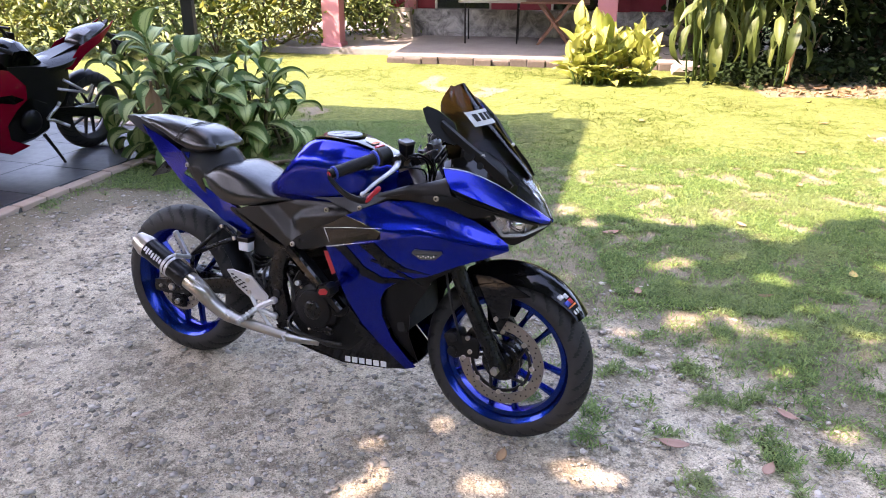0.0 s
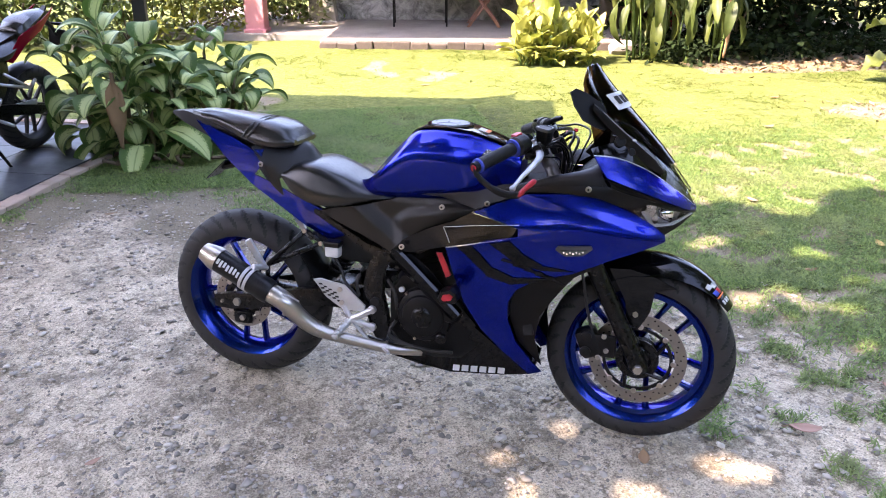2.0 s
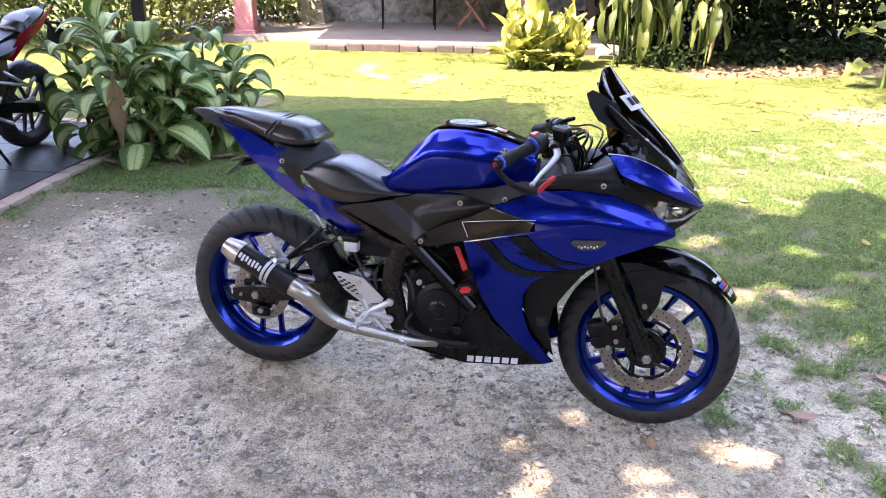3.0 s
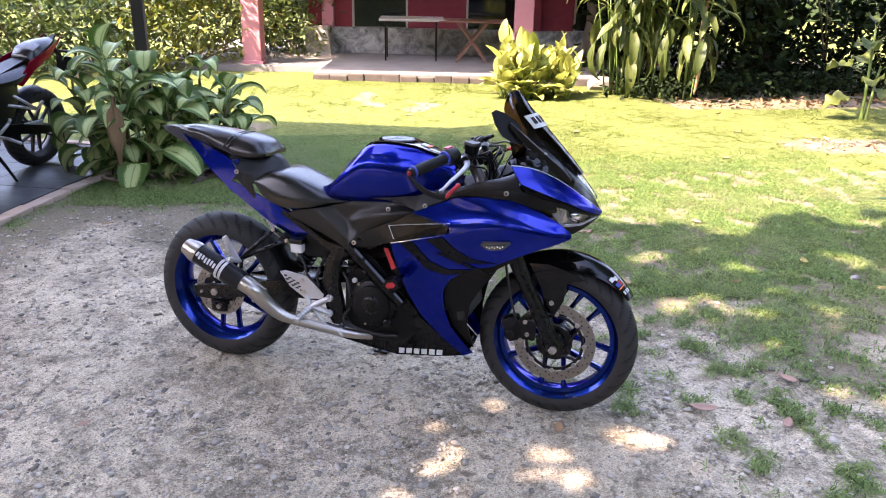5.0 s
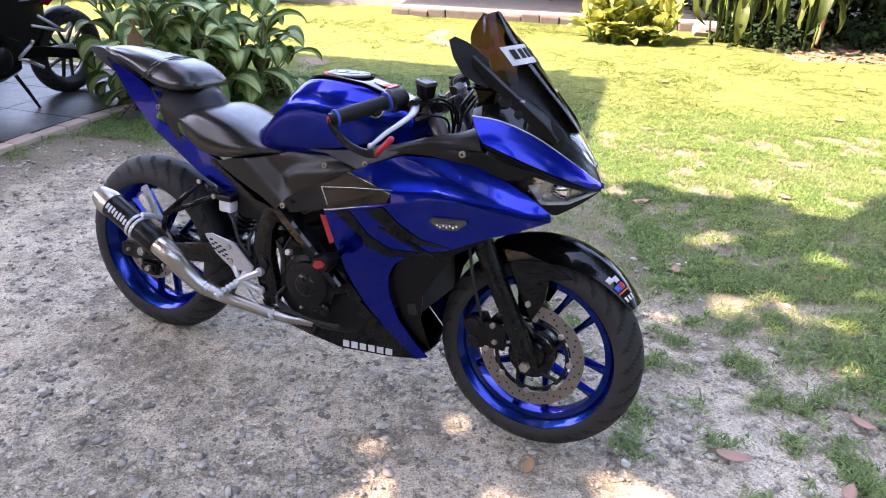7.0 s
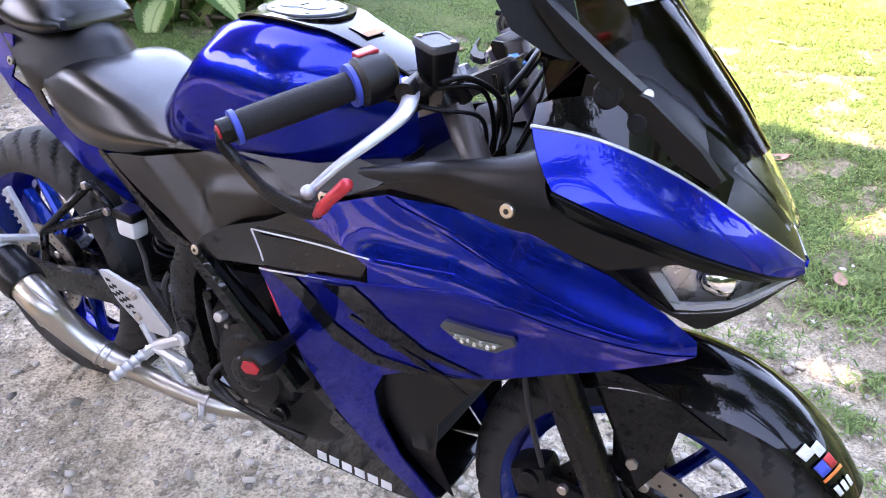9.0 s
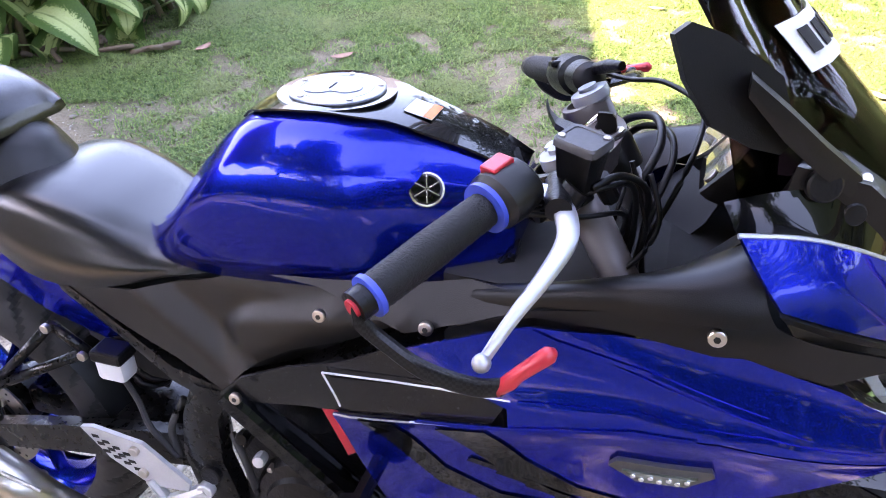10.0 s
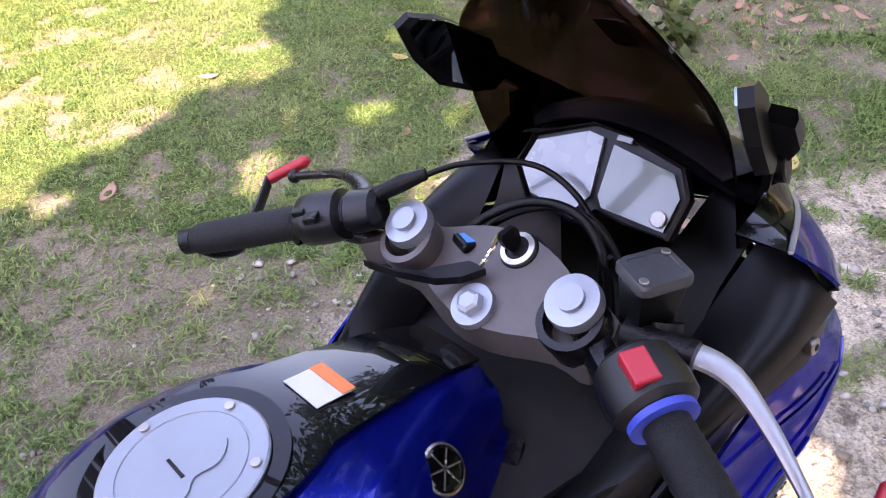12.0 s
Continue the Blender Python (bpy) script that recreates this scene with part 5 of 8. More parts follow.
# rider footrest hanger with heel guard
for s in (-1, 1):
    def foot_w(x, z):
        return 0.160
    guard = sharp(part("heel_guard", flat_panel([(.322, .452), (.345, .458), (.432, .446), (.505, .382), (.500, .365), (.43, .358), (.365, .398)], foot_w, 0, 0.007, 0.04, s), M_ALU, bike, "perforated silver heel guard"), 30)
    # dark plates laid on in place of slots, shade in their colour
    for i in range(4):
        for j in range(3):
            x, z = .348 + .017 * i + .007 * j, .440 - .008 * i - .014 * j
            bm = flat_panel([(x - .007, z + .003), (x + .005, z + .003), (x + .007, z - .002), (x - .005, z - .003)], foot_w, 0.0012, 0.001, 0.05, s)
            part("slot", bm, M_DARK, guard)
    for x, z in ((.418, .430), (.424, .385)):
        bm = bmesh.new()
        disc(bm, (x, s * .163, z), 0.0085, 0.008, (0, s, 0), 12)
        part("bolt", bm, M_STEEL, guard)
    bm = bmesh.new()
    for a, b, r in (((.455, s * .158, .328), (.527, s * .150, .370), .0115), ((.455, s * .158, .328), (.527, s * .150, .308), .0115), ((.455, s * .158, .328), (.43, s * .158, .37), .009), ((.455, s * .158, .328), (.44, s * .175, .31), .011)):
        tube(bm, [a, b], r, 8)
    for x, z in ((.527, .370), (.527, .308)):
        disc(bm, (x, s * .152, z), 0.014, 0.014, (0, s, 0), 14)
    hanger = sharp(part("footrest_hanger", bm, M_ALU, bike, "cast silver footrest hanger"), 40)
    bm = bmesh.new()
    tube(bm, [(.445 - .013 * k / 16, s * (.165 + .08 * k / 16), .318 - .022 * k / 16) for k in range(17)], [0.0095 if k % 3 else 0.013 for k in range(17)], 10)
    sharp(part("footrest", bm, M_ALU, hanger, "ribbed silver footrest"), 40)
    bm = bmesh.new()
    tube(bm, curve_through([(.46, s * .15, .315), (.52, s * .16, .262), (.57, s * .165, .245), (.60, s * .19, .243)], 4), 0.006, 8)
    part("pedal", bm, M_ALU, hanger)
# engine
bm = bmesh.new()
loft(bm, [[Vector((x, y, z)) for y, z in ((-.12, z0 + .03), (-.10, z0), (.10, z0), (.12, z0 + .03), (.12, z1 - .03), (.09, z1), (-.09, z1), (-.12, z1 - .03))] for x, z0, z1 in ((.58, .27, .46), (.62, .23, .52), (.72, .21, .54), (.82, .22, .60), (.90, .27, .64), (.94, .32, .62))])
engine = sharp(part("engine", bm, M_CAST, bike, "black finned engine block"), 40)
for s in (-1, 1):
    bm = bmesh.new()
    lathe(bm, [(0, 0.052), (0.05, 0.050), (0.068, 0.044), (0.072, 0.036), (0.088, 0.030), (0.094, 0.02), (0.094, -0.01)], 40, Matrix.Translation((.702, s * .112, .372)) @ pose(0, 0, 0, 0, 0, 0 if s > 0 else 180))
    lathe(bm, [(0, 0.046), (0.036, 0.043), (0.046, 0.03), (0.046, -0.01)], 28, Matrix.Translation((.785, s * .105, .400)) @ pose(0, 0, 0, 0, 0, 0 if s > 0 else 180))
    cov = sharp(part("engine_cover", bm, M_CAST, engine, "round black clutch cover"), 35)
    bm = bmesh.new()
    lathe(bm, [(0, 0.006), (0.026, 0.005), (0.034, 0.0), (0.036, -0.004)], 28, Matrix.Translation((.702, s * .166, .372)) @ pose(0, 0, 0, 0, 0, 0 if s > 0 else 180))
    sharp(part("cover_boss", bm, M_FRAME, engine), 35)
    for k in range(9):
        a = 2 * math.pi * k / 9 + 0.2
        bm = bmesh.new()
        disc(bm, (.702 + .090 * math.cos(a), s * .140, .372 + .090 * math.sin(a)), 0.0055, 0.012, (0, s, 0), 6, True)
        part("bolt", bm, M_CAST if k % 3 else M_STEEL, engine)
    bm = bmesh.new()
    disc(bm, (.765, s * .150, .303), 0.017, 0.014, (0, s, 0), 18)
    box(bm, (-.012, -.003, -.004), (.012, .003, .004), 0, Matrix.Translation((.765, s * .158, .303)))
    sharp(part("filler_plug", bm, M_FRAME, engine), 30)
    # crash slider
    bm = bmesh.new()
    loft(bm, [[Vector((.811 + dx * r, s * y, .494 + dz * r)) for dx, dz in ((-.030, -.012), (-.022, -.024), (.018, -.022), (.032, -.004), (.028, .014), (.010, .024), (-.02, .014))] for y, r in ((.15, .40), (.200, .42), (.208, 1.0), (.240, 1.15), (.256, .9))])
    sl = sharp(part("frame_slider", bm, M_MATT, bike, "black crash slider with red insert"), 40)
    bm = bmesh.new()
    loft(bm, [[Vector((.811 + dx, s * y, .494 + dz)) for dx, dz in ((-.018, -.008), (-.008, -.014), (.014, -.008), (.020, .004), (.008, .012), (-.012, .006))] for y in (.250, .2585)])
    part("insert", bm, M_RED, sl)
    panels("red_bracket", [(.742, .595), (.760, .595), (.792, .525), (.776, .515)], lambda x, z: 0.150, M_RED, bike, sides=(s,), thick=0.006, label="red anodised bracket")
for k in range(7):
    bm = bmesh.new()
    box(bm, (.78 + .012 * k, -.112 - .001, .46 + .019 * k), (.95, .113, .466 + .019 * k), 0.001)
    part("cooling_fin", bm, M_CAST, engine)
bm = bmesh.new()
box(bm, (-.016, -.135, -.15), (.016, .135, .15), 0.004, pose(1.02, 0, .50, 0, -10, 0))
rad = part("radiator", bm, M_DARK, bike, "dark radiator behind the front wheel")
# added filler that blocks the view through, near-black for the shade inside
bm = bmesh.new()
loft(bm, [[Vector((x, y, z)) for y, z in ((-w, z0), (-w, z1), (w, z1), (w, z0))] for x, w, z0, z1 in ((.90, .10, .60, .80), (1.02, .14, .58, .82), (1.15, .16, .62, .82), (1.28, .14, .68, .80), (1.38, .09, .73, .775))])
part("inner_bulk", bm, M_DARK, bike, "dark filler body inside the fairing")
for pts in ([(.60, -.13, .52), (.66, -.14, .53), (.70, -.14, .50), (.73, -.13, .46)], [(.57, -.12, .47), (.60, -.14, .44), (.61, -.14, .38)], [(.58, -.13, .28), (.64, -.14, .26), (.72, -.13, .245), (.80, -.13, .25)],
            [(.60, -.12, .33), (.585, -.145, .30), (.60, -.145, .27), (.66, -.14, .255)], [(.48, -.10, .50), (.46, -.12, .45), (.47, -.125, .40)]):
    bm = bmesh.new()
    tube(bm, curve_through(pts, 5), 0.006, 8)
    part("hose", bm, M_RUBBER, engine, smooth=True)
for c in ((.60, -.135, .485), (.626, -.14, .452), (.655, -.14, .505)):
    bm = bmesh.new()
    disc(bm, c, 0.010, 0.02, (0.2, -1, 0.3), 10)
    sharp(part("clamp", bm, M_ALU if c[0] == .626 else M_CAST, engine), 30)
# exhaust
def pipe(name, pts, r, mat, parent, label="", n=5, seg=20):
    bm = bmesh.new()
    cl = curve_through([(*p, q) for p, q in zip(pts, r)], n)
    tube(bm, [c[:3] for c in cl], [c[3] for c in cl], seg)
    return sharp(part(name, bm, mat, parent, label), 45)


MA, MB = Vector((-.030, -.229, .523)), Vector((.232, -.240, .405))
ax = (MB - MA).normalized()
muffler = pipe("muffler", [MA + ax * .045, MA + ax * .05, MB - ax * .06, MB - ax * .055], (.038, .0392, .0392, .038), M_CARBON, bike, "black carbon muffler with steel ends", 3, 28)
bm = bmesh.new()
q = ax.to_track_quat('Y', 'Z').to_matrix().to_4x4()
lathe(bm, [(.0265, -.012), (.030, -.012), (.0415, .030), (.0420, .052), (.039, .052), (.0355, .03), (.023, .03), (.021, -.004)], 32, Matrix.Translation(MA) @ q, close=True)
sharp(part("tip", bm, M_STEEL, muffler, "polished steel exhaust tip"), 35)
bm = bmesh.new()
lathe(bm, [(0, .02), (.03, .02)], 24, Matrix.Translation(MA) @ q)
part("bore", bm, M_DARK, muffler)
bm = bmesh.new()
for d0 in (.155, .172):
    lathe(bm, [(.0392, d0), (.0425, d0), (.0425, d0 + .010), (.0392, d0 + .010)], 32, Matrix.Translation(MA) @ q, close=True)
tube(bm, [MA + ax * .168 + Vector((.02, .0, .044)), Vector((.155, -.170, .475))], 0.009, 8)
sharp(part("strap", bm, M_ALU, muffler, "bright mounting strap"), 35)
bm = bmesh.new()
lathe(bm, [(.0392, .225), (.0408, .225), (.0408, .25), (.0375, .262), (.033, .262)], 32, Matrix.Translation(MA) @ q)
sharp(part("sleeve", bm, M_CARBON, muffler), 35)
for k in range(7):
    c = MA + ax * (.058 + .0135 * k)
    lo, hi = ((14, 40), (6, 40), (14, 40), (6, 36), (6, 40), (10, 40), (6, 34))[k]
    bm = bmesh.new()
    sheet(bm, [[c + ax * (.001 + (.0080 if k else .009) * i) + q.to_3x3() @ Vector((math.cos(a) * .0403, 0, math.sin(a) * .0403)) for a in np.linspace(radians(lo), radians(hi), 5)] for i in (0, 1)], 0.0006)
    bmesh.ops.recalc_face_normals(bm, faces=bm.faces)
    part("mark", bm, M_WHITE, muffler)
pipe("link_pipe", [MB - ax * .035, MB + ax * .03, (.295, -.225, .345), (.345, -.205, .300), (.42, -.185, .272), (.52, -.165, .252), (.60, -.14, .235), (.68, -.09, .22)], (.0325, .032, .0285, .0255, .0205, .018, .018, .018), M_STEEL, bike, "heat-tinted steel link pipe", 6, 24)
for c, d, r in (((.268, -.234, .373), ax, .0335), ((.352, -.203, .297), Vector((.8, .25, -.4)), .027), ((.365, -.200, .291), Vector((.8, .25, -.4)), .0255), ((.575, -.15, .242), Vector((.9, .3, -.2)), .022)):
    bm = bmesh.new()
    disc(bm, c, r, 0.008, d, 24)
    sharp(part("pipe_clamp", bm, M_STEEL, bike), 30)
for s in (0.02, -0.02):
    bm = bmesh.new()
    tube(bm, [MB + ax * .01 + Vector((s, -.02, .034)), MB + ax * .07 + Vector((s, -.01, .030))], 0.003, 6)
    part("pipe_spring", bm, M_STEEL, bike)

# -- fork, fender, front brake --
for s in (-1, 1):
    top, axle = Vector((1.036, s * .100, .955)), Vector((1.385, s * .094, .290))
    bm = bmesh.new()
    tube(bm, [top, top.lerp(axle, .62)], 0.0205, 20)
    leg = part("fork_leg", bm, M_BRONZE, bike, "dull metal and black front fork leg", smooth=True)
    bm = bmesh.new()
    cl = [(0.50, .030), (0.515, .031), (.53, .028), (.58, .0275), (.80, .027), (.96, .027), (1.0, .030), (1.03, .024)]
    tube(bm, [top.lerp(axle, t) for t, r in cl], [r for t, r in cl], 20)
    sharp(part("slider", bm, M_FRAME, leg, "black lower fork tube"), 40)
    bm = bmesh.new()
    disc(bm, axle + Vector((0, s * .032, 0)), 0.015, 0.02, (0, s, 0), 6, True)
    part("axle_nut", bm, M_STEEL, leg)
    bm = bmesh.new()
    lathe(bm, [(0, .010), (.012, .010), (.012, .005), (.0235, .004), (.0245, -.001), (.0245, -.008), (.021, -.012)], 28, Matrix.Translation(top + Vector((-.006, 0, .011))) @ (top - axle).to_track_quat('Y', 'Z').to_matrix().to_4x4())
    sharp(part("fork_cap", bm, M_CAP, leg, "bright aluminium fork cap"), 35)
bm = bmesh.new()
rows = []
for a in np.linspace(radians(38), radians(118), 16):
    t = (a - radians(38)) / radians(80)
    R_, w = .327 + .012 * math.sin(math.pi * t), .045 + .030 * min(1, t * 2.2)
    dr = .018 + .040 * min(1, t * 1.6)
    rows.append([Vector((AXF + (R_ - dr * abs(q) ** 2.4) * math.cos(a), w * q, Rf + (R_ - dr * abs(q) ** 2.4) * math.sin(a))) for q in np.linspace(-1, 1, 11)])
sheet(bm, rows, 0.003)
bmesh.ops.recalc_face_normals(bm, faces=bm.faces)
fender = sharp(part("front_fender", bm, M_GLOSS, bike, "gloss black front fender"), 45)
panels("fender_side", [(1.27, .585), (1.33, .590), (1.40, .575), (1.47, .545), (1.41, .530), (1.402, .46), (1.375, .404), (1.335, .415), (1.325, .49)], lambda x, z: 0.074, M_GLOSS, fender, thick=0.004, step=0.03, label="gloss black fender leg")
panels("bolt", [(1.352, .452), (1.360, .458), (1.368, .452), (1.368, .444), (1.360, .438), (1.352, .444)], lambda x, z: 0.079, M_STEEL, fender, thick=0.006)


def on_fender(a0, a1, q0, q1, mat, lift):
    bm = bmesh.new()
    rows = []
    for a in np.linspace(radians(a0), radians(a1), 4):
        t = (a - radians(38)) / radians(80)
        R_, w, dr = .327 + .012 * math.sin(math.pi * t) + lift, .045 + .030 * min(1, t * 2.2), .018 + .040 * min(1, t * 1.6)
        rows.append([Vector((AXF + (R_ - dr * abs(q) ** 2.4) * math.cos(a), (w + lift) * q, Rf + (R_ - dr * abs(q) ** 2.4) * math.sin(a))) for q in np.linspace(q0, q1, 6)])
    sheet(bm, rows, 0.0006)
    bmesh.ops.recalc_face_normals(bm, faces=bm.faces)
    part("sticker", bm, mat, fender, smooth=True)


on_fender(54.0, 57, -.92, -.72, M_WHITE, .003)
on_fender(52.5, 55.5, -.72, -.52, M_WHITE, .003)
on_fender(48.6, 51.8, -.92, -.70, M_BLUERING, .003)
on_fender(48.6, 51.8, -.69, -.50, M_RED, .003)
on_fender(47.2, 48.0, -.95, -.45, M_ORANGE, .003)
for k in range(3):
    on_fender(42.4, 45.0, -.90 + .17 * k, -.79 + .17 * k, M_WHITE, .003)
bm = bmesh.new()
box(bm, (1.195, -.104, .290), (1.262, -.044, .385), 0.014, Matrix.Translation((1.23, 0, .34)) @ pose(0, 0, 0, 0, -24, 0) @ Matrix.Translation((-1.23, 0, -.34)))
box(bm, (1.240, -.100, .300), (1.315, -.082, .375), 0.008)
for c in ((1.222, -.106, .365), (1.222, -.106, .315)):
    disc(bm, c, 0.017, 0.012, (0, -1, 0), 18)
cal = sharp(part("front_caliper", bm, M_CAST, bike, "dark grey front brake caliper"), 35)
for c in ((1.275, -.102, .372), (1.262, -.102, .300), (1.285, -.102, .325)):
    bm = bmesh.new()
    disc(bm, c, 0.008, 0.010, (0, -1, 0), 12)
    part("bolt", bm, M_STEEL, cal)
bm = bmesh.new()
tube(bm, curve_through([(1.235, -.09, .385), (1.215, -.10, .46), (1.20, -.11, .54), (1.175, -.10, .64), (1.12, -.09, .80)], 6), 0.0045, 8)
part("hose", bm, M_RUBBER, cal)

# -- cockpit --
fork_dir = (Vector((1.036, 0, .955)) - Vector((1.385, 0, .290))).normalized()
bm = bmesh.new()
OUT = [(1.016, -.124), (1.052, -.128), (1.062, -.085), (1.078, -.045), (1.086, 0), (1.078, .045), (1.062, .085), (1.052, .128), (1.016, .124), (1.016, .085), (1.000, .025), (1.000, -.025), (1.016, -.085)]
ring = curve_through(OUT, 3, True)
loft(bm, [[Vector((p[0], p[1], .925 + (1.036 - p[0]) * -.50 + dz)) for p in ring] for dz in (-.018, .008, .010)])
sharp(part("top_yoke", bm, M_BRONZE, bike, "satin dark metal top yoke"), 30)
bm = bmesh.new()
lathe(bm, [(0, .014), (.008, .014), (.012, .012), (.013, .004), (.019, .003), (.020, -.002)], 6, Matrix.Translation((1.010, 0, .925)) @ fork_dir.to_track_quat('Y', 'Z').to_matrix().to_4x4())
lathe(bm, [(0, .004), (.021, .004), (.022, -.004)], 24, Matrix.Translation((1.010, 0, .925)) @ fork_dir.to_track_quat('Y', 'Z').to_matrix().to_4x4())
part("stem_nut", bm, M_CAP, bike, "bright steering stem nut")
bm = bmesh.new()
lathe(bm, [(0, .012), (.012, .012), (.018, .010), (.022, .004), (.023, -.03)], 28, Matrix.Translation((1.074, -.006, .945)) @ fork_dir.to_track_quat('Y', 'Z').to_matrix().to_4x4())
lock = sharp(part("ignition_lock", bm, M_MATT, bike, "black ignition lock with a key in it"), 35)
bm = bmesh.new()
lathe(bm, [(.012, .014), (.017, .013), (.017, .011)], 24, Matrix.Translation((1.074, -.006, .945)) @ fork_dir.to_track_quat('Y', 'Z').to_matrix().to_4x4())
part("lock_ring", bm, M_STEEL, lock)
bm = bmesh.new()
loft(bm, [[Vector((1.068 + dx - .010 * h, -.002 + dy, .955 + h * .034)) for dx, dy in ((-.011 * k, -.003), (.011 * k, -.003), (.011 * k, .003), (-.011 * k, .003))] for h, k in ((0, .5), (.25, .9), (.55, 1.0), (.72, .7))])
part("key", bm, M_MATT, lock)
bm = bmesh.new()
tube(bm, curve_through([(1.055, .002, .975), (1.040, .006, .958), (1.035, .014, .945), (1.025, .012, .946)], 5), 0.0025, 6)
part("key_ring", bm, M_CHROME, lock)
bm = bmesh.new()
loft(bm, [[Vector((x, y + dy, z + dz)) for dy, dz in ((-w, -.004), (w, -.004), (w, .004), (-w, .004))] for x, y, z, w in ((1.035, .014, .946, .010), (1.015, .030, .944, .014), (1.000, .045, .943, .010), (.985, .075, .945, .004), (.976, .105, .948, .004))])
part("key_fob", bm, M_MATT, lock, "black key fob")
bm = bmesh.new()
box(bm, (-.018, -.014, -.004), (.018, .014, .006), 0.003, pose(1.066, .050, .940, 0, 20, -20))
lcd = part("clock", bm, M_MATT, bike, "small clock with a blue display")
bm = bmesh.new()
box(bm, (-.013, -.009, .0062), (.013, .009, .0072), 0, pose(1.066, .050, .940, 0, 20, -20))
part("display", bm, M_BLUELCD, lcd)


def bar_side(s, label):
    a, b = Vector((.980, s * .215, .953)), Vector((.912, s * .338, .921))
    d = (b - a).normalized()
    bm = bmesh.new()
    tube(bm, [Vector((1.034, s * .105, .925)), Vector((1.018, s * .150, .936)), a, b + d * .012], 0.011, 12)
    bar = part("handlebar", bm, M_FRAME, bike, label, smooth=True)
    bm = bmesh.new()
    prof = [(0.0, .0165), (.06, .0175), (.5, .0185), (.94, .0175), (1.0, .0165)]
    n = 36
    tube(bm, [a.lerp(b, k / n) for k in range(n + 1)], [float(np.interp(k / n, [p[0] for p in prof], [p[1] for p in prof])) + (0.0007 if k % 2 else 0) for k in range(n + 1)], 20)
    part("grip", bm, M_GRIP, bar, "ribbed black rubber grip", smooth=True)
    if s < 0:
        for t, r in ((0.0, .026), (1.0, .0205)):
            bm = bmesh.new()
            disc(bm, a.lerp(b, t), r, 0.007, d, 24)
            sharp(part("grip_ring", bm, M_BLUERING, bar, "blue grip ring"), 30)
    # switch housing
    bm = bmesh.new()
    q = d.to_track_quat('Y', 'Z').to_matrix().to_4x4()
    c = a - d * .026
    loft(bm, [[c + d * t + q.to_3x3() @ Vector((u * r, 0, v * r)) for u, v in [(math.cos(i * math.pi / 10) * (1.0 + .10 * math.cos(i * math.pi / 5 + .6)), math.sin(i * math.pi / 10)) for i in range(20)]] for t, r in (((-.028, .021), (-.022, .028), (.0, .031), (.016, .030), (.022, .024)) if s < 0 else ((-.072, .014), (-.066, .021), (-.040, .023), (-.036, .019), (-.032, .019), (-.028, .027), (.0, .029), (.016, .028), (.022, .023)))])
    hs = sharp(part("switch_housing", bm, M_TEXT, bar, "black switch housing"), 40)
    bm = bmesh.new()
    if s < 0:
        box(bm, (-.010, -.014, -.006), (.010, .014, .006), 0.002, Matrix.Translation(c + Vector((-.008, 0, .027))) @ q @ pose(0, 0, 0, 0, 0, 0))
        part("kill_switch", bm, M_RED, hs, "red kill switch")
    else:
        for u, w in ((-.016, .008), (.004, .007)):
            box(bm, (-w, -.008, -.004), (w, .008, .004), 0.002, Matrix.Translation(c + Vector((-.020, u, .018))) @ q)
        disc(bm, c + Vector((-.026, .008, -.012)), 0.008, 0.014, (-1, 0, .2), 12)
        part("switch", bm, M_FRAME, hs)
        bm = bmesh.new()
        tube(bm, [c - d * .06 + Vector((.008, 0, .012)), c - d * .085 + Vector((.016, 0, .018)), c - d * .105 + Vector((.024, 0, .020))], [.008, .009, .006], 10)
        sharp(part("cable_adjuster", bm, M_CAST, hs), 40)
    # clamp, lever and guard
    bm = bmesh.new()
    lathe(bm, [(.0225, -.020), (.030, -.018), (.031, .020), (.029, .027), (.0225, .028)], 28, Matrix.Translation((1.036, s * .100, .930)) @ fork_dir.to_track_quat('Y', 'Z').to_matrix().to_4x4(), close=True)
    box(bm, (-.012, -.030, -.016), (.012, .03, .016), 0.006, Matrix.Translation((1.024, s * .128, .930)) @ q)
    sharp(part("bar_clamp", bm, M_BRONZE if s > 0 else M_FRAME, bar, "dull metal bar clamp" if s > 0 else ""), 35)
    bm = bmesh.new()
    lp = [Vector((1.030, s * .165, .955)), Vector((1.050, s * .195, .948)), Vector((1.058, s * .225, .935)), Vector((1.045, s * .262, .915)), Vector((1.026, s * .298, .893)), Vector((1.008, s * .332, .866))]
    if s > 0:
        lp = [Vector((1.030, .165, .955)), Vector((1.052, .195, .954)), Vector((1.070, .235, .950)), Vector((1.076, .280, .940)), Vector((1.070, .322, .928)), Vector((1.061, .362, .917))]
    cl = curve_through(lp, 4)
    rings = []
    for k, p in enumerate(cl):
        t = k / (len(cl) - 1)
        w, h = .0135 - .0090 * t, .0060 - .0012 * t
        rings.append([Vector(p) + Vector((dx * w, 0, dz * h)) for dx, dz in ((-1, -.4), (-.5, -1), (.5, -1), (1, -.4), (1, .4), (.5, 1), (-.5, 1), (-1, .4))])
    loft(bm, rings)
    bmesh.ops.create_uvsphere(bm, u_segments=16, v_segments=10, radius=0.0088, matrix=Matrix.Translation(cl[-1]))
    sharp(part("lever", bm, M_SILVER if s < 0 else M_FRAME, bar, "silver ball-ended lever"), 50)
    bm = bmesh.new()
    gp = [b + d * .014, b + d * .022 + Vector((.004, 0, -.006)), Vector((.926, s * .350, .885)), Vector((.962, s * .350, .862)), Vector((1.005, s * .345, .850)), Vector((1.030, s * .340, .852))]
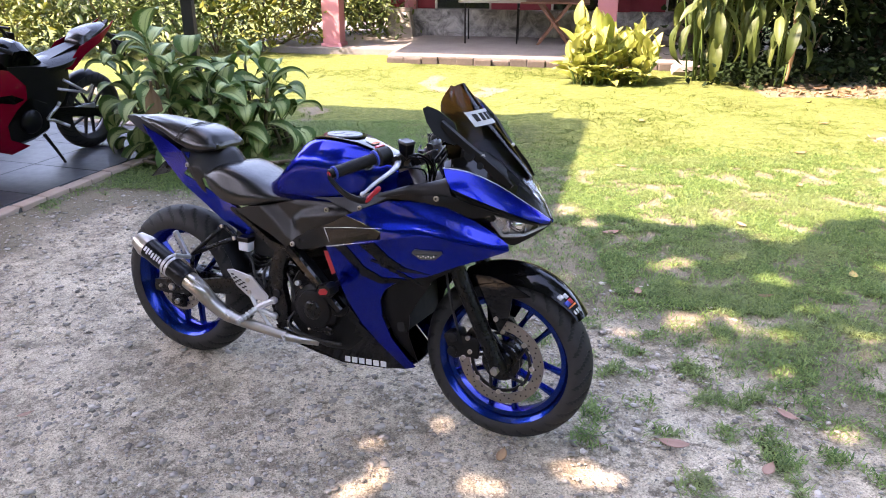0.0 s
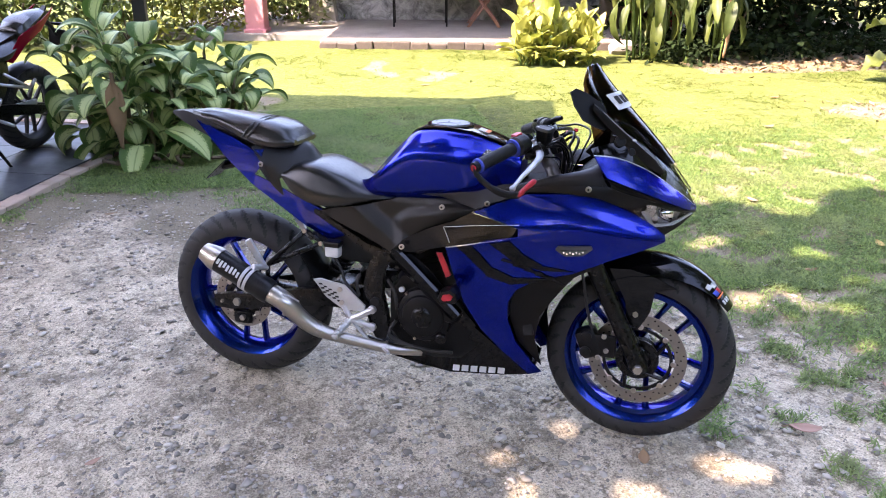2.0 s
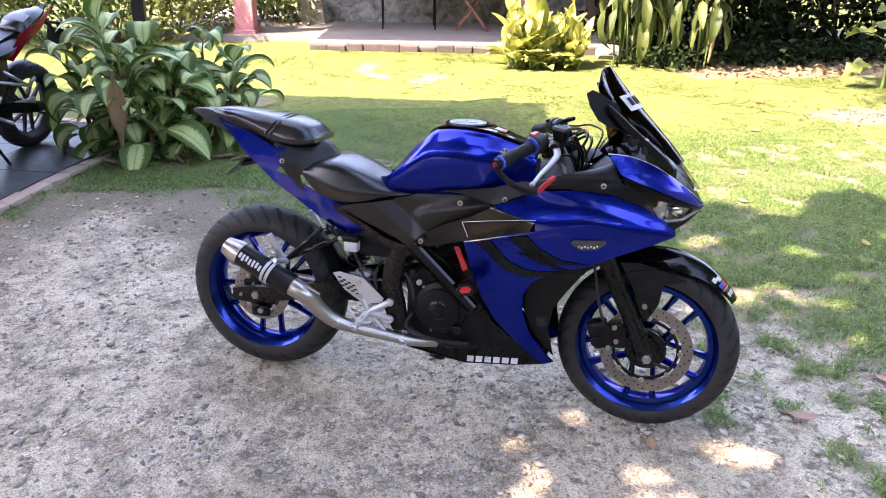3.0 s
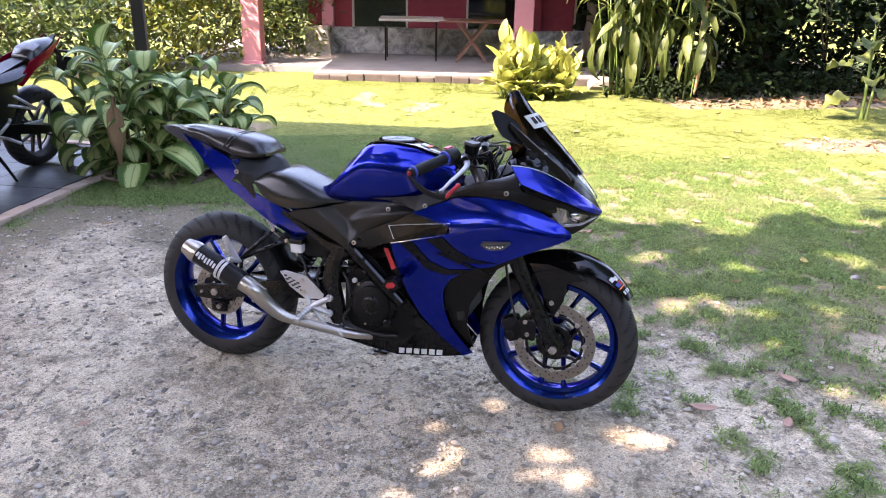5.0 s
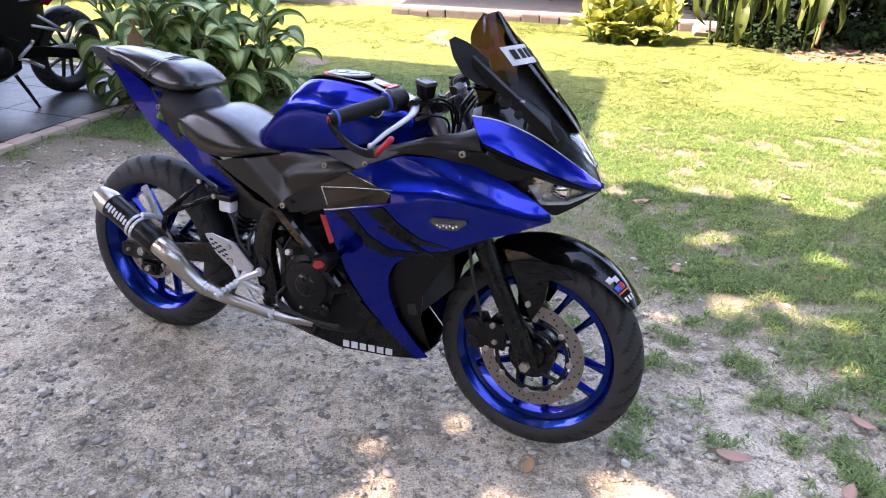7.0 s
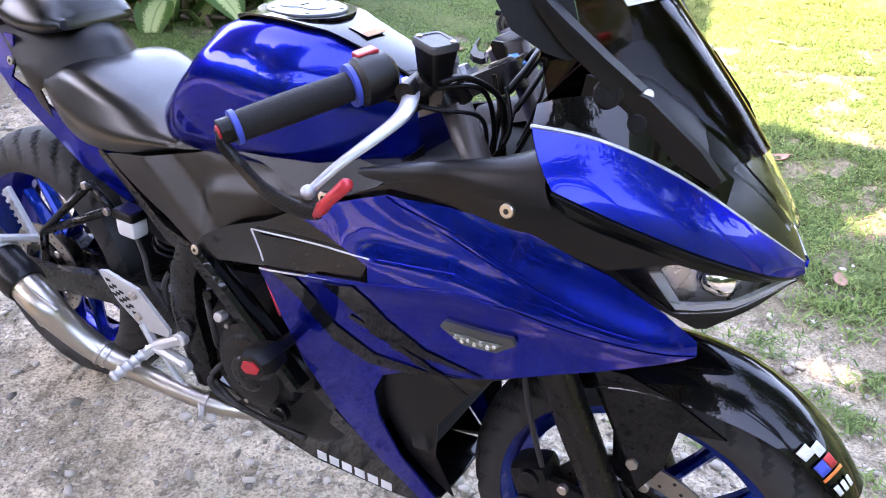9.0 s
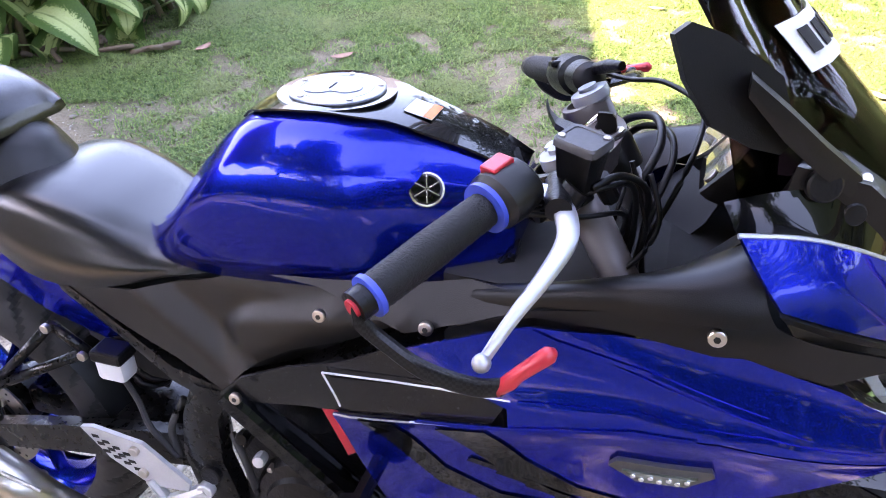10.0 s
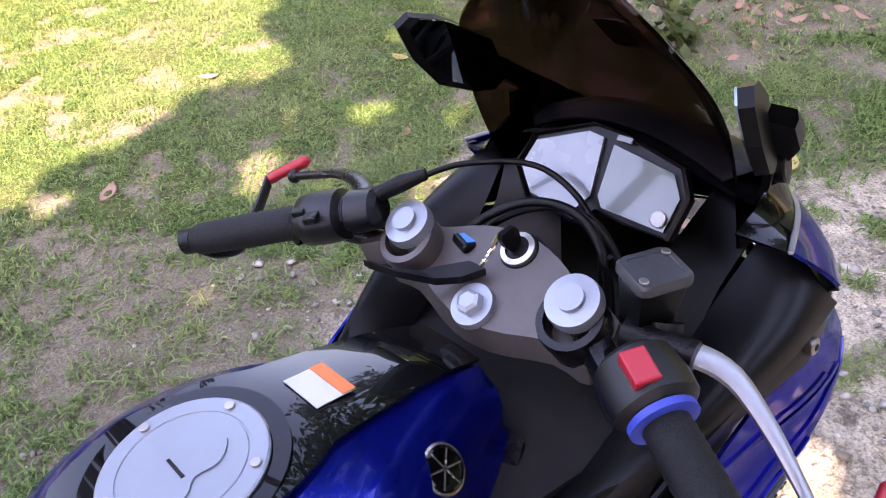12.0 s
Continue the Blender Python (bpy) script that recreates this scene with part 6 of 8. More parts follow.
    tp = [Vector((1.024, s * .341, .846)), Vector((1.034, s * .340, .858)), Vector((1.042, s * .339, .868)), Vector((1.066, s * .338, .893)), Vector((1.070, s * .338, .897))]
    if s > 0:
        gp = [b + d * .014, b + d * .022 + Vector((.004, 0, -.004)), Vector((.928, .352, .888)), Vector((.965, .362, .872)), Vector((1.005, .385, .882)), Vector((1.044, .402, .906))]
        tp = [Vector((1.042, .404, .906)), Vector((1.050, .398, .910)), Vector((1.058, .391, .914)), Vector((1.084, .367, .926)), Vector((1.088, .363, .928))]
    cl = curve_through(gp, 4)
    rings = []
    for k, p in enumerate(cl):
        t = k / (len(cl) - 1)
        w = .011 - .002 * t
        rings.append([Vector(p) + Vector((0, dy * .005, dz * w)) for dy, dz in ((-1, -.6), (-.4, -1), (.4, -1), (1, -.6), (1, .6), (.4, 1), (-.4, 1), (-1, .6))])
    loft(bm, rings)
    g = sharp(part("lever_guard", bm, M_CARBON, bar, "carbon lever guard with red tip"), 40)
    bm = bmesh.new()
    tube(bm, tp, [.005, .0078, .0068, .0078, .004], 14)
    part("tip", bm, M_RED, g, "red tip", smooth=True)
    bm = bmesh.new()
    tube(bm, [b + d * .003, b + d * .018], 0.0150, 18)
    sharp(part("bar_end", bm, M_CAST, g, "dark ribbed bar end"), 40)
    bm = bmesh.new()
    disc(bm, b + d * .019, 0.009, 0.005, d, 16)
    part("end_plug", bm, M_RED, g)
    return bar


barR = bar_side(-1, "right handlebar with brake lever")
barL = bar_side(1, "left handlebar with clutch lever")
# brake master cylinder
RES = pose(1.057, -.155, .995, 4, 6, -24)


def rounded(w, d, c=.3):
    """Corners of a rounded oblong, w by d."""
    return [(w * u, d * v) for u, v in ((1, -1 + c), (1, 1 - c), (1 - c * .3, 1 - c * .3), (1 - c, 1), (-1 + c, 1), (-1 + c * .3, 1 - c * .3), (-1, 1 - c), (-1, -1 + c), (-1 + c * .3, -1 + c * .3), (-1 + c, -1), (1 - c, -1), (1 - c * .3, -1 + c * .3))]


bm = bmesh.new()
loft(bm, [[RES @ Vector((x, y, z)) for x, y in rounded(w, d)] for z, w, d in ((-.040, .012, .010), (-.036, .017, .014), (-.014, .0195, .0165), (.006, .022, .019))])
mc = sharp(part("fluid_reservoir", bm, M_MATT, barR, "black brake fluid reservoir"), 35)
bm = bmesh.new()
loft(bm, [[RES @ Vector((x, y, z)) for x, y in rounded(w, d)] for z, w, d in ((.0055, .0235, .0205), (.012, .0235, .0205), (.0145, .022, .019), (.0145, .018, .015), (.0135, .0175, .0145))])
sharp(part("lid", bm, M_DUSTY, mc, "dusty black lid"), 35)
for cx, cy in ((-.017, -.012), (.017, .012)):
    bm = bmesh.new()
    disc(bm, (cx, cy, .0150), .0038, .002, (0, 0, 1), 8)
    bmesh.ops.transform(bm, matrix=RES, verts=bm.verts)
    part("screw", bm, M_STEEL, mc)
bm = bmesh.new()
tube(bm, [(1.035, -.145, .955), (1.045, -.200, .952)], 0.013, 12)
tube(bm, [(1.056, -.168, .962), (1.048, -.172, .95)], 0.014, 10)
sharp(part("master_cylinder", bm, M_CAST, barR), 40)
# cables
for pts, r in (([(1.040, .190, .965), (1.075, .150, .972), (1.120, .105, .985), (1.165, .040, .975), (1.155, -.030, .93), (1.12, -.05, .84)], .0045),
               ([(1.060, .075, .925), (1.085, .055, .955), (1.115, .010, .975), (1.125, -.040, .965), (1.110, -.075, .92), (1.10, -.08, .82)], .0065),
               ([(1.075, .065, .92), (1.10, .045, .95), (1.13, .005, .962), (1.14, -.045, .95), (1.125, -.085, .90), (1.11, -.09, .80)], .0055),
               ([(1.030, -.175, .94), (1.075, -.150, .955), (1.105, -.115, .945), (1.11, -.09, .88), (1.10, -.08, .80)], .0045),
               ([(1.070, -.165, .962), (1.095, -.135, .965), (1.12, -.095, .93), (1.12, -.08, .86), (1.13, -.06, .78)], .005),
               ([(.995, -.185, .935), (1.06, -.155, .925), (1.10, -.11, .91), (1.09, -.07, .84)], .004),
               ([(.990, .190, .935), (1.05, .150, .93), (1.09, .10, .90), (1.08, .05, .82)], .004),
               ([(1.12, -.09, .95), (1.135, -.10, .90), (1.11, -.11, .85), (1.05, -.09, .80)], .004)):
    bm = bmesh.new()
    tube(bm, curve_through(pts, 7), r * .75, 8)
    part("cable", bm, M_MATT, bike, "black control cable", smooth=True)
bm = bmesh.new()
tube(bm, [(1.10, -.085, .96), (1.125, -.09, .885)], 0.003, 6)
tube(bm, [(1.075, -.14, .962), (1.085, -.125, .935)], 0.010, 8)
part("cable_tie", bm, M_MATT, bike)
# gauge cluster
G = pose(1.195, 0, .962, 0, -52, 0) @ pose(0, 0, 0, 0, 0, 0)   # local z faces the rider, x up the face
GO = [(.024, .088), (.052, .020), (.050, -.012), (.034, -.088), (.008, -.104), (-.034, -.098), (-.034, -.050), (-.030, -.016), (-.050, .006), (-.042, .070), (-.014, .098)]
bm = bmesh.new()
go = [np.array(p) for p in GO]
loft(bm, [[G @ Vector((p[0] * k, p[1] * k, z)) for p in go] for z, k in ((-.045, .82), (-.004, 1.0), (.006, 1.0), (.008, .965), (.002, .94))])
gauge = sharp(part("instrument_panel", bm, M_MATT, bike, "instrument panel with dial and grey display"), 35)
for name, pts, mat, lab in (("dial", [(-.042, .012), (-.036, .066), (-.012, .088), (.018, .080), (.042, .022), (.040, .004), (-.018, -.004)], M_DIAL, "pale analogue dial"),
                            ("display", [(-.026, -.020), (-.028, -.090), (.006, -.094), (.026, -.080), (.036, -.010), (-.016, -.012)], M_LCD, "grey digital display")):
    bm = bmesh.new()
    pp = [np.array(p) for p in pts]
    loft(bm, [[G @ Vector((p[0], p[1], z)) for p in pp] for z in (.001, .006)])
    part(name, bm, mat, gauge, lab)
bm = bmesh.new()
box(bm, (.040, -.030, .005), (.047, -.012, .0095), 0.001, G)
part("warning_lamp", bm, M_LCD, gauge)
bm = bmesh.new()
disc(bm, G @ Vector((-.018, -.082, .008)), .008, .003, G.to_3x3() @ Vector((0, 0, 1)), 16)
part("emblem", bm, M_DISC, gauge)
# shroud round the gauge and dark inner panels to the sides
for s in (-1, 1):
    top_ = curve_through([(1.190, .150, .955), (1.235, .152, .975), (1.29, .135, .978), (1.345, .108, .945), (1.40, .075, .895)], 4)
    low_ = curve_through([(1.203, .190, .943), (1.271, .164, .935), (1.311, .145, .920), (1.351, .120, .899), (1.40, .088, .866)], 4)
    bm = bmesh.new()
    sheet(bm, [[Vector((a[0] + (b[0] - a[0]) * t, s * (a[1] + (b[1] - a[1]) * t), a[2] + (b[2] - a[2]) * t)) for a, b in zip(top_, low_)] for t in (0, .5, 1)], 0.003)
    bmesh.ops.recalc_face_normals(bm, faces=bm.faces)
    sharp(part("nose_side", bm, M_GLOSS, bike, "gloss black panel beside the screen"), 40)
bm = bmesh.new()
sheet(bm, [[Vector((x, w * q, z - .03 * q * q)) for q in np.linspace(-1, 1, 9)] for x, w, z in ((1.236, .112, 1.002), (1.255, .130, 1.008), (1.29, .140, .998), (1.34, .115, .962), (1.39, .09, .91))], 0.003)
sharp(part("gauge_shroud", bm, M_MATT, bike, "matt black shroud over the gauge"), 40)
for s in (-1, 1):
    bm = bmesh.new()
    outer = [(.95, .170, .800), (1.03, .196, .834), (1.10, .212, .852), (1.178, .224, .866), (1.25, .224, .872)]
    crest = [(.955, .160, .828), (1.035, .182, .858), (1.105, .196, .884), (1.18, .204, .902), (1.232, .204, .912)]
    inner = [(.96, .120, .800), (1.04, .130, .825), (1.12, .140, .855), (1.19, .148, .900), (1.25, .160, .945)]
    lines = [curve_through(r, 4) for r in (outer, crest, inner)]
    rows = [[(1 - t) ** 2 * a + 2 * t * (1 - t) * (2 * m_ - .5 * a - .5 * b) + t * t * b for a, m_, b in zip(*lines)] for t in np.linspace(0, 1, 9)]
    sheet(bm, [[Vector((p[0], s * p[1], p[2])) for p in r] for r in rows], 0.003)
    bmesh.ops.recalc_face_normals(bm, faces=bm.faces)
    sharp(part("inner_cowl", bm, M_MATT, bike), 40)
for c, s in (((.354, .0985, .668), 1), ((.756, .150, .742), 1), ((1.200, .2265, .858), 1), ((.122, .1215, .815), 1), ((.64, .187, .612), 1), ((.905, .182, .776), 1)):
    for k in (-1, 1):
        bm = bmesh.new()
        disc(bm, (c[0], k * c[1], c[2]), 0.0085, 0.007, (0, k, 0.1), 14)
        bolt = sharp(part("bolt", bm, M_STEEL, bike, "round steel fairing bolt"), 30)
        bm = bmesh.new()
        disc(bm, (c[0], k * (c[1] + .0035), c[2]), 0.0035, 0.002, (0, k, 0.1), 6, True)
        part("socket", bm, M_DARK, bolt)
# dark panels that close the cockpit beside the instruments
for s in (-1, 1):
    bm = bmesh.new()
    sheet(bm, [[Vector(p) for p in r] for r in (((.96, s * .12, .80), (1.04, s * .13, .81), (1.12, s * .14, .83), (1.19, s * .14, .89), (1.23, s * .15, .935), (1.27, s * .165, .935)),
                                               ((1.10, s * .03, .78), (1.15, s * .04, .79), (1.19, s * .05, .83), (1.22, s * .07, .89), (1.255, s * .09, .94), (1.29, s * .10, .965)))], 0.003)
    sharp(part("dash_panel", bm, M_MATT, bike, "matt black panel beside the instruments"), 40)
# side stand on the far side
bm = bmesh.new()
tube(bm, [(.56, .11, .26), (.60, .205, .035)], [.012, .010], 10)
box(bm, (.575, .19, .018), (.64, .235, .03), 0.004)
sharp(part("side_stand", bm, M_FRAME, bike, "black side stand"), 40)

# ---- the red motorcycle on the carport floor ----
red = empty("motorcycle", pose(-2.91, 6.13, 0.028, -7, 0, 248))
tagged(red, "red and black sports motorcycle on its side stand on tiles", "motorcycle")
M_REDPAINT = paint("red_paint", (0.17, 0.002, 0.013), 0.1, 0.25)
M_REDPAINT.node_tree.nodes["Principled BSDF"].inputs["Coat Weight"].default_value = 0.35
M_SPOKE = plain("black_wheel", (0.012, 0.012, 0.013), 0.4, vary=0.2)


def copy_wheel(src, m, mats):
    w = src.copy()
    w.data = src.data.copy()
    w.data.materials[0] = mats
    scene.collection.objects.link(w)
    w.parent = red
    w.matrix_basis = m
    for o in src.children:
        if o.name.startswith(("tyre", "spoke", "hub")):
            c = o.copy()
            c.parent = w
            scene.collection.objects.link(c)
            if o.name.startswith("spoke"):
                c.data = o.data.copy()
                c.data.materials[0] = mats
    tagged(w, "black alloy wheel")


copy_wheel(rear_wheel, pose(0, 0, Rr), M_SPOKE)
copy_wheel(front_wheel, pose(1.38, 0, Rf), M_SPOKE)


def red_panel(name, pts, w, mat, label="", thick=.005, sides=(-1, 1), step=.04):
    for s in sides:
        sharp(part(name, flat_panel(pts, w, 0, thick, step, s), mat, red, label), 30)


red_panel("side_fairing", [(.74, .66), (.86, .78), (1.02, .82), (1.25, .80), (1.42, .72), (1.30, .60), (1.20, .45), (1.05, .25), (.84, .16), (.68, .19), (.86, .28), (.90, .40), (.82, .50), (.73, .56)],
          lambda x, z: float(np.interp(z, [.15, .4, .65, .85], [.12, .19, .22, .20])) * float(np.interp(x, [.5, .8, 1.2, 1.45], [.85, 1, 1, .6])), M_REDPAINT, "glossy red side fairing")
red_panel("fairing_stripe", [(.76, .565), (.86, .615), (1.05, .625), (1.15, .62), (1.0, .585), (.84, .545)], lambda x, z: float(np.interp(z, [.15, .4, .65, .85], [.12, .19, .22, .20])) + .002, M_GLOSS, thick=.003)
rings = []
for x, zt, ws, zs, wm, zm, wb, zb in curve_through(TANK, 3):
    hp = [(0, zt - .02), (ws, zs - .02), (wm, zm), (wb, zb), (wb - .03, zb - .01)]
    rings.append([Vector((x, y, z)) for y, z in hp] + [Vector((x, -y, z)) for y, z in hp[:0:-1]])
bm = bmesh.new()
loft(bm, rings)
sharp(part("fuel_tank", bm, M_GLOSS, red, "black and red fuel tank"), 40)
for name, table, mat in (("rider_seat", [(.13, .825, .07, .79, .11, .765), (.28, .80, .10, .75, .14, .71), (.44, .775, .09, .73, .13, .70), (.56, .765, .05, .74, .09, .72)], M_VINYL),
                         ("passenger_seat", [(-.19, .985, .03, .970, .05, .955), (-.10, .975, .06, .945, .085, .925), (-.01, .955, .075, .905, .095, .88), (.06, .925, .08, .86, .10, .845), (.11, .885, .06, .855, .08, .84)], M_VINYL)):
    rings = []
    for x, zt, wt, ze, we, zb in curve_through(table, 4):
        hp = [(0, zt), (wt, zt - .01), (we, ze), (we - .01, zb)]
        rings.append([Vector((x, y, z)) for y, z in hp] + [Vector((x, -y, z)) for y, z in hp[:0:-1]])
    bm = bmesh.new()
    loft(bm, rings)
    sharp(part(name, bm, mat, red, "black vinyl seat"), 50)
red_panel("tail_panel", [(-.25, 1.0), (-.19, .965), (-.03, .905), (.15, .85), (.20, .80), (.30, .70), (.24, .68), (.10, .78), (-.08, .86), (-.22, .96)], lambda x, z: float(np.interp(x, [-.36, -.1, .2], [.050, .102, .125])), M_REDPAINT, "glossy red tail panel", step=.03)
bm = bmesh.new()
loft(bm, [[Vector((x, y, z)) for y, z in ((-w, z0), (-w * .8, z1), (w * .8, z1), (w, z0))] for x, w, z0, z1 in ((-.255, .018, .985, .997), (-.19, .034, .92, .95), (-.03, .055, .81, .885), (.2, .075, .70, .83), (.45, .09, .58, .76), (.75, .10, .55, .76))])
sharp(part("tail_body", bm, M_MATT, red, "black tail and under-seat body"), 40)
bm = bmesh.new()
tube(bm, [(-.18, 0, .93), (-.29, 0, .86), (-.35, 0, .78)], [.03, .02, .012], 8)
box(bm, (-.37, -.07, .70), (-.36, .07, .82), .002)
sharp(part("tail_bracket", bm, M_MATT, red), 40)
for s in (-1, 1):
    bm = bmesh.new()
    tube(bm, [(-.275, s * .03, .875), (-.28, s * .13, .880)], [.010, .014], 8)
    part("indicator", bm, M_MATT, red, "small black indicator stalk")
    bm = bmesh.new()
    loft(bm, [[Vector((x, s * (y + dy), z + dz)) for dy, dz in ((-.013, -h), (.013, -h), (.015, 0), (.013, h), (-.013, h))] for x, y, z, h in ((-.08, .10, .30, .024), (.06, .10, .32, .034), (.25, .10, .36, .038), (.50, .09, .39, .04))])
    sharp(part("swingarm", bm, M_FRAME, red, "black swingarm"), 40)
    bm = bmesh.new()
    for a, b in (((.32, s * .11, .62), (.14, s * .15, .50)), ((.38, s * .11, .56), (.14, s * .15, .50)), ((.14, s * .15, .50), (.10, s * .17, .56))):
        tube(bm, [a, b], .011, 8)
    part("peg_bracket", bm, M_ALU, red, "silver passenger footrest bracket", smooth=True)
    bm = bmesh.new()
    for a, b in (((.42, s * .14, .44), (.52, s * .13, .36)), ((.44, s * .15, .33), (.52, s * .13, .36)), ((.44, s * .15, .33), (.42, s * .24, .31)), ((.42, s * .14, .44), (.40, s * .14, .47))):
        tube(bm, [a, b], .012, 8)
    part("footrest_hanger", bm, M_ALU, red, "silver footrest hanger", smooth=True)
bm = bmesh.new()
loft(bm, [[Vector((x, y, z)) for y, z in ((-w, z0), (-w, z1 - .02), (-w * .7, z1), (w * .7, z1), (w, z1 - .02), (w, z0))] for x, w, z0, z1 in ((.22, .06, .56, .72), (.32, .10, .46, .74), (.45, .12, .38, .76), (.62, .13, .34, .78), (.80, .13, .40, .80))])
sharp(part("frame", bm, M_CAST, red, "black frame and airbox"), 35)
bm = bmesh.new()
hug = []
for a in np.linspace(radians(20), radians(95), 9):
    hug.append([Vector(((Rr + .020 - .03 * q * q) * math.cos(a), .074 * q, Rr + (Rr + .020 - .03 * q * q) * math.sin(a))) for q in np.linspace(-1, 1, 7)])
sheet(bm, hug, 0.003)
bmesh.ops.recalc_face_normals(bm, faces=bm.faces)
sharp(part("rear_hugger", bm, M_MATT, red, "matt black rear tyre hugger"), 40)
bm = bmesh.new()
box(bm, (.0, .06, .335), (.42, .085, .385), .012)
part("chain_guard", bm, M_ALU, red, "grey chain guard")
bm = bmesh.new()
loft(bm, [[Vector((x, y, z)) for y, z in ((-.13, z0 + .03), (-.1, z0), (.1, z0), (.13, z0 + .03), (.13, z1 - .03), (.1, z1), (-.1, z1), (-.13, z1 - .03))] for x, z0, z1 in ((.5, .26, .50), (.62, .22, .56), (.8, .20, .62), (.95, .26, .66))])
sharp(part("engine", bm, M_CAST, red, "black engine"), 40)
bm = bmesh.new()
lathe(bm, [(0, .05), (.05, .048), (.08, .035), (.09, .02), (.09, -.01)], 28, pose(.66, .12, .37))
sharp(part("engine_cover", bm, M_CAST, red), 35)
bm = bmesh.new()
tube(bm, [(.55, .12, .25), (.50, .16, .14), (.46, .225, .012)], [.014, .012, .010], 8)
box(bm, (.42, .20, -.002), (.50, .25, .010), .003)
sharp(part("side_stand", bm, M_FRAME, red, "black side stand folded out"), 40)
rings = [[Vector((x, y, z)) for y, z in ((-w, z0), (-w * .9, z1), (0, z1 + .02), (w * .9, z1), (w, z0))] for x, w, z0, z1 in ((.98, .17, .74, .86), (1.15, .18, .72, .96), (1.35, .13, .72, .88), (1.5, .02, .74, .78))]
bm = bmesh.new()
loft(bm, rings)
sharp(part("nose", bm, M_REDPAINT, red, "glossy red nose fairing"), 40)
for s in (-1, 1):
    bm = bmesh.new()
    tube(bm, [(1.04, s * .1, .94), (1.38, s * .1, .29)], .026, 12)
    part("fork_leg", bm, M_FRAME, red, smooth=True)
    bm = bmesh.new()
    tube(bm, [(1.03, s * .1, .95), (.98, s * .22, .96), (.92, s * .34, .93)], .016, 10)
    part("handlebar", bm, M_GRIP, red, smooth=True)

far = copy_thing(red, pose(-4.15, 6.75, 0.028, -7, 0, 246))
tagged(far, "sports motorcycle parked further back on the carport tiles", "motorcycle")

# ---- plants ----
def leaf_material(name, dark, light, thin=0.35, rough=0.4, grain=30):
    m, nt, b = nodes_of(name)
    geo = nt.nodes.new("ShaderNodeNewGeometry")
    info = nt.nodes.new("ShaderNodeObjectInfo")
    add = nt.nodes.new("ShaderNodeMath")
    add.operation = 'ADD'
    nt.links.new(geo.outputs["Random Per Island"], add.inputs[0])
    nt.links.new(info.outputs["Random"], add.inputs[1])
    fr = nt.nodes.new("ShaderNodeMath")
    fr.operation = 'FRACT'
    nt.links.new(add.outputs[0], fr.inputs[0])
    col = mix_rgb(nt, fr.outputs[0], dark, light)
    n = noise_of(nt, grain, 3)
    col = mix_rgb(nt, ramp(nt, n, [(0.45, 0.0), (0.8, 0.4)]), col, tuple(0.5 * c for c in dark))
    nt.links.new(col, b.inputs["Base Color"])
    b.inputs["Roughness"].default_value = rough
    tr = nt.nodes.new("ShaderNodeBsdfTranslucent")
    nt.links.new(col, tr.inputs["Color"])
    mx = nt.nodes.new("ShaderNodeMixShader")
    mx.inputs[0].default_value = thin
    nt.links.new(b.outputs[0], mx.inputs[1])
    nt.links.new(tr.outputs[0], mx.inputs[2])
    nt.links.new(mx.outputs[0], nt.nodes["Material Output"].inputs[0])
    return m


def leaf_cloud(name, centres, spread, count, size, mat, label, category, aspect=0.42, seed=1, face=None, parent=None, droop=0.3):
    """Many small folded leaves round the centres (x, y, z)."""
    r = np.random.default_rng(seed)
    c = np.asarray(centres, float)[r.integers(0, len(centres), count)]
    p = c + r.normal(0, 1, (count, 3)) * np.asarray(spread)
    L = r.uniform(*size, count)
    a = r.uniform(0, 2 * np.pi, count)
    e = r.uniform(-0.9, 0.5, count) - droop
    d = np.stack([np.cos(a) * np.cos(e), np.sin(a) * np.cos(e), np.sin(e)], 1)
    roll = r.normal(0, 0.6, count)
    side = np.stack([-np.sin(a), np.cos(a), np.zeros(count)], 1)
    nrm = np.cross(side, d)
    side = side * np.cos(roll)[:, None] + nrm * np.sin(roll)[:, None]
    nrm = np.cross(side, d)
    L, w = L[:, None], (L * aspect / 2)[:, None]
    base, tip = p, p + d * L + nrm * L * -0.12
    mid = p + d * L * 0.48 + nrm * L * 0.03
    v = np.stack([base, p + d * L * 0.32 + side * w * .9 + nrm * w * .35, p + d * L * .68 + side * w * .75 + nrm * w * .25, tip, p + d * L * .68 - side * w * .75 + nrm * w * .25, p + d * L * .32 - side * w * .9 + nrm * w * .35, mid], 1).reshape(-1, 3)
    i = np.arange(count)[:, None] * 7
    tris = np.concatenate([i + np.array([[0, 1, 6]]), i + np.array([[1, 2, 6]]), i + np.array([[2, 3, 6]]), i + np.array([[3, 4, 6]]), i + np.array([[4, 5, 6]]), i + np.array([[5, 0, 6]])])
    me = mesh_from(name, v, None, tris)
    me.materials.append(mat)
    ob = new(name, me)
    ob.parent = parent
    if label:
        tagged(ob, label, category)
    return ob


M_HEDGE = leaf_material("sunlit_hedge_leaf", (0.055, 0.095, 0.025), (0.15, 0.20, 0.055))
M_CROTON = leaf_material("yellow_croton_leaf", (0.13, 0.17, 0.027), (0.30, 0.29, 0.065))
# near-black greens: the thicket's shade is put into the leaf colour
M_DARKLEAF = leaf_material("shade_darkened_leaf", (0.004, 0.010, 0.003), (0.018, 0.036, 0.010), 0.15, 0.8)
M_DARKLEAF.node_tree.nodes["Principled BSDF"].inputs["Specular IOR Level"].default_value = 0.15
M_CANOPY = leaf_material("canopy_leaf", (0.03, 0.07, 0.012), (0.10, 0.17, 0.03), 0.3)
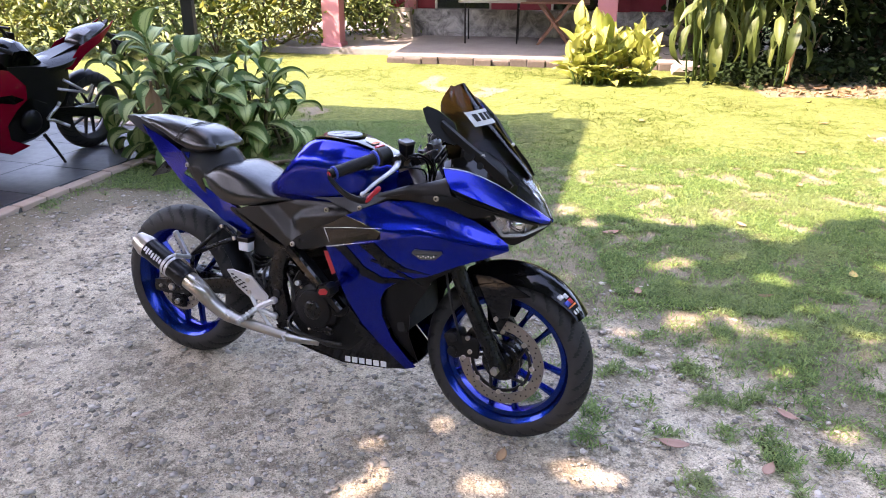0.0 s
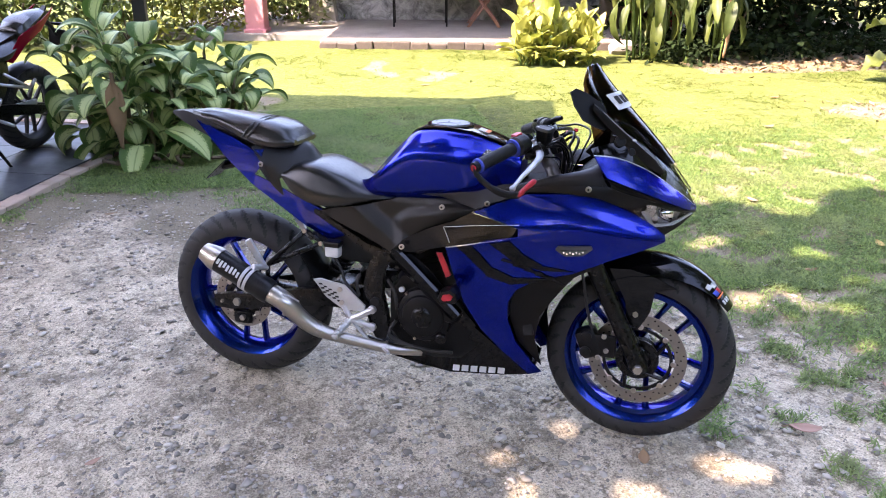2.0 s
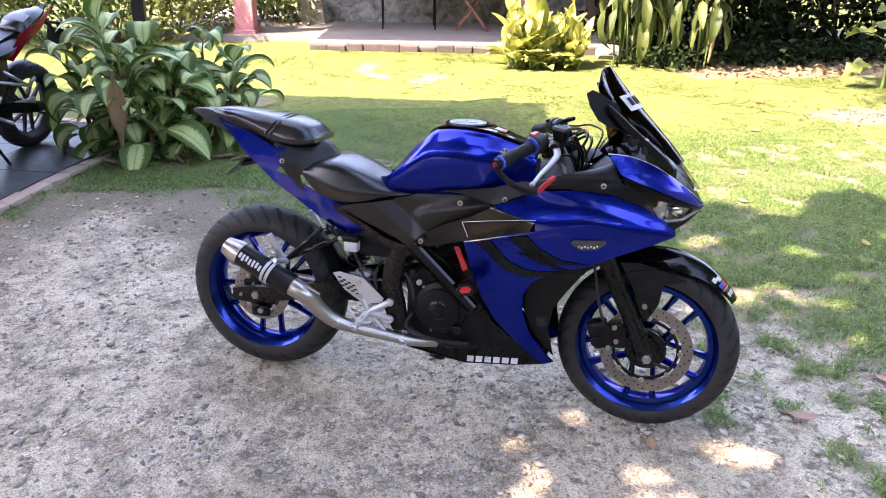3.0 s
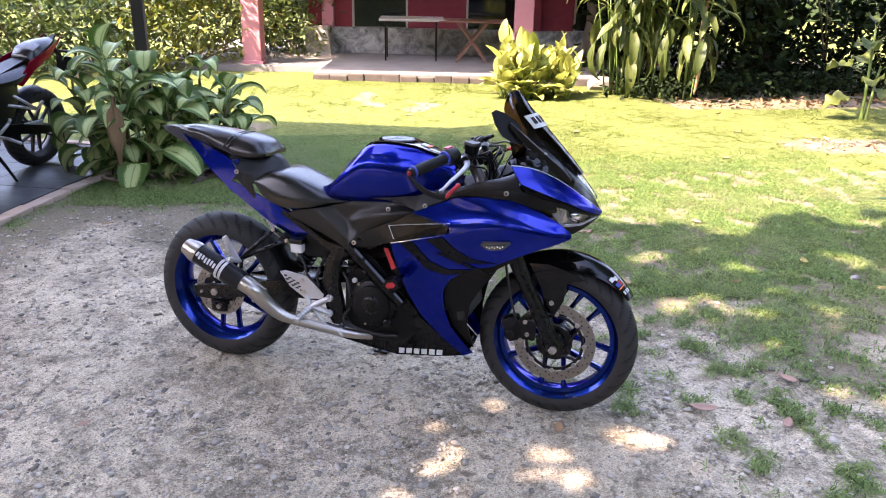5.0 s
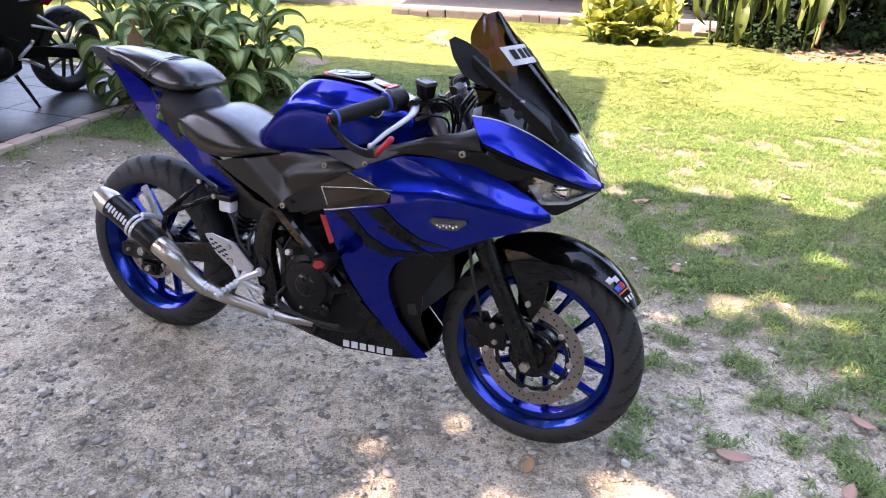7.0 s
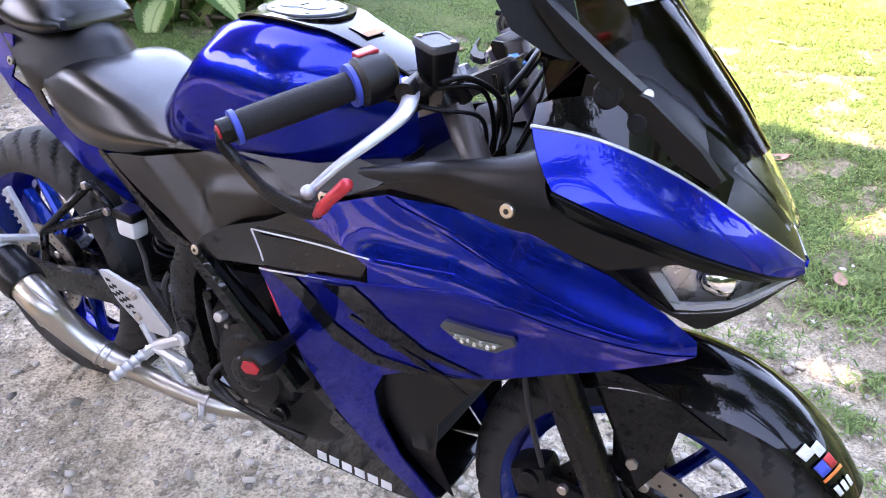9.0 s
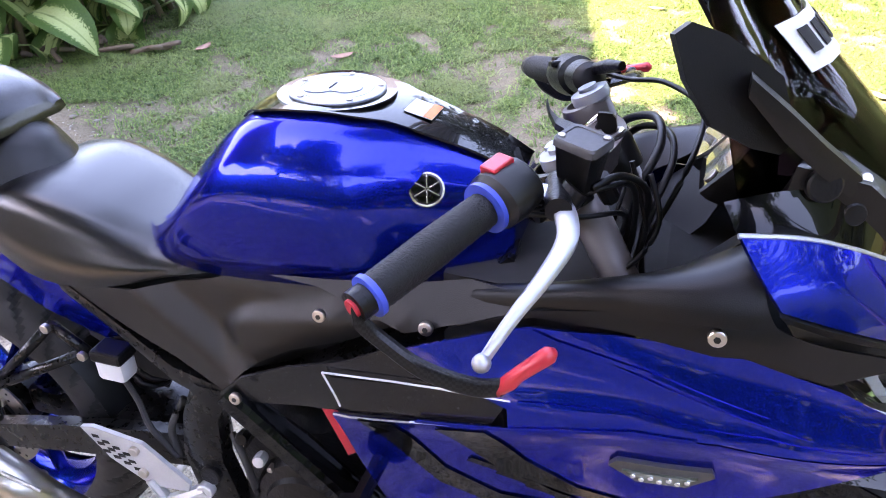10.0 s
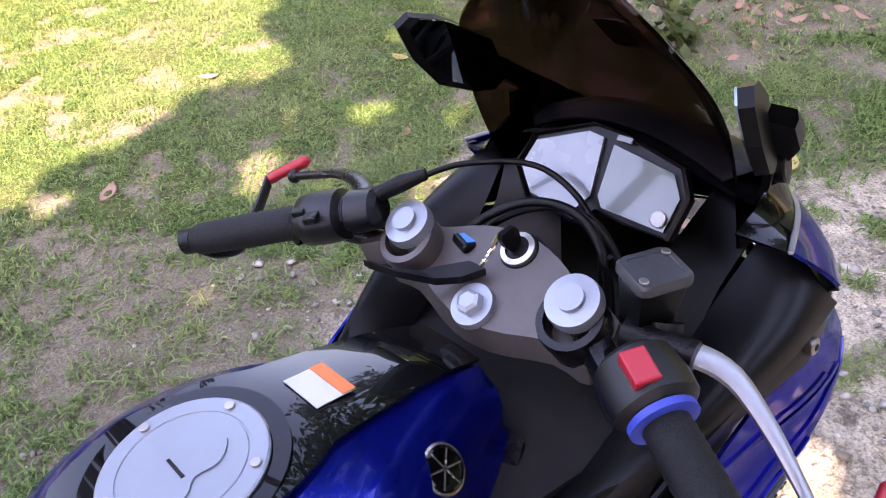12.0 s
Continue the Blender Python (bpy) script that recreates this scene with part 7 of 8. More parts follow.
M_LIME = leaf_material("lime_broad_leaf", (0.22, 0.27, 0.045), (0.50, 0.49, 0.16), 0.35, 0.5, 12)
M_BROAD = leaf_material("broad_green_leaf", (0.035, 0.065, 0.013), (0.13, 0.16, 0.036), 0.35, 0.55, 14)
M_GREYLEAF = leaf_material("dark_glossy_leaf", (0.02, 0.05, 0.025), (0.07, 0.12, 0.06), 0.15, 0.3, 14)
M_BARK = plain("brown_bark", (0.13, 0.095, 0.065), 0.9, vary=0.4, grain=22, relief=0.6)
M_CANE = plain("green_brown_cane", (0.14, 0.11, 0.055), 0.7, vary=0.45, grain=18, relief=0.3)
M_STEM = plain("green_stem", (0.10, 0.16, 0.04), 0.5, vary=0.3, grain=16)
M_DRY = plain("dry_leaf", (0.24, 0.145, 0.075), 0.8, vary=0.4, grain=24, relief=0.3)
M_DRYPINK = plain("dry_reddish_leaf", (0.30, 0.17, 0.12), 0.75, vary=0.3, grain=24, relief=0.3)
M_DRYYEL = plain("dry_yellow_leaf", (0.42, 0.30, 0.10), 0.75, vary=0.3, grain=24, relief=0.3)


def variegated():
    m, nt, b = nodes_of("variegated_leaf")
    uv = nt.nodes.new("ShaderNodeUVMap")
    uv.uv_map = "UVMap"
    sp = nt.nodes.new("ShaderNodeSeparateXYZ")
    nt.links.new(uv.outputs[0], sp.inputs[0])
    ab = nt.nodes.new("ShaderNodeMath")
    ab.operation = 'ABSOLUTE'
    nt.links.new(sp.outputs[0], ab.inputs[0])
    n = nt.nodes.new("ShaderNodeTexNoise")
    n.inputs["Scale"].default_value, n.inputs["Detail"].default_value = 9.0, 4
    mp = nt.nodes.new("ShaderNodeMapping")
    mp.inputs["Scale"].default_value = (1.2, 4.0, 1)
    nt.links.new(uv.outputs[0], mp.inputs[0])
    nt.links.new(mp.outputs[0], n.inputs["Vector"])
    mixv = nt.nodes.new("ShaderNodeMath")
    mixv.operation = 'MULTIPLY_ADD'
    nt.links.new(n.outputs["Fac"], mixv.inputs[0])
    mixv.inputs[1].default_value = 0.9
    nt.links.new(ab.outputs[0], mixv.inputs[2])
    green = mix_rgb(nt, n.outputs["Fac"], (0.030, 0.075, 0.014), (0.075, 0.15, 0.028))
    cream = mix_rgb(nt, n.outputs["Fac"], (0.32, 0.41, 0.13), (0.50, 0.55, 0.27))
    col = mix_rgb(nt, ramp(nt, mixv.outputs[0], [(0.86, 0.0), (1.12, 1.0)]), cream, green)
    col = mix_rgb(nt, ramp(nt, ab.outputs[0], [(0.03, 0.75), (0.07, 0.0)]), col, (0.20, 0.28, 0.10))
    nt.links.new(col, b.inputs["Base Color"])
    b.inputs["Roughness"].default_value = 0.6
    b.inputs["Specular IOR Level"].default_value = 0.3
    tr = nt.nodes.new("ShaderNodeBsdfTranslucent")
    nt.links.new(col, tr.inputs["Color"])
    mx = nt.nodes.new("ShaderNodeMixShader")
    mx.inputs[0].default_value = 0.22
    nt.links.new(b.outputs[0], mx.inputs[1])
    nt.links.new(tr.outputs[0], mx.inputs[2])
    nt.links.new(mx.outputs[0], nt.nodes["Material Output"].inputs[0])
    return m


M_VAR = variegated()


def big_leaf(name, length, width, arch, mats, stalk=0.12, wave=0.0, blunt=1.0):
    """One broad leaf along +x from the origin: a stalk, then an arching blade folded on its midrib."""
    bm = bmesh.new()
    uvl = bm.loops.layers.uv.new("UVMap")
    n, rows, uvs = 10, [], {}
    for k in range(n + 1):
        t = k / n
        x = stalk * math.cos(0.6) + length * (math.sin(arch * t) / arch if arch else t)
        z = stalk * math.sin(0.6) + length * (0.25 * t - (1 - math.cos(arch * t)) / arch * 0.9)
        w = width / 2 * (math.sin(math.pi * min(1, t ** 0.72)) ** (0.75 * blunt) if 0 < t < 1 else 0.0)
        row = []
        for q in (-1, -0.5, 0, 0.5, 1):
            v = bm.verts.new((x, q * w, z + abs(q) * w * 0.38 + wave * math.sin(t * 17 + q * 2) * w * abs(q)))
            uvs[v] = (q, t)
            row.append(v)
        rows.append(row)
    for a, b in zip(rows, rows[1:]):
        for j in range(4):
            f = bm.faces.new((a[j], b[j], b[j + 1], a[j + 1]))
            for lp in f.loops:
                lp[uvl].uv = uvs[lp.vert]
    tube(bm, [(0, 0, 0), (stalk * 0.5, 0, stalk * 0.36), (stalk * math.cos(0.6), 0, stalk * math.sin(0.6)), (stalk * math.cos(0.6) + length * .3, 0, stalk * math.sin(0.6) + length * .04)], [0.006, 0.005, 0.004, 0.002], 5)
    me = bpy.data.meshes.new(name)
    bm.to_mesh(me)
    bm.free()
    for m in mats:
        me.materials.append(m)
    me.polygons.foreach_set("use_smooth", [True] * len(me.polygons))
    return me


def leafy(name, at, canes, leaves, meshes, label, category, group="", seed=1, stem_mat=None, pitch=(-10, 60), scale=(0.8, 1.15), top=0.45, stem=0.022):
    """A plant with upright canes; canes: (x, y, lean x, lean y, height). Leaves sit on their upper parts."""
    r = random.Random(seed)
    root = empty(name, Matrix.Translation(at))
    tagged(root, label, category, group)
    for cx, cy, lx, ly, h in canes:
        pts = curve_through([(cx, cy, -0.02), (cx + lx * .3, cy + ly * .3, h * .4), (cx + lx, cy + ly, h)], 4)
        bm = bmesh.new()
        tube(bm, pts, [stem * (1 - 0.45 * k / (len(pts) - 1)) for k in range(len(pts))], 7)
        part("stem", bm, stem_mat or M_CANE, root, smooth=True)
        turn = r.uniform(0, 360)
        for k in range(leaves):
            t = 1 - top * k / max(1, leaves - 1)
            f = t * (len(pts) - 1)
            i = min(int(f), len(pts) - 2)
            p = pts[i] + (pts[i + 1] - pts[i]) * (f - i)
            turn += 137.5 + r.uniform(-20, 20)
            el = pitch[0] + (pitch[1] - pitch[0]) * (1 - k / max(1, leaves - 1)) + r.uniform(-14, 14)
            ob = new("leaf", meshes[r.randrange(len(meshes))])
            ob.parent = root
            s = r.uniform(*scale)
            ob.matrix_basis = pose(p[0], p[1], p[2], 0, 0, turn) @ pose(0, 0, 0, r.uniform(-18, 18), -el, 0) @ Matrix.Scale(s, 4)
    return root


VAR = [big_leaf("variegated_leaf", L, w, a, [M_VAR], st) for L, w, a, st in ((.36, .20, 1.7, .13), (.31, .18, 2.0, .12), (.40, .205, 1.4, .15), (.28, .16, 2.3, .10))]
spots = [(-2.42, 6.02, .62), (-2.16, 5.92, .80), (-1.96, 6.22, .62), (-1.72, 5.95, .46), (-1.46, 6.12, .52), (-1.30, 6.35, .40), (-2.02, 5.80, .34), (-1.62, 6.45, .66), (-2.34, 6.32, .52)]
for k, (x, y, h) in enumerate(spots):
    rr = random.Random(40 + k)
    cs = [(rr.uniform(-.05, .05), rr.uniform(-.05, .05), rr.uniform(-.10, .10), rr.uniform(-.10, .06), h), (rr.uniform(-.08, .08), rr.uniform(-.08, .08), rr.uniform(-.16, .16), rr.uniform(-.16, .05), h * .72)]
    leafy("dumb_cane", (x, y, 0), cs, 11, VAR, "variegated dumb cane with cream and green leaves on brown canes", "plant", "variegated plants by the carport", 60 + k, None, (-35, 55), (0.85, 1.25), 0.72)
# a dead hanging leaf and dry roots at the clump's foot
bm = bmesh.new()
sheet(bm, [[Vector((w * q, 0.012 * math.sin(q * 7 + z * 30), z)) for q in np.linspace(-1, 1, 7)] for z, w in ((0, .008), (-.06, .012), (-.12, .05), (-.24, .065), (-.34, .05), (-.40, .025), (-.52, .008))], 0.002)
part("dry_leaf", bm, M_DRY, None, smooth=True, loc=pose(-2.12, 5.54, .66, 0, 0, 20))
tagged(bpy.data.objects["dry_leaf"], "withered brown leaf hanging on the dumb cane", "leaf")
for k in range(9):
    rr = random.Random(90 + k)
    x, y = -2.2 + 0.12 * k, 5.70 + rr.uniform(-.12, .15)
    bm = bmesh.new()
    tube(bm, curve_through([(x, y, .02), (x + rr.uniform(-.1, .1), y + rr.uniform(-.12, .02), .05), (x + rr.uniform(-.2, .2), y + rr.uniform(-.16, .05), .015)], 4), 0.013, 6)
    tagged(part("dry_root", bm, M_BARK, None, smooth=True), "dry brown root at the foot of the plants", "root", "dry roots")

# the lime-coloured bush on the lawn
LIME = [big_leaf("lime_leaf", L, w, a, [M_LIME], st) for L, w, a, st in ((.34, .15, .8, .12), (.28, .14, 1.1, .10), (.40, .16, .6, .16))]
r0 = random.Random(7)
cs = [(r0.uniform(-.42, .42), r0.uniform(-.26, .26), r0.uniform(-.12, .12), r0.uniform(-.10, .10), r0.uniform(.22, .58)) for _ in range(30)]
leafy("garden_shrub", (2.02, 9.45, 0), cs, 13, LIME, "bright lime green broad-leaved shrub on the lawn", "shrub", "", 21, M_STEM, (18, 80), (0.6, 0.95), 0.9)
# tall drooping plants in front of the thicket
TALL = [big_leaf("tall_leaf", L, w, a, [M_BROAD], st, 0.12) for L, w, a, st in ((.56, .13, 1.1, .12), (.66, .14, 1.4, .14), (.46, .12, .9, .12))]
for k, (x, y) in enumerate(((3.15, 9.55), (3.50, 9.40), (3.86, 9.25))):
    rr = random.Random(300 + k)
    cs = [(rr.uniform(-.2, .2), rr.uniform(-.15, .15), rr.uniform(-.3, .2), rr.uniform(-.25, .1), rr.uniform(1.15, 2.1)) for _ in range(9)]
    leafy("ginger_plant", (x, y, 0), cs, 6, TALL, "tall plant with long drooping green leaves", "plant", "tall drooping plants", 310 + k, M_STEM, (-75, 15), (0.7, 1.1), 0.42, 0.013)
bm = bmesh.new()
tube(bm, curve_through([(4.0, 8.95, .1), (4.02, 8.93, .5), (3.98, 8.95, .9), (4.05, 8.95, 1.3)], 5), [.012, .016, .018, .022, .024, .022, .018, .016, .016, .016, .016, .016, .016, .016, .016, .016], 7)
tagged(part("dead_stalk", bm, M_DRY, None, smooth=True), "brown withered stalk among the tall plants", "stalk")


def clump(k, x, y, rx, ry, z0, z1, count, size, mat, name, label, category, group="", asp=0.42):
    rr = np.random.default_rng(500 + k)
    m = max(6, int(count / 45))
    cen = np.stack([x + rr.normal(0, rx * .6, m), y + rr.normal(0, ry * .6, m), rr.uniform(z0, z1, m)], 1)
    root = empty(name, Matrix.Translation((x, y, 0)))
    tagged(root, label, category, group)
    for j in range(4):
        q = cen[j % m]
        bm = bmesh.new()
        tube(bm, curve_through([(0, 0, -.03), ((q[0] - x) * .4, (q[1] - y) * .4, q[2] * .5), (q[0] - x, q[1] - y, q[2])], 4), 0.014, 6)
        part("stem", bm, M_BARK, root, smooth=True)
    ob = leaf_cloud("foliage", cen - np.array([x, y, 0]), (rx * .28, ry * .28, (z1 - z0) * .10 + .04), count, size, mat, "", "", asp, 700 + k, parent=root)
    return root


# sunlit border behind the lawn
k = 0
for x, y, mt, lab, h in ((-8.6, 11.5, M_HEDGE, "green garden hedge shrub", 2.2), (-7.4, 12.2, M_HEDGE, "green garden hedge shrub", 2.4), (-6.4, 11.6, M_CROTON, "yellow and green croton shrub", 1.7), (-5.6, 12.6, M_HEDGE, "green garden hedge shrub", 2.4), (-4.9, 11.7, M_HEDGE, "pale green garden shrub", 1.6),
                         (-4.2, 12.7, M_HEDGE, "green garden hedge shrub", 2.4), (-3.5, 12.0, M_HEDGE, "light green garden shrub", 1.9), (-2.75, 12.4, M_CROTON, "yellow croton shrub beside the veranda", 1.5), (-2.4, 13.6, M_HEDGE, "green shrub behind the pillar", 2.2), (-1.6, 14.2, M_BROAD, "dark leafy plant beside the veranda", 2.0), (-1.15, 13.7, M_HEDGE, "leafy plant beside the veranda", 1.8),
                         (-9.8, 12.4, M_HEDGE, "green garden hedge shrub", 2.4), (-11.2, 12.0, M_HEDGE, "green garden hedge shrub", 2.3)):
    clump(k, x, y, 0.75, 0.6, 0.12, h, 2300 if mt is not M_BROAD else 900, (0.07, 0.17), mt, "garden_shrub", lab, "shrub", "sunlit border shrubs")
    k += 1
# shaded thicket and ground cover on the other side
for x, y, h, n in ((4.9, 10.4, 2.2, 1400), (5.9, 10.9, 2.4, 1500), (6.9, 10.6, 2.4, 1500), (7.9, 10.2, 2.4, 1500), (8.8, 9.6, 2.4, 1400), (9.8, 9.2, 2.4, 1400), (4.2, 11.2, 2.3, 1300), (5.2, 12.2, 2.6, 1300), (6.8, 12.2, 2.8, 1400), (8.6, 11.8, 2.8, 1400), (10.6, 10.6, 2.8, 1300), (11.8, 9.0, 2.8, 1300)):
    clump(k, x, y, 0.8, 0.7, 0.15, h, n, (0.09, 0.20), M_DARKLEAF, "thicket_shrub", "thicket shrub with leaves darkened for shade", "shrub", "shaded thicket", 0.55)
    k += 1
rr = np.random.default_rng(77)
cen = np.stack([rr.uniform(3.2, 9.5, 500), np.zeros(500), rr.uniform(.03, .28, 500)], 1)
cen[:, 1] = 9.0 + rr.uniform(0, 1.3, 500) + (cen[:, 0] - 4) * 0.10
tagged(leaf_cloud("ground_cover", cen, (.10, .10, .05), 5200, (.05, .11), M_DARKLEAF, "ivy ground cover darkened for shade under the thicket", "ground cover", 0.7, 78), kind="stuff")
# leaf litter at the thicket's edge and on the bare patch
rr = np.random.default_rng(79)
cen = np.stack([rr.uniform(3.8, 9.0, 300), np.zeros(300), np.full(300, .012)], 1)
cen[:, 1] = 8.75 + rr.normal(0, .18, 300) + (cen[:, 0] - 4) * 0.10
tagged(leaf_cloud("leaf_litter", cen, (.12, .10, .008), 1300, (.05, .11), M_DRY, "brown leaf litter under the thicket", "litter", 0.5, 80, droop=0.2), kind="stuff")
cen = np.stack([4.4 + rr.normal(0, .36, 120), 6.45 + rr.normal(0, .2, 120), np.full(120, .010)], 1)
tagged(leaf_cloud("leaf_litter", cen, (.06, .05, .005), 260, (.04, .09), M_DRYPINK, "pale dry litter on a bare lawn patch", "litter", 0.5, 81, droop=0.2), kind="stuff")
cen = np.stack([2.95 + rr.normal(0, .25, 120), 2.25 + rr.normal(0, .3, 120), np.full(120, .010)], 1)
tagged(leaf_cloud("leaf_litter", cen, (.08, .08, .005), 200, (.04, .09), M_DRYPINK, "reddish dry litter at the lawn's edge", "litter", 0.5, 82, droop=0.2), kind="stuff")
# small plants at the lawn's edge
clump(k, 2.42, 2.46, .09, .08, .03, .22, 160, (.04, .08), M_BROAD, "weed", "small green weed at the lawn's edge", "weed", "", 0.6)
k += 1
clump(k, 2.60, 3.05, .12, .10, .03, .25, 200, (.05, .10), M_BROAD, "weed", "small green weed at the lawn's edge", "weed", "", 0.5)
SAP = [big_leaf("lobed_leaf", L, w, a, [M_BROAD], st, 0.3, 1.3) for L, w, a, st in ((.34, .26, .8, .22), (.30, .22, 1.1, .2))]
leafy("sapling", (5.45, 7.70, 0), [(0, 0, -.05, 0, 1.02), (.05, 0, .10, .05, .60)], 6, SAP, "slender sapling with wide lobed leaves", "sapling", "", 401, M_STEM, (-20, 25), (.8, 1.1), .55)
GREY = [big_leaf("dark_leaf", L, w, a, [M_GREYLEAF], st) for L, w, a, st in ((.26, .085, .9, .06), (.22, .075, 1.4, .05))]
leafy("shrub", (3.12, 3.85, 0), [(0, 0, -.05, 0, .30), (.05, .05, .06, .05, .42), (-.03, .02, -.08, -.03, .22)], 8, GREY, "low shrub with dark glossy leaves", "shrub", "", 402, M_STEM, (-30, 50), (.8, 1.2), .8)


# ---- shade trees ----
def shade_tree(name, foot, crown, radii, twigs, leaves, mat, label, seed, size=(.13, .24)):
    r = np.random.default_rng(seed)
    root = empty(name, Matrix.Translation(foot))
    tagged(root, label, "tree")
    f = np.array(foot, float)
    c = np.array(crown, float) - f
    fork = c * np.array((.35, .35, .62))
    bm = bmesh.new()
    tube(bm, curve_through([(0, 0, -.1), (c[0] * .05, c[1] * .05, fork[2] * .5), tuple(fork)], 5), [.20 - .008 * i for i in range(11)], 12)
    part("trunk", bm, M_BARK, root, smooth=True)
    tips = []
    for k in range(twigs):
        d = r.normal(0, 1, 3)
        d /= np.linalg.norm(d)
        tips.append(c + d * np.array(radii) * r.uniform(.25, 1.0) ** .6)
    for k in range(min(16, twigs)):
        t = tips[k]
        bm = bmesh.new()
        pts = curve_through([tuple(fork), tuple(fork + (t - fork) * .5 + np.array((0, 0, .25))), tuple(t)], 4)
        tube(bm, pts, [.075 - .0085 * i for i in range(len(pts))], 7)
        part("limb", bm, M_BARK, root, smooth=True)
    leaf_cloud("crown", np.array(tips), (.24, .24, .16), leaves, size, mat, "", "", .5, seed + 1, parent=root, droop=.1)
    return root


# the tree over the drive: a crown of boughs with small gaps through which the sun falls in round spots
GAPS = [(-.25, 2.15, .035), (-.01, 2.27, .045), (-.30, 1.92, .04), (-.20, 1.99, .04), (.10, 1.95, .045), (.17, 1.80, .05), (.02, 1.83, .03), (.43, 2.03, .05), (.53, 1.97, .045), (.22, 2.06, .02), (-.44, 1.80, .045), (-.22, 1.78, .03),
        (.58, 1.80, .03), (.80, 2.95, .05), (1.19, 2.85, .04), (1.37, 2.61, .05), (1.40, 2.21, .05), (1.56, 2.11, .055), (1.33, 1.67, .05), (1.46, 2.92, .06), (1.26, 3.74, .08)]


def sunlit(x, y):
    """Whether the drive tree's crown lets the sun through to this place on the ground."""
    edge = 4.25 + .42 * n2(x, y, 1.9, 21.0) + .25 * n2(x, y, 4.5, 5.0)
    if y > edge or x > 3.5:
        return True
    if any(math.hypot((x - gx) * .8, y - gy) < r + .027 for gx, gy, r in GAPS):
        return True
    if y > 2.55 and x > .45:
        return n2(x, y, 7.5, 31.0) + .3 * n2(x, y, 2.1, 8.0) > .25
    return y < .9 and n2(x, y, 2.5, 4.0) > .25


def drive_tree():
    foot = Vector((-3.0, -2.6, 0))
    root = empty("shade_tree", Matrix.Translation(foot))
    tagged(root, "tall leafy tree that shades the drive", "tree")
    bm = bmesh.new()
    tube(bm, curve_through([(0, 0, -.1), (.05, .1, 2.0), (.2, .5, 4.2)], 5), [.22 - .008 * i for i in range(11)], 12)
    part("trunk", bm, M_BARK, root, smooth=True)
    r = np.random.default_rng(901)
    spots_ = []
    for gx in np.arange(-3.4, 3.5, .075):
        for gy in np.arange(-1.6, 4.9, .075):
            if gx < -.9 - .25 * (2 - gy) and gy > 1.3:
                continue
            for _ in range(6):
                x, y = gx + r.uniform(-.04, .04), gy + r.uniform(-.04, .04)
                if not sunlit(x, y):
                    t = (5.6 + .7 * n2(x, y, .8, 3.0) + r.uniform(-.5, .5)) / SUN_DIR.z
                    spots_.append((x + SUN_DIR.x * t - foot.x, y + SUN_DIR.y * t - foot.y, SUN_DIR.z * t))
    spots_ = np.array(spots_)
    for k in range(14):
        p = spots_[int(len(spots_) * (k + .5) / 14)]
        bm = bmesh.new()
        pts = curve_through([(.2, .5, 4.1), (.2 + (p[0] - .2) * .5, .5 + (p[1] - .5) * .5, 4.9 + .1 * (k % 3)), tuple(p)], 4)
        tube(bm, pts, [.05 - .0052 * i for i in range(len(pts))], 7)
        part("limb", bm, M_BARK, root, smooth=True)
    n = len(spots_)
    L = r.uniform(.14, .21, n)[:, None]
    a, e, roll = r.uniform(0, 6.283, n), r.uniform(-.5, .3, n), r.normal(0, .35, n)[:, None]
    d = np.stack([np.cos(a) * np.cos(e), np.sin(a) * np.cos(e), np.sin(e)], 1)
    side = np.stack([-np.sin(a), np.cos(a), np.zeros(n)], 1)
    nrm = np.cross(side, d)
    side = side * np.cos(roll) + nrm * np.sin(roll)
    w = L * .33
    p = spots_ - d * L * .5
    v = np.stack([p, p + d * L * .45 + side * w, p + d * L, p + d * L * .45 - side * w], 1).reshape(-1, 3)
    me = mesh_from("crown", v, np.arange(n)[:, None] * 4 + np.array([[0, 1, 2, 3]]))
    me.materials.append(M_CANOPY)
    crown = new("crown", me)
    crown.parent = root


drive_tree()
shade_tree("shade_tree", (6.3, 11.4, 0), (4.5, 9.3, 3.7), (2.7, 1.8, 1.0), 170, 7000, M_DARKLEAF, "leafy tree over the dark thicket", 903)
# the next three crowns are unseen, added to block skylight and darken reflections
shade_tree("shade_tree", (6.6, .6, 0), (4.4, 2.7, 5.0), (2.7, 2.9, .8), 190, 6500, M_CANOPY, "unseen leafy tree whose boughs reach over the lawn", 907)
shade_tree("shade_tree", (4.8, -3.4, 0), (.5, -1.3, 5.7), (1.7, 1.2, .6), 110, 4200, M_CANOPY, "unseen leafy tree added to block skylight over the drive", 923)
shade_tree("shade_tree", (3.9, 12.6, 0), (1.5, 4.7, 6.3), (1.5, 1.6, .5), 90, 3000, M_CANOPY, "unseen long bough of a tall tree over the lawn", 915)
# clipped dark hedges, added unseen to close the yard behind the walk and beyond the carport
# they give the motorcycle's sides something dark to reflect
for hk, (hx, hy) in enumerate([(-9.2, -3.5 + 1.7 * i) for i in range(8)] + [(-8.0 + 1.8 * i, -5.2) for i in range(10)]):
    clump(600 + hk, hx, hy, 0.9, 0.9, 0.1, 2.7, 700, (0.22, 0.40), M_DARKLEAF, "hedge_shrub", "unseen tall dark green hedge shrub added round the yard", "shrub", "yard hedge", 0.6)
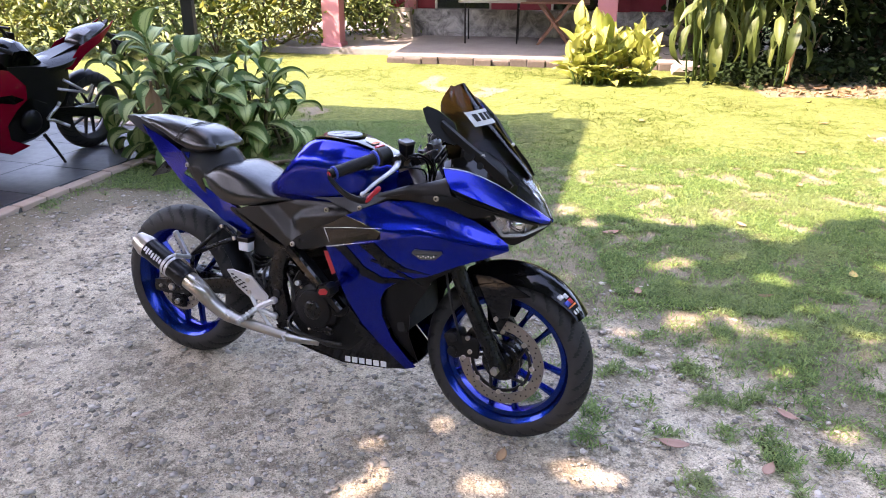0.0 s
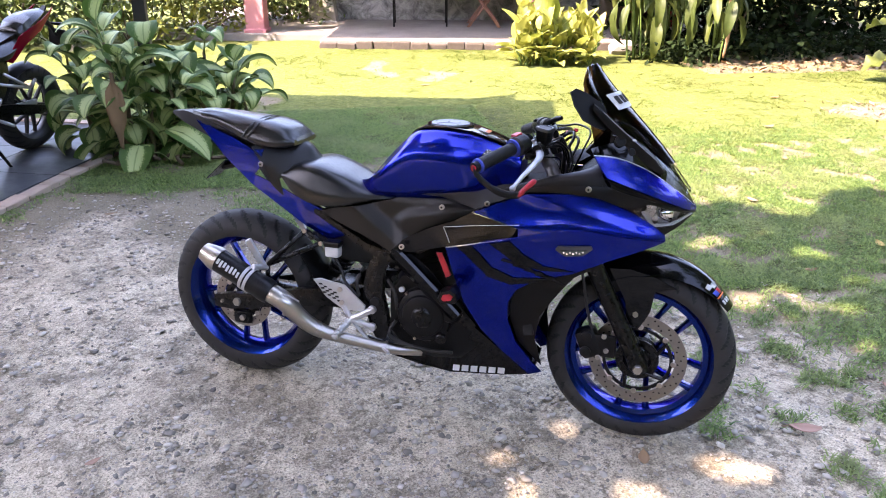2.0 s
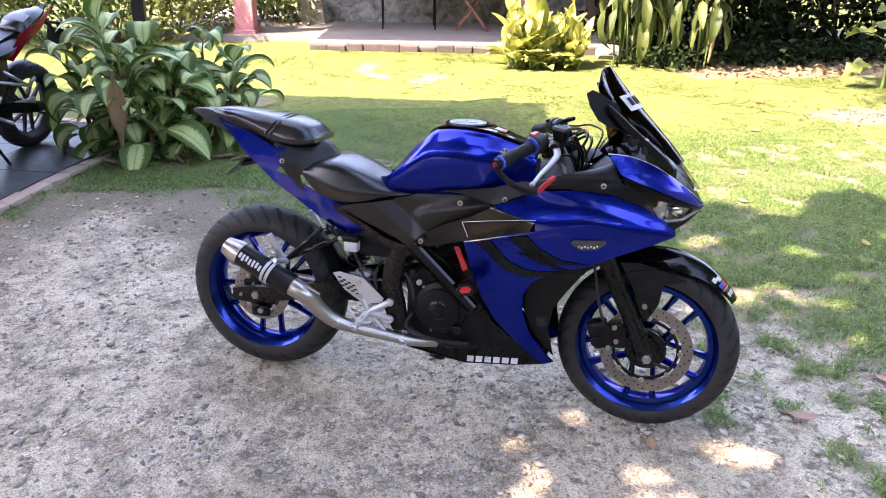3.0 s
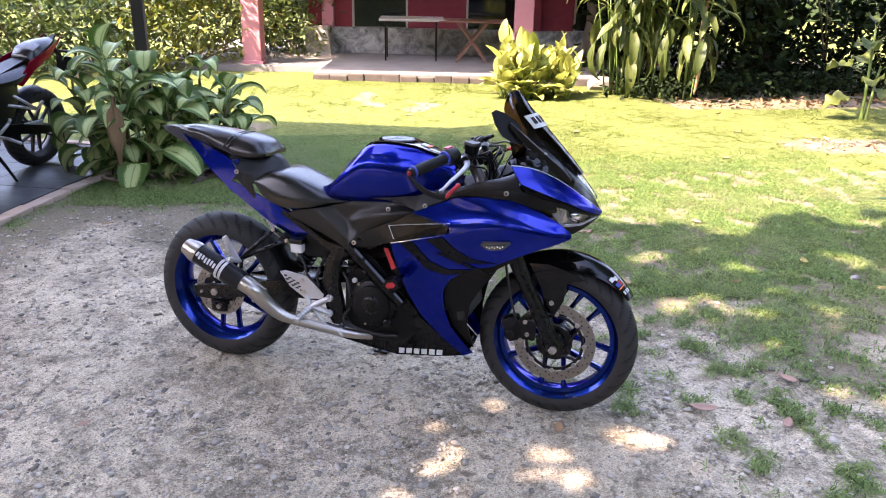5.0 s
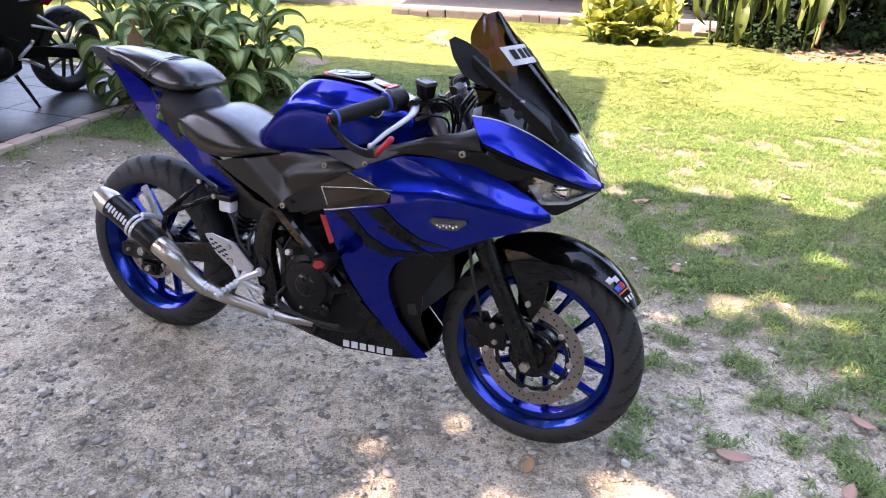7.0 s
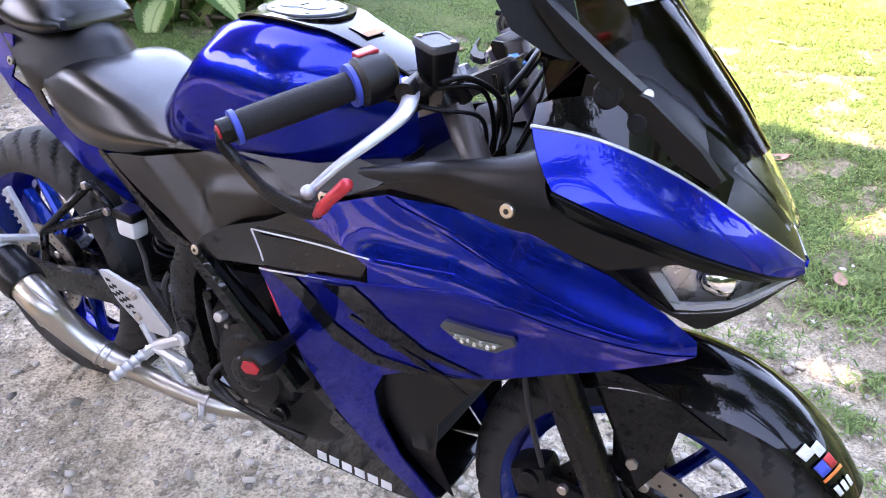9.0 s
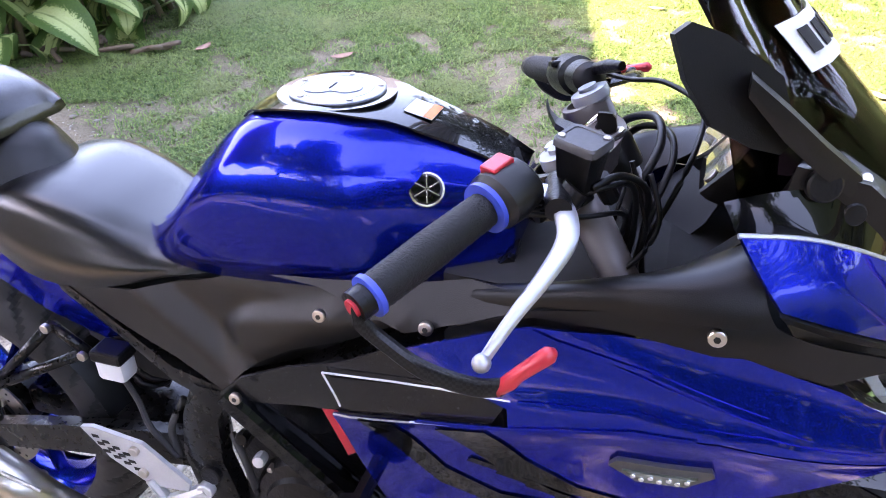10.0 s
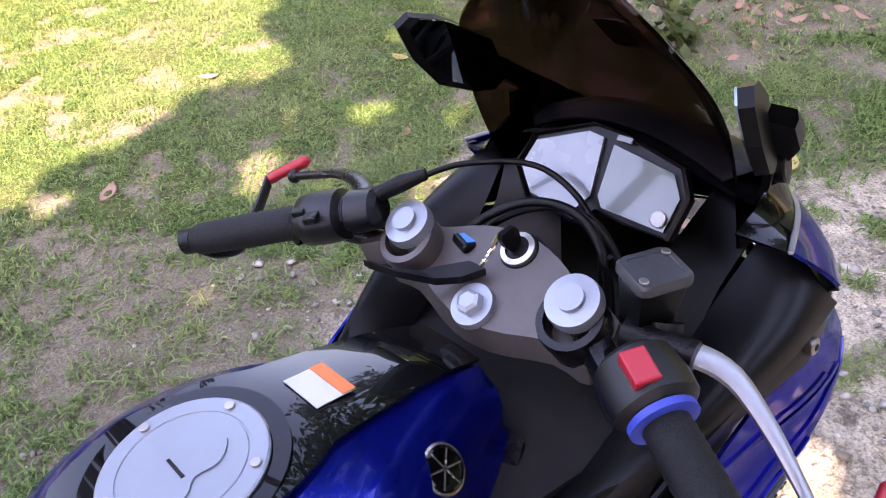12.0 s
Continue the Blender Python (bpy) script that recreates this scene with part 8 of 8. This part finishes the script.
# trees added round the yard, out of the walk's sight, to cut skylight and darken reflections
for kk, (fx, fy, cx, cy, cz, rx, ry) in enumerate(((-6.5, -6.5, -4.6, -5.2, 6.2, 4.2, 3.2), (9.0, -2.5, 7.8, -1.2, 6.2, 3.0, 3.4), (11.0, 4.2, 9.0, 3.6, 6.4, 2.8, 3.2))):
    shade_tree("yard_tree", (fx, fy, 0), (cx, cy, cz), (rx, ry, 1.5 if fy < -5 else 2.4), 150, 2800 if fy < -5 else 5200, M_CANOPY, "unseen leafy green tree added at the edge of the yard", 934 + 7 * kk, (.2, .36))
# far woods that close the view, added all round and taller behind to darken reflections
bm = bmesh.new()
ring = []
for i in range(97):
    a = 2 * math.pi * i / 96
    ring.append((math.cos(a), math.sin(a)))
rows = [[Vector((cx * (26 + 1.5 * n2(cx * 3, cy * 3, 2.1, z)), 4 + cy * (26 + 1.5 * n2(cy * 3, cx * 3, 2.3, z)), (z + .8 * n2(cx * 5, cy * 5, 2.0, 6.0) * (z > 0)) * (1 + 0.55 * max(0, -cy) - 0.35 * max(0, cy)))) for cx, cy in ring] for z in (0, .8, 1.8, 3.0, 4.6, 6.5, 8.0)]
sheet(bm, rows)
M_WOODS = leaf_material("distant_foliage", (0.008, 0.022, 0.006), (0.032, 0.060, 0.014), 0.0, .8, 4)
tagged(part("backdrop", bm, M_WOODS, None, smooth=True), "distant dark green trees round the garden", "trees", kind="structure")

# ---- dry leaves lying about ----
def fallen(x, y, turn, length, mat, label):
    bm = bmesh.new()
    rows = []
    for k in range(6):
        t = k / 5
        w = length * .24 * math.sin(math.pi * min(1, .06 + t * .94)) ** .8
        rows.append([Vector((length * (t - .5), w * q, .006 + .10 * length * (2 * t - 1) ** 2 + .22 * w * q * q + .004)) for q in (-1, -.5, 0, .5, 1)])
    sheet(bm, rows, 0.0012)
    tube(bm, [(length * .5, 0, .012 + .08 * length), (length * .66, .004, .012)], .0014, 5)
    ob = part("fallen_leaf", bm, mat, None, smooth=True, loc=pose(x, y, .002, 0, 0, turn))
    tagged(ob, label, "leaf", "fallen leaves")


for x, y, a, L, mt in ((.779, 2.134, 160, .105, M_DRYPINK), (.195, 2.071, 70, .075, M_DRY), (1.235, 2.305, 120, .085, M_DRYPINK), (.985, 4.16, 20, .11, M_DRYPINK), (1.62, 2.05, 5, .12, M_DRYYEL), (-1.47, 6.10, 30, .13, M_DRYPINK), (-1.05, 5.6, 60, .12, M_DRYPINK), (.42, 6.2, 15, .13, M_DRY),
                       (2.1, 3.55, 70, .09, M_DRYYEL), (2.28, 3.13, 30, .07, M_DRYYEL), (1.05, 2.0, 50, .08, M_DRYPINK), (2.9, 6.0, 20, .12, M_DRY), (1.9, 7.2, 80, .12, M_DRY), (3.6, 7.1, 10, .11, M_DRY), (-.9, 3.9, 10, .06, M_DRY), (-1.5, 2.3, 40, .05, M_DRYPINK), (1.8, 4.3, 100, .09, M_DRYPINK), (1.55, 3.3, 10, .07, M_DRY), (.95, 3.35, 75, .08, M_DRYPINK),
                       (-2.0, 4.6, 15, .06, M_DRY), (-.35, 5.3, 20, .12, M_DRYPINK), (1.35, 5.6, 140, .10, M_DRY), (2.5, 5.1, 60, .09, M_DRY), (.3, 8.2, 10, .12, M_DRY)):
    fallen(x, y, a, L, mt, {M_DRYPINK: "dry reddish leaf lying on the ground", M_DRY: "dry brown leaf lying on the ground", M_DRYYEL: "dry yellow leaf lying on the ground"}[mt])
bm = bmesh.new()
bmesh.ops.create_icosphere(bm, subdivisions=2, radius=.16)
for v in bm.verts:
    v.co = Vector((v.co.x * 1.5, v.co.y, v.co.z * .75)) * (1 + .25 * n2(v.co.x * 9, v.co.y * 9 + v.co.z * 7, 1.0, 3.0))
tagged(part("rock", bm, M_DECK, None, smooth=False, loc=pose(3.18, 10.05, .06, 0, 0, 20)), "pale rough rock by the veranda's corner", "rock")
bm = bmesh.new()
bmesh.ops.create_icosphere(bm, subdivisions=2, radius=.022)
for v in bm.verts:
    v.co = Vector((v.co.x * 1.3, v.co.y, v.co.z * .7)) * (1 + .3 * n2(v.co.x * 40, v.co.y * 40, 1.0, 3.0))
tagged(part("rock", bm, M_DECK, None, loc=pose(2.23, 3.28, .012, 0, 0, 20)), "small pale stone lying on the lawn", "rock")

folding_table()
wooden_table()
# paving tiles and edging bricks
for i in range(9):
    for j in range(6):
        if i == 0 and j == 0:
            tile = bmesh.new()
            box(tile, (0.003, 0.003, 0.018), (0.597, 0.597, 0.030), 0.002)
            ob = part("tile", tile, M_TILE, paving)
        else:
            ob = new("tile", ob.data)
            ob.parent = paving
        ob.matrix_basis = KM @ Matrix.Translation((-4.6 + 0.6 * i, 0.13 + 0.6 * j, 0))
bm = bmesh.new()
box(bm, (-.098, -.048, -.03), (.098, .048, .034), 0.008)
brick = None
for i in range(27):
    rr = random.Random(i)
    if brick is None:
        brick = part("brick", bm, M_BRICK, paving)
        ob = brick
    else:
        ob = new("brick", brick.data)
        ob.parent = paving
    ob.matrix_basis = KM @ pose(-4.4 + .205 * i, .06 + rr.uniform(-.006, .006), rr.uniform(-.006, .004), rr.uniform(-3, 3), rr.uniform(-3, 3), rr.uniform(-2, 2))
for i in range(14):
    rr = random.Random(100 + i)
    ob = new("brick", brick.data)
    ob.parent = paving
    ob.matrix_basis = KM @ pose(.98 + rr.uniform(-.008, .008), .18 + .205 * i, rr.uniform(-.006, .004), 0, 0, 90 + rr.uniform(-3, 3))
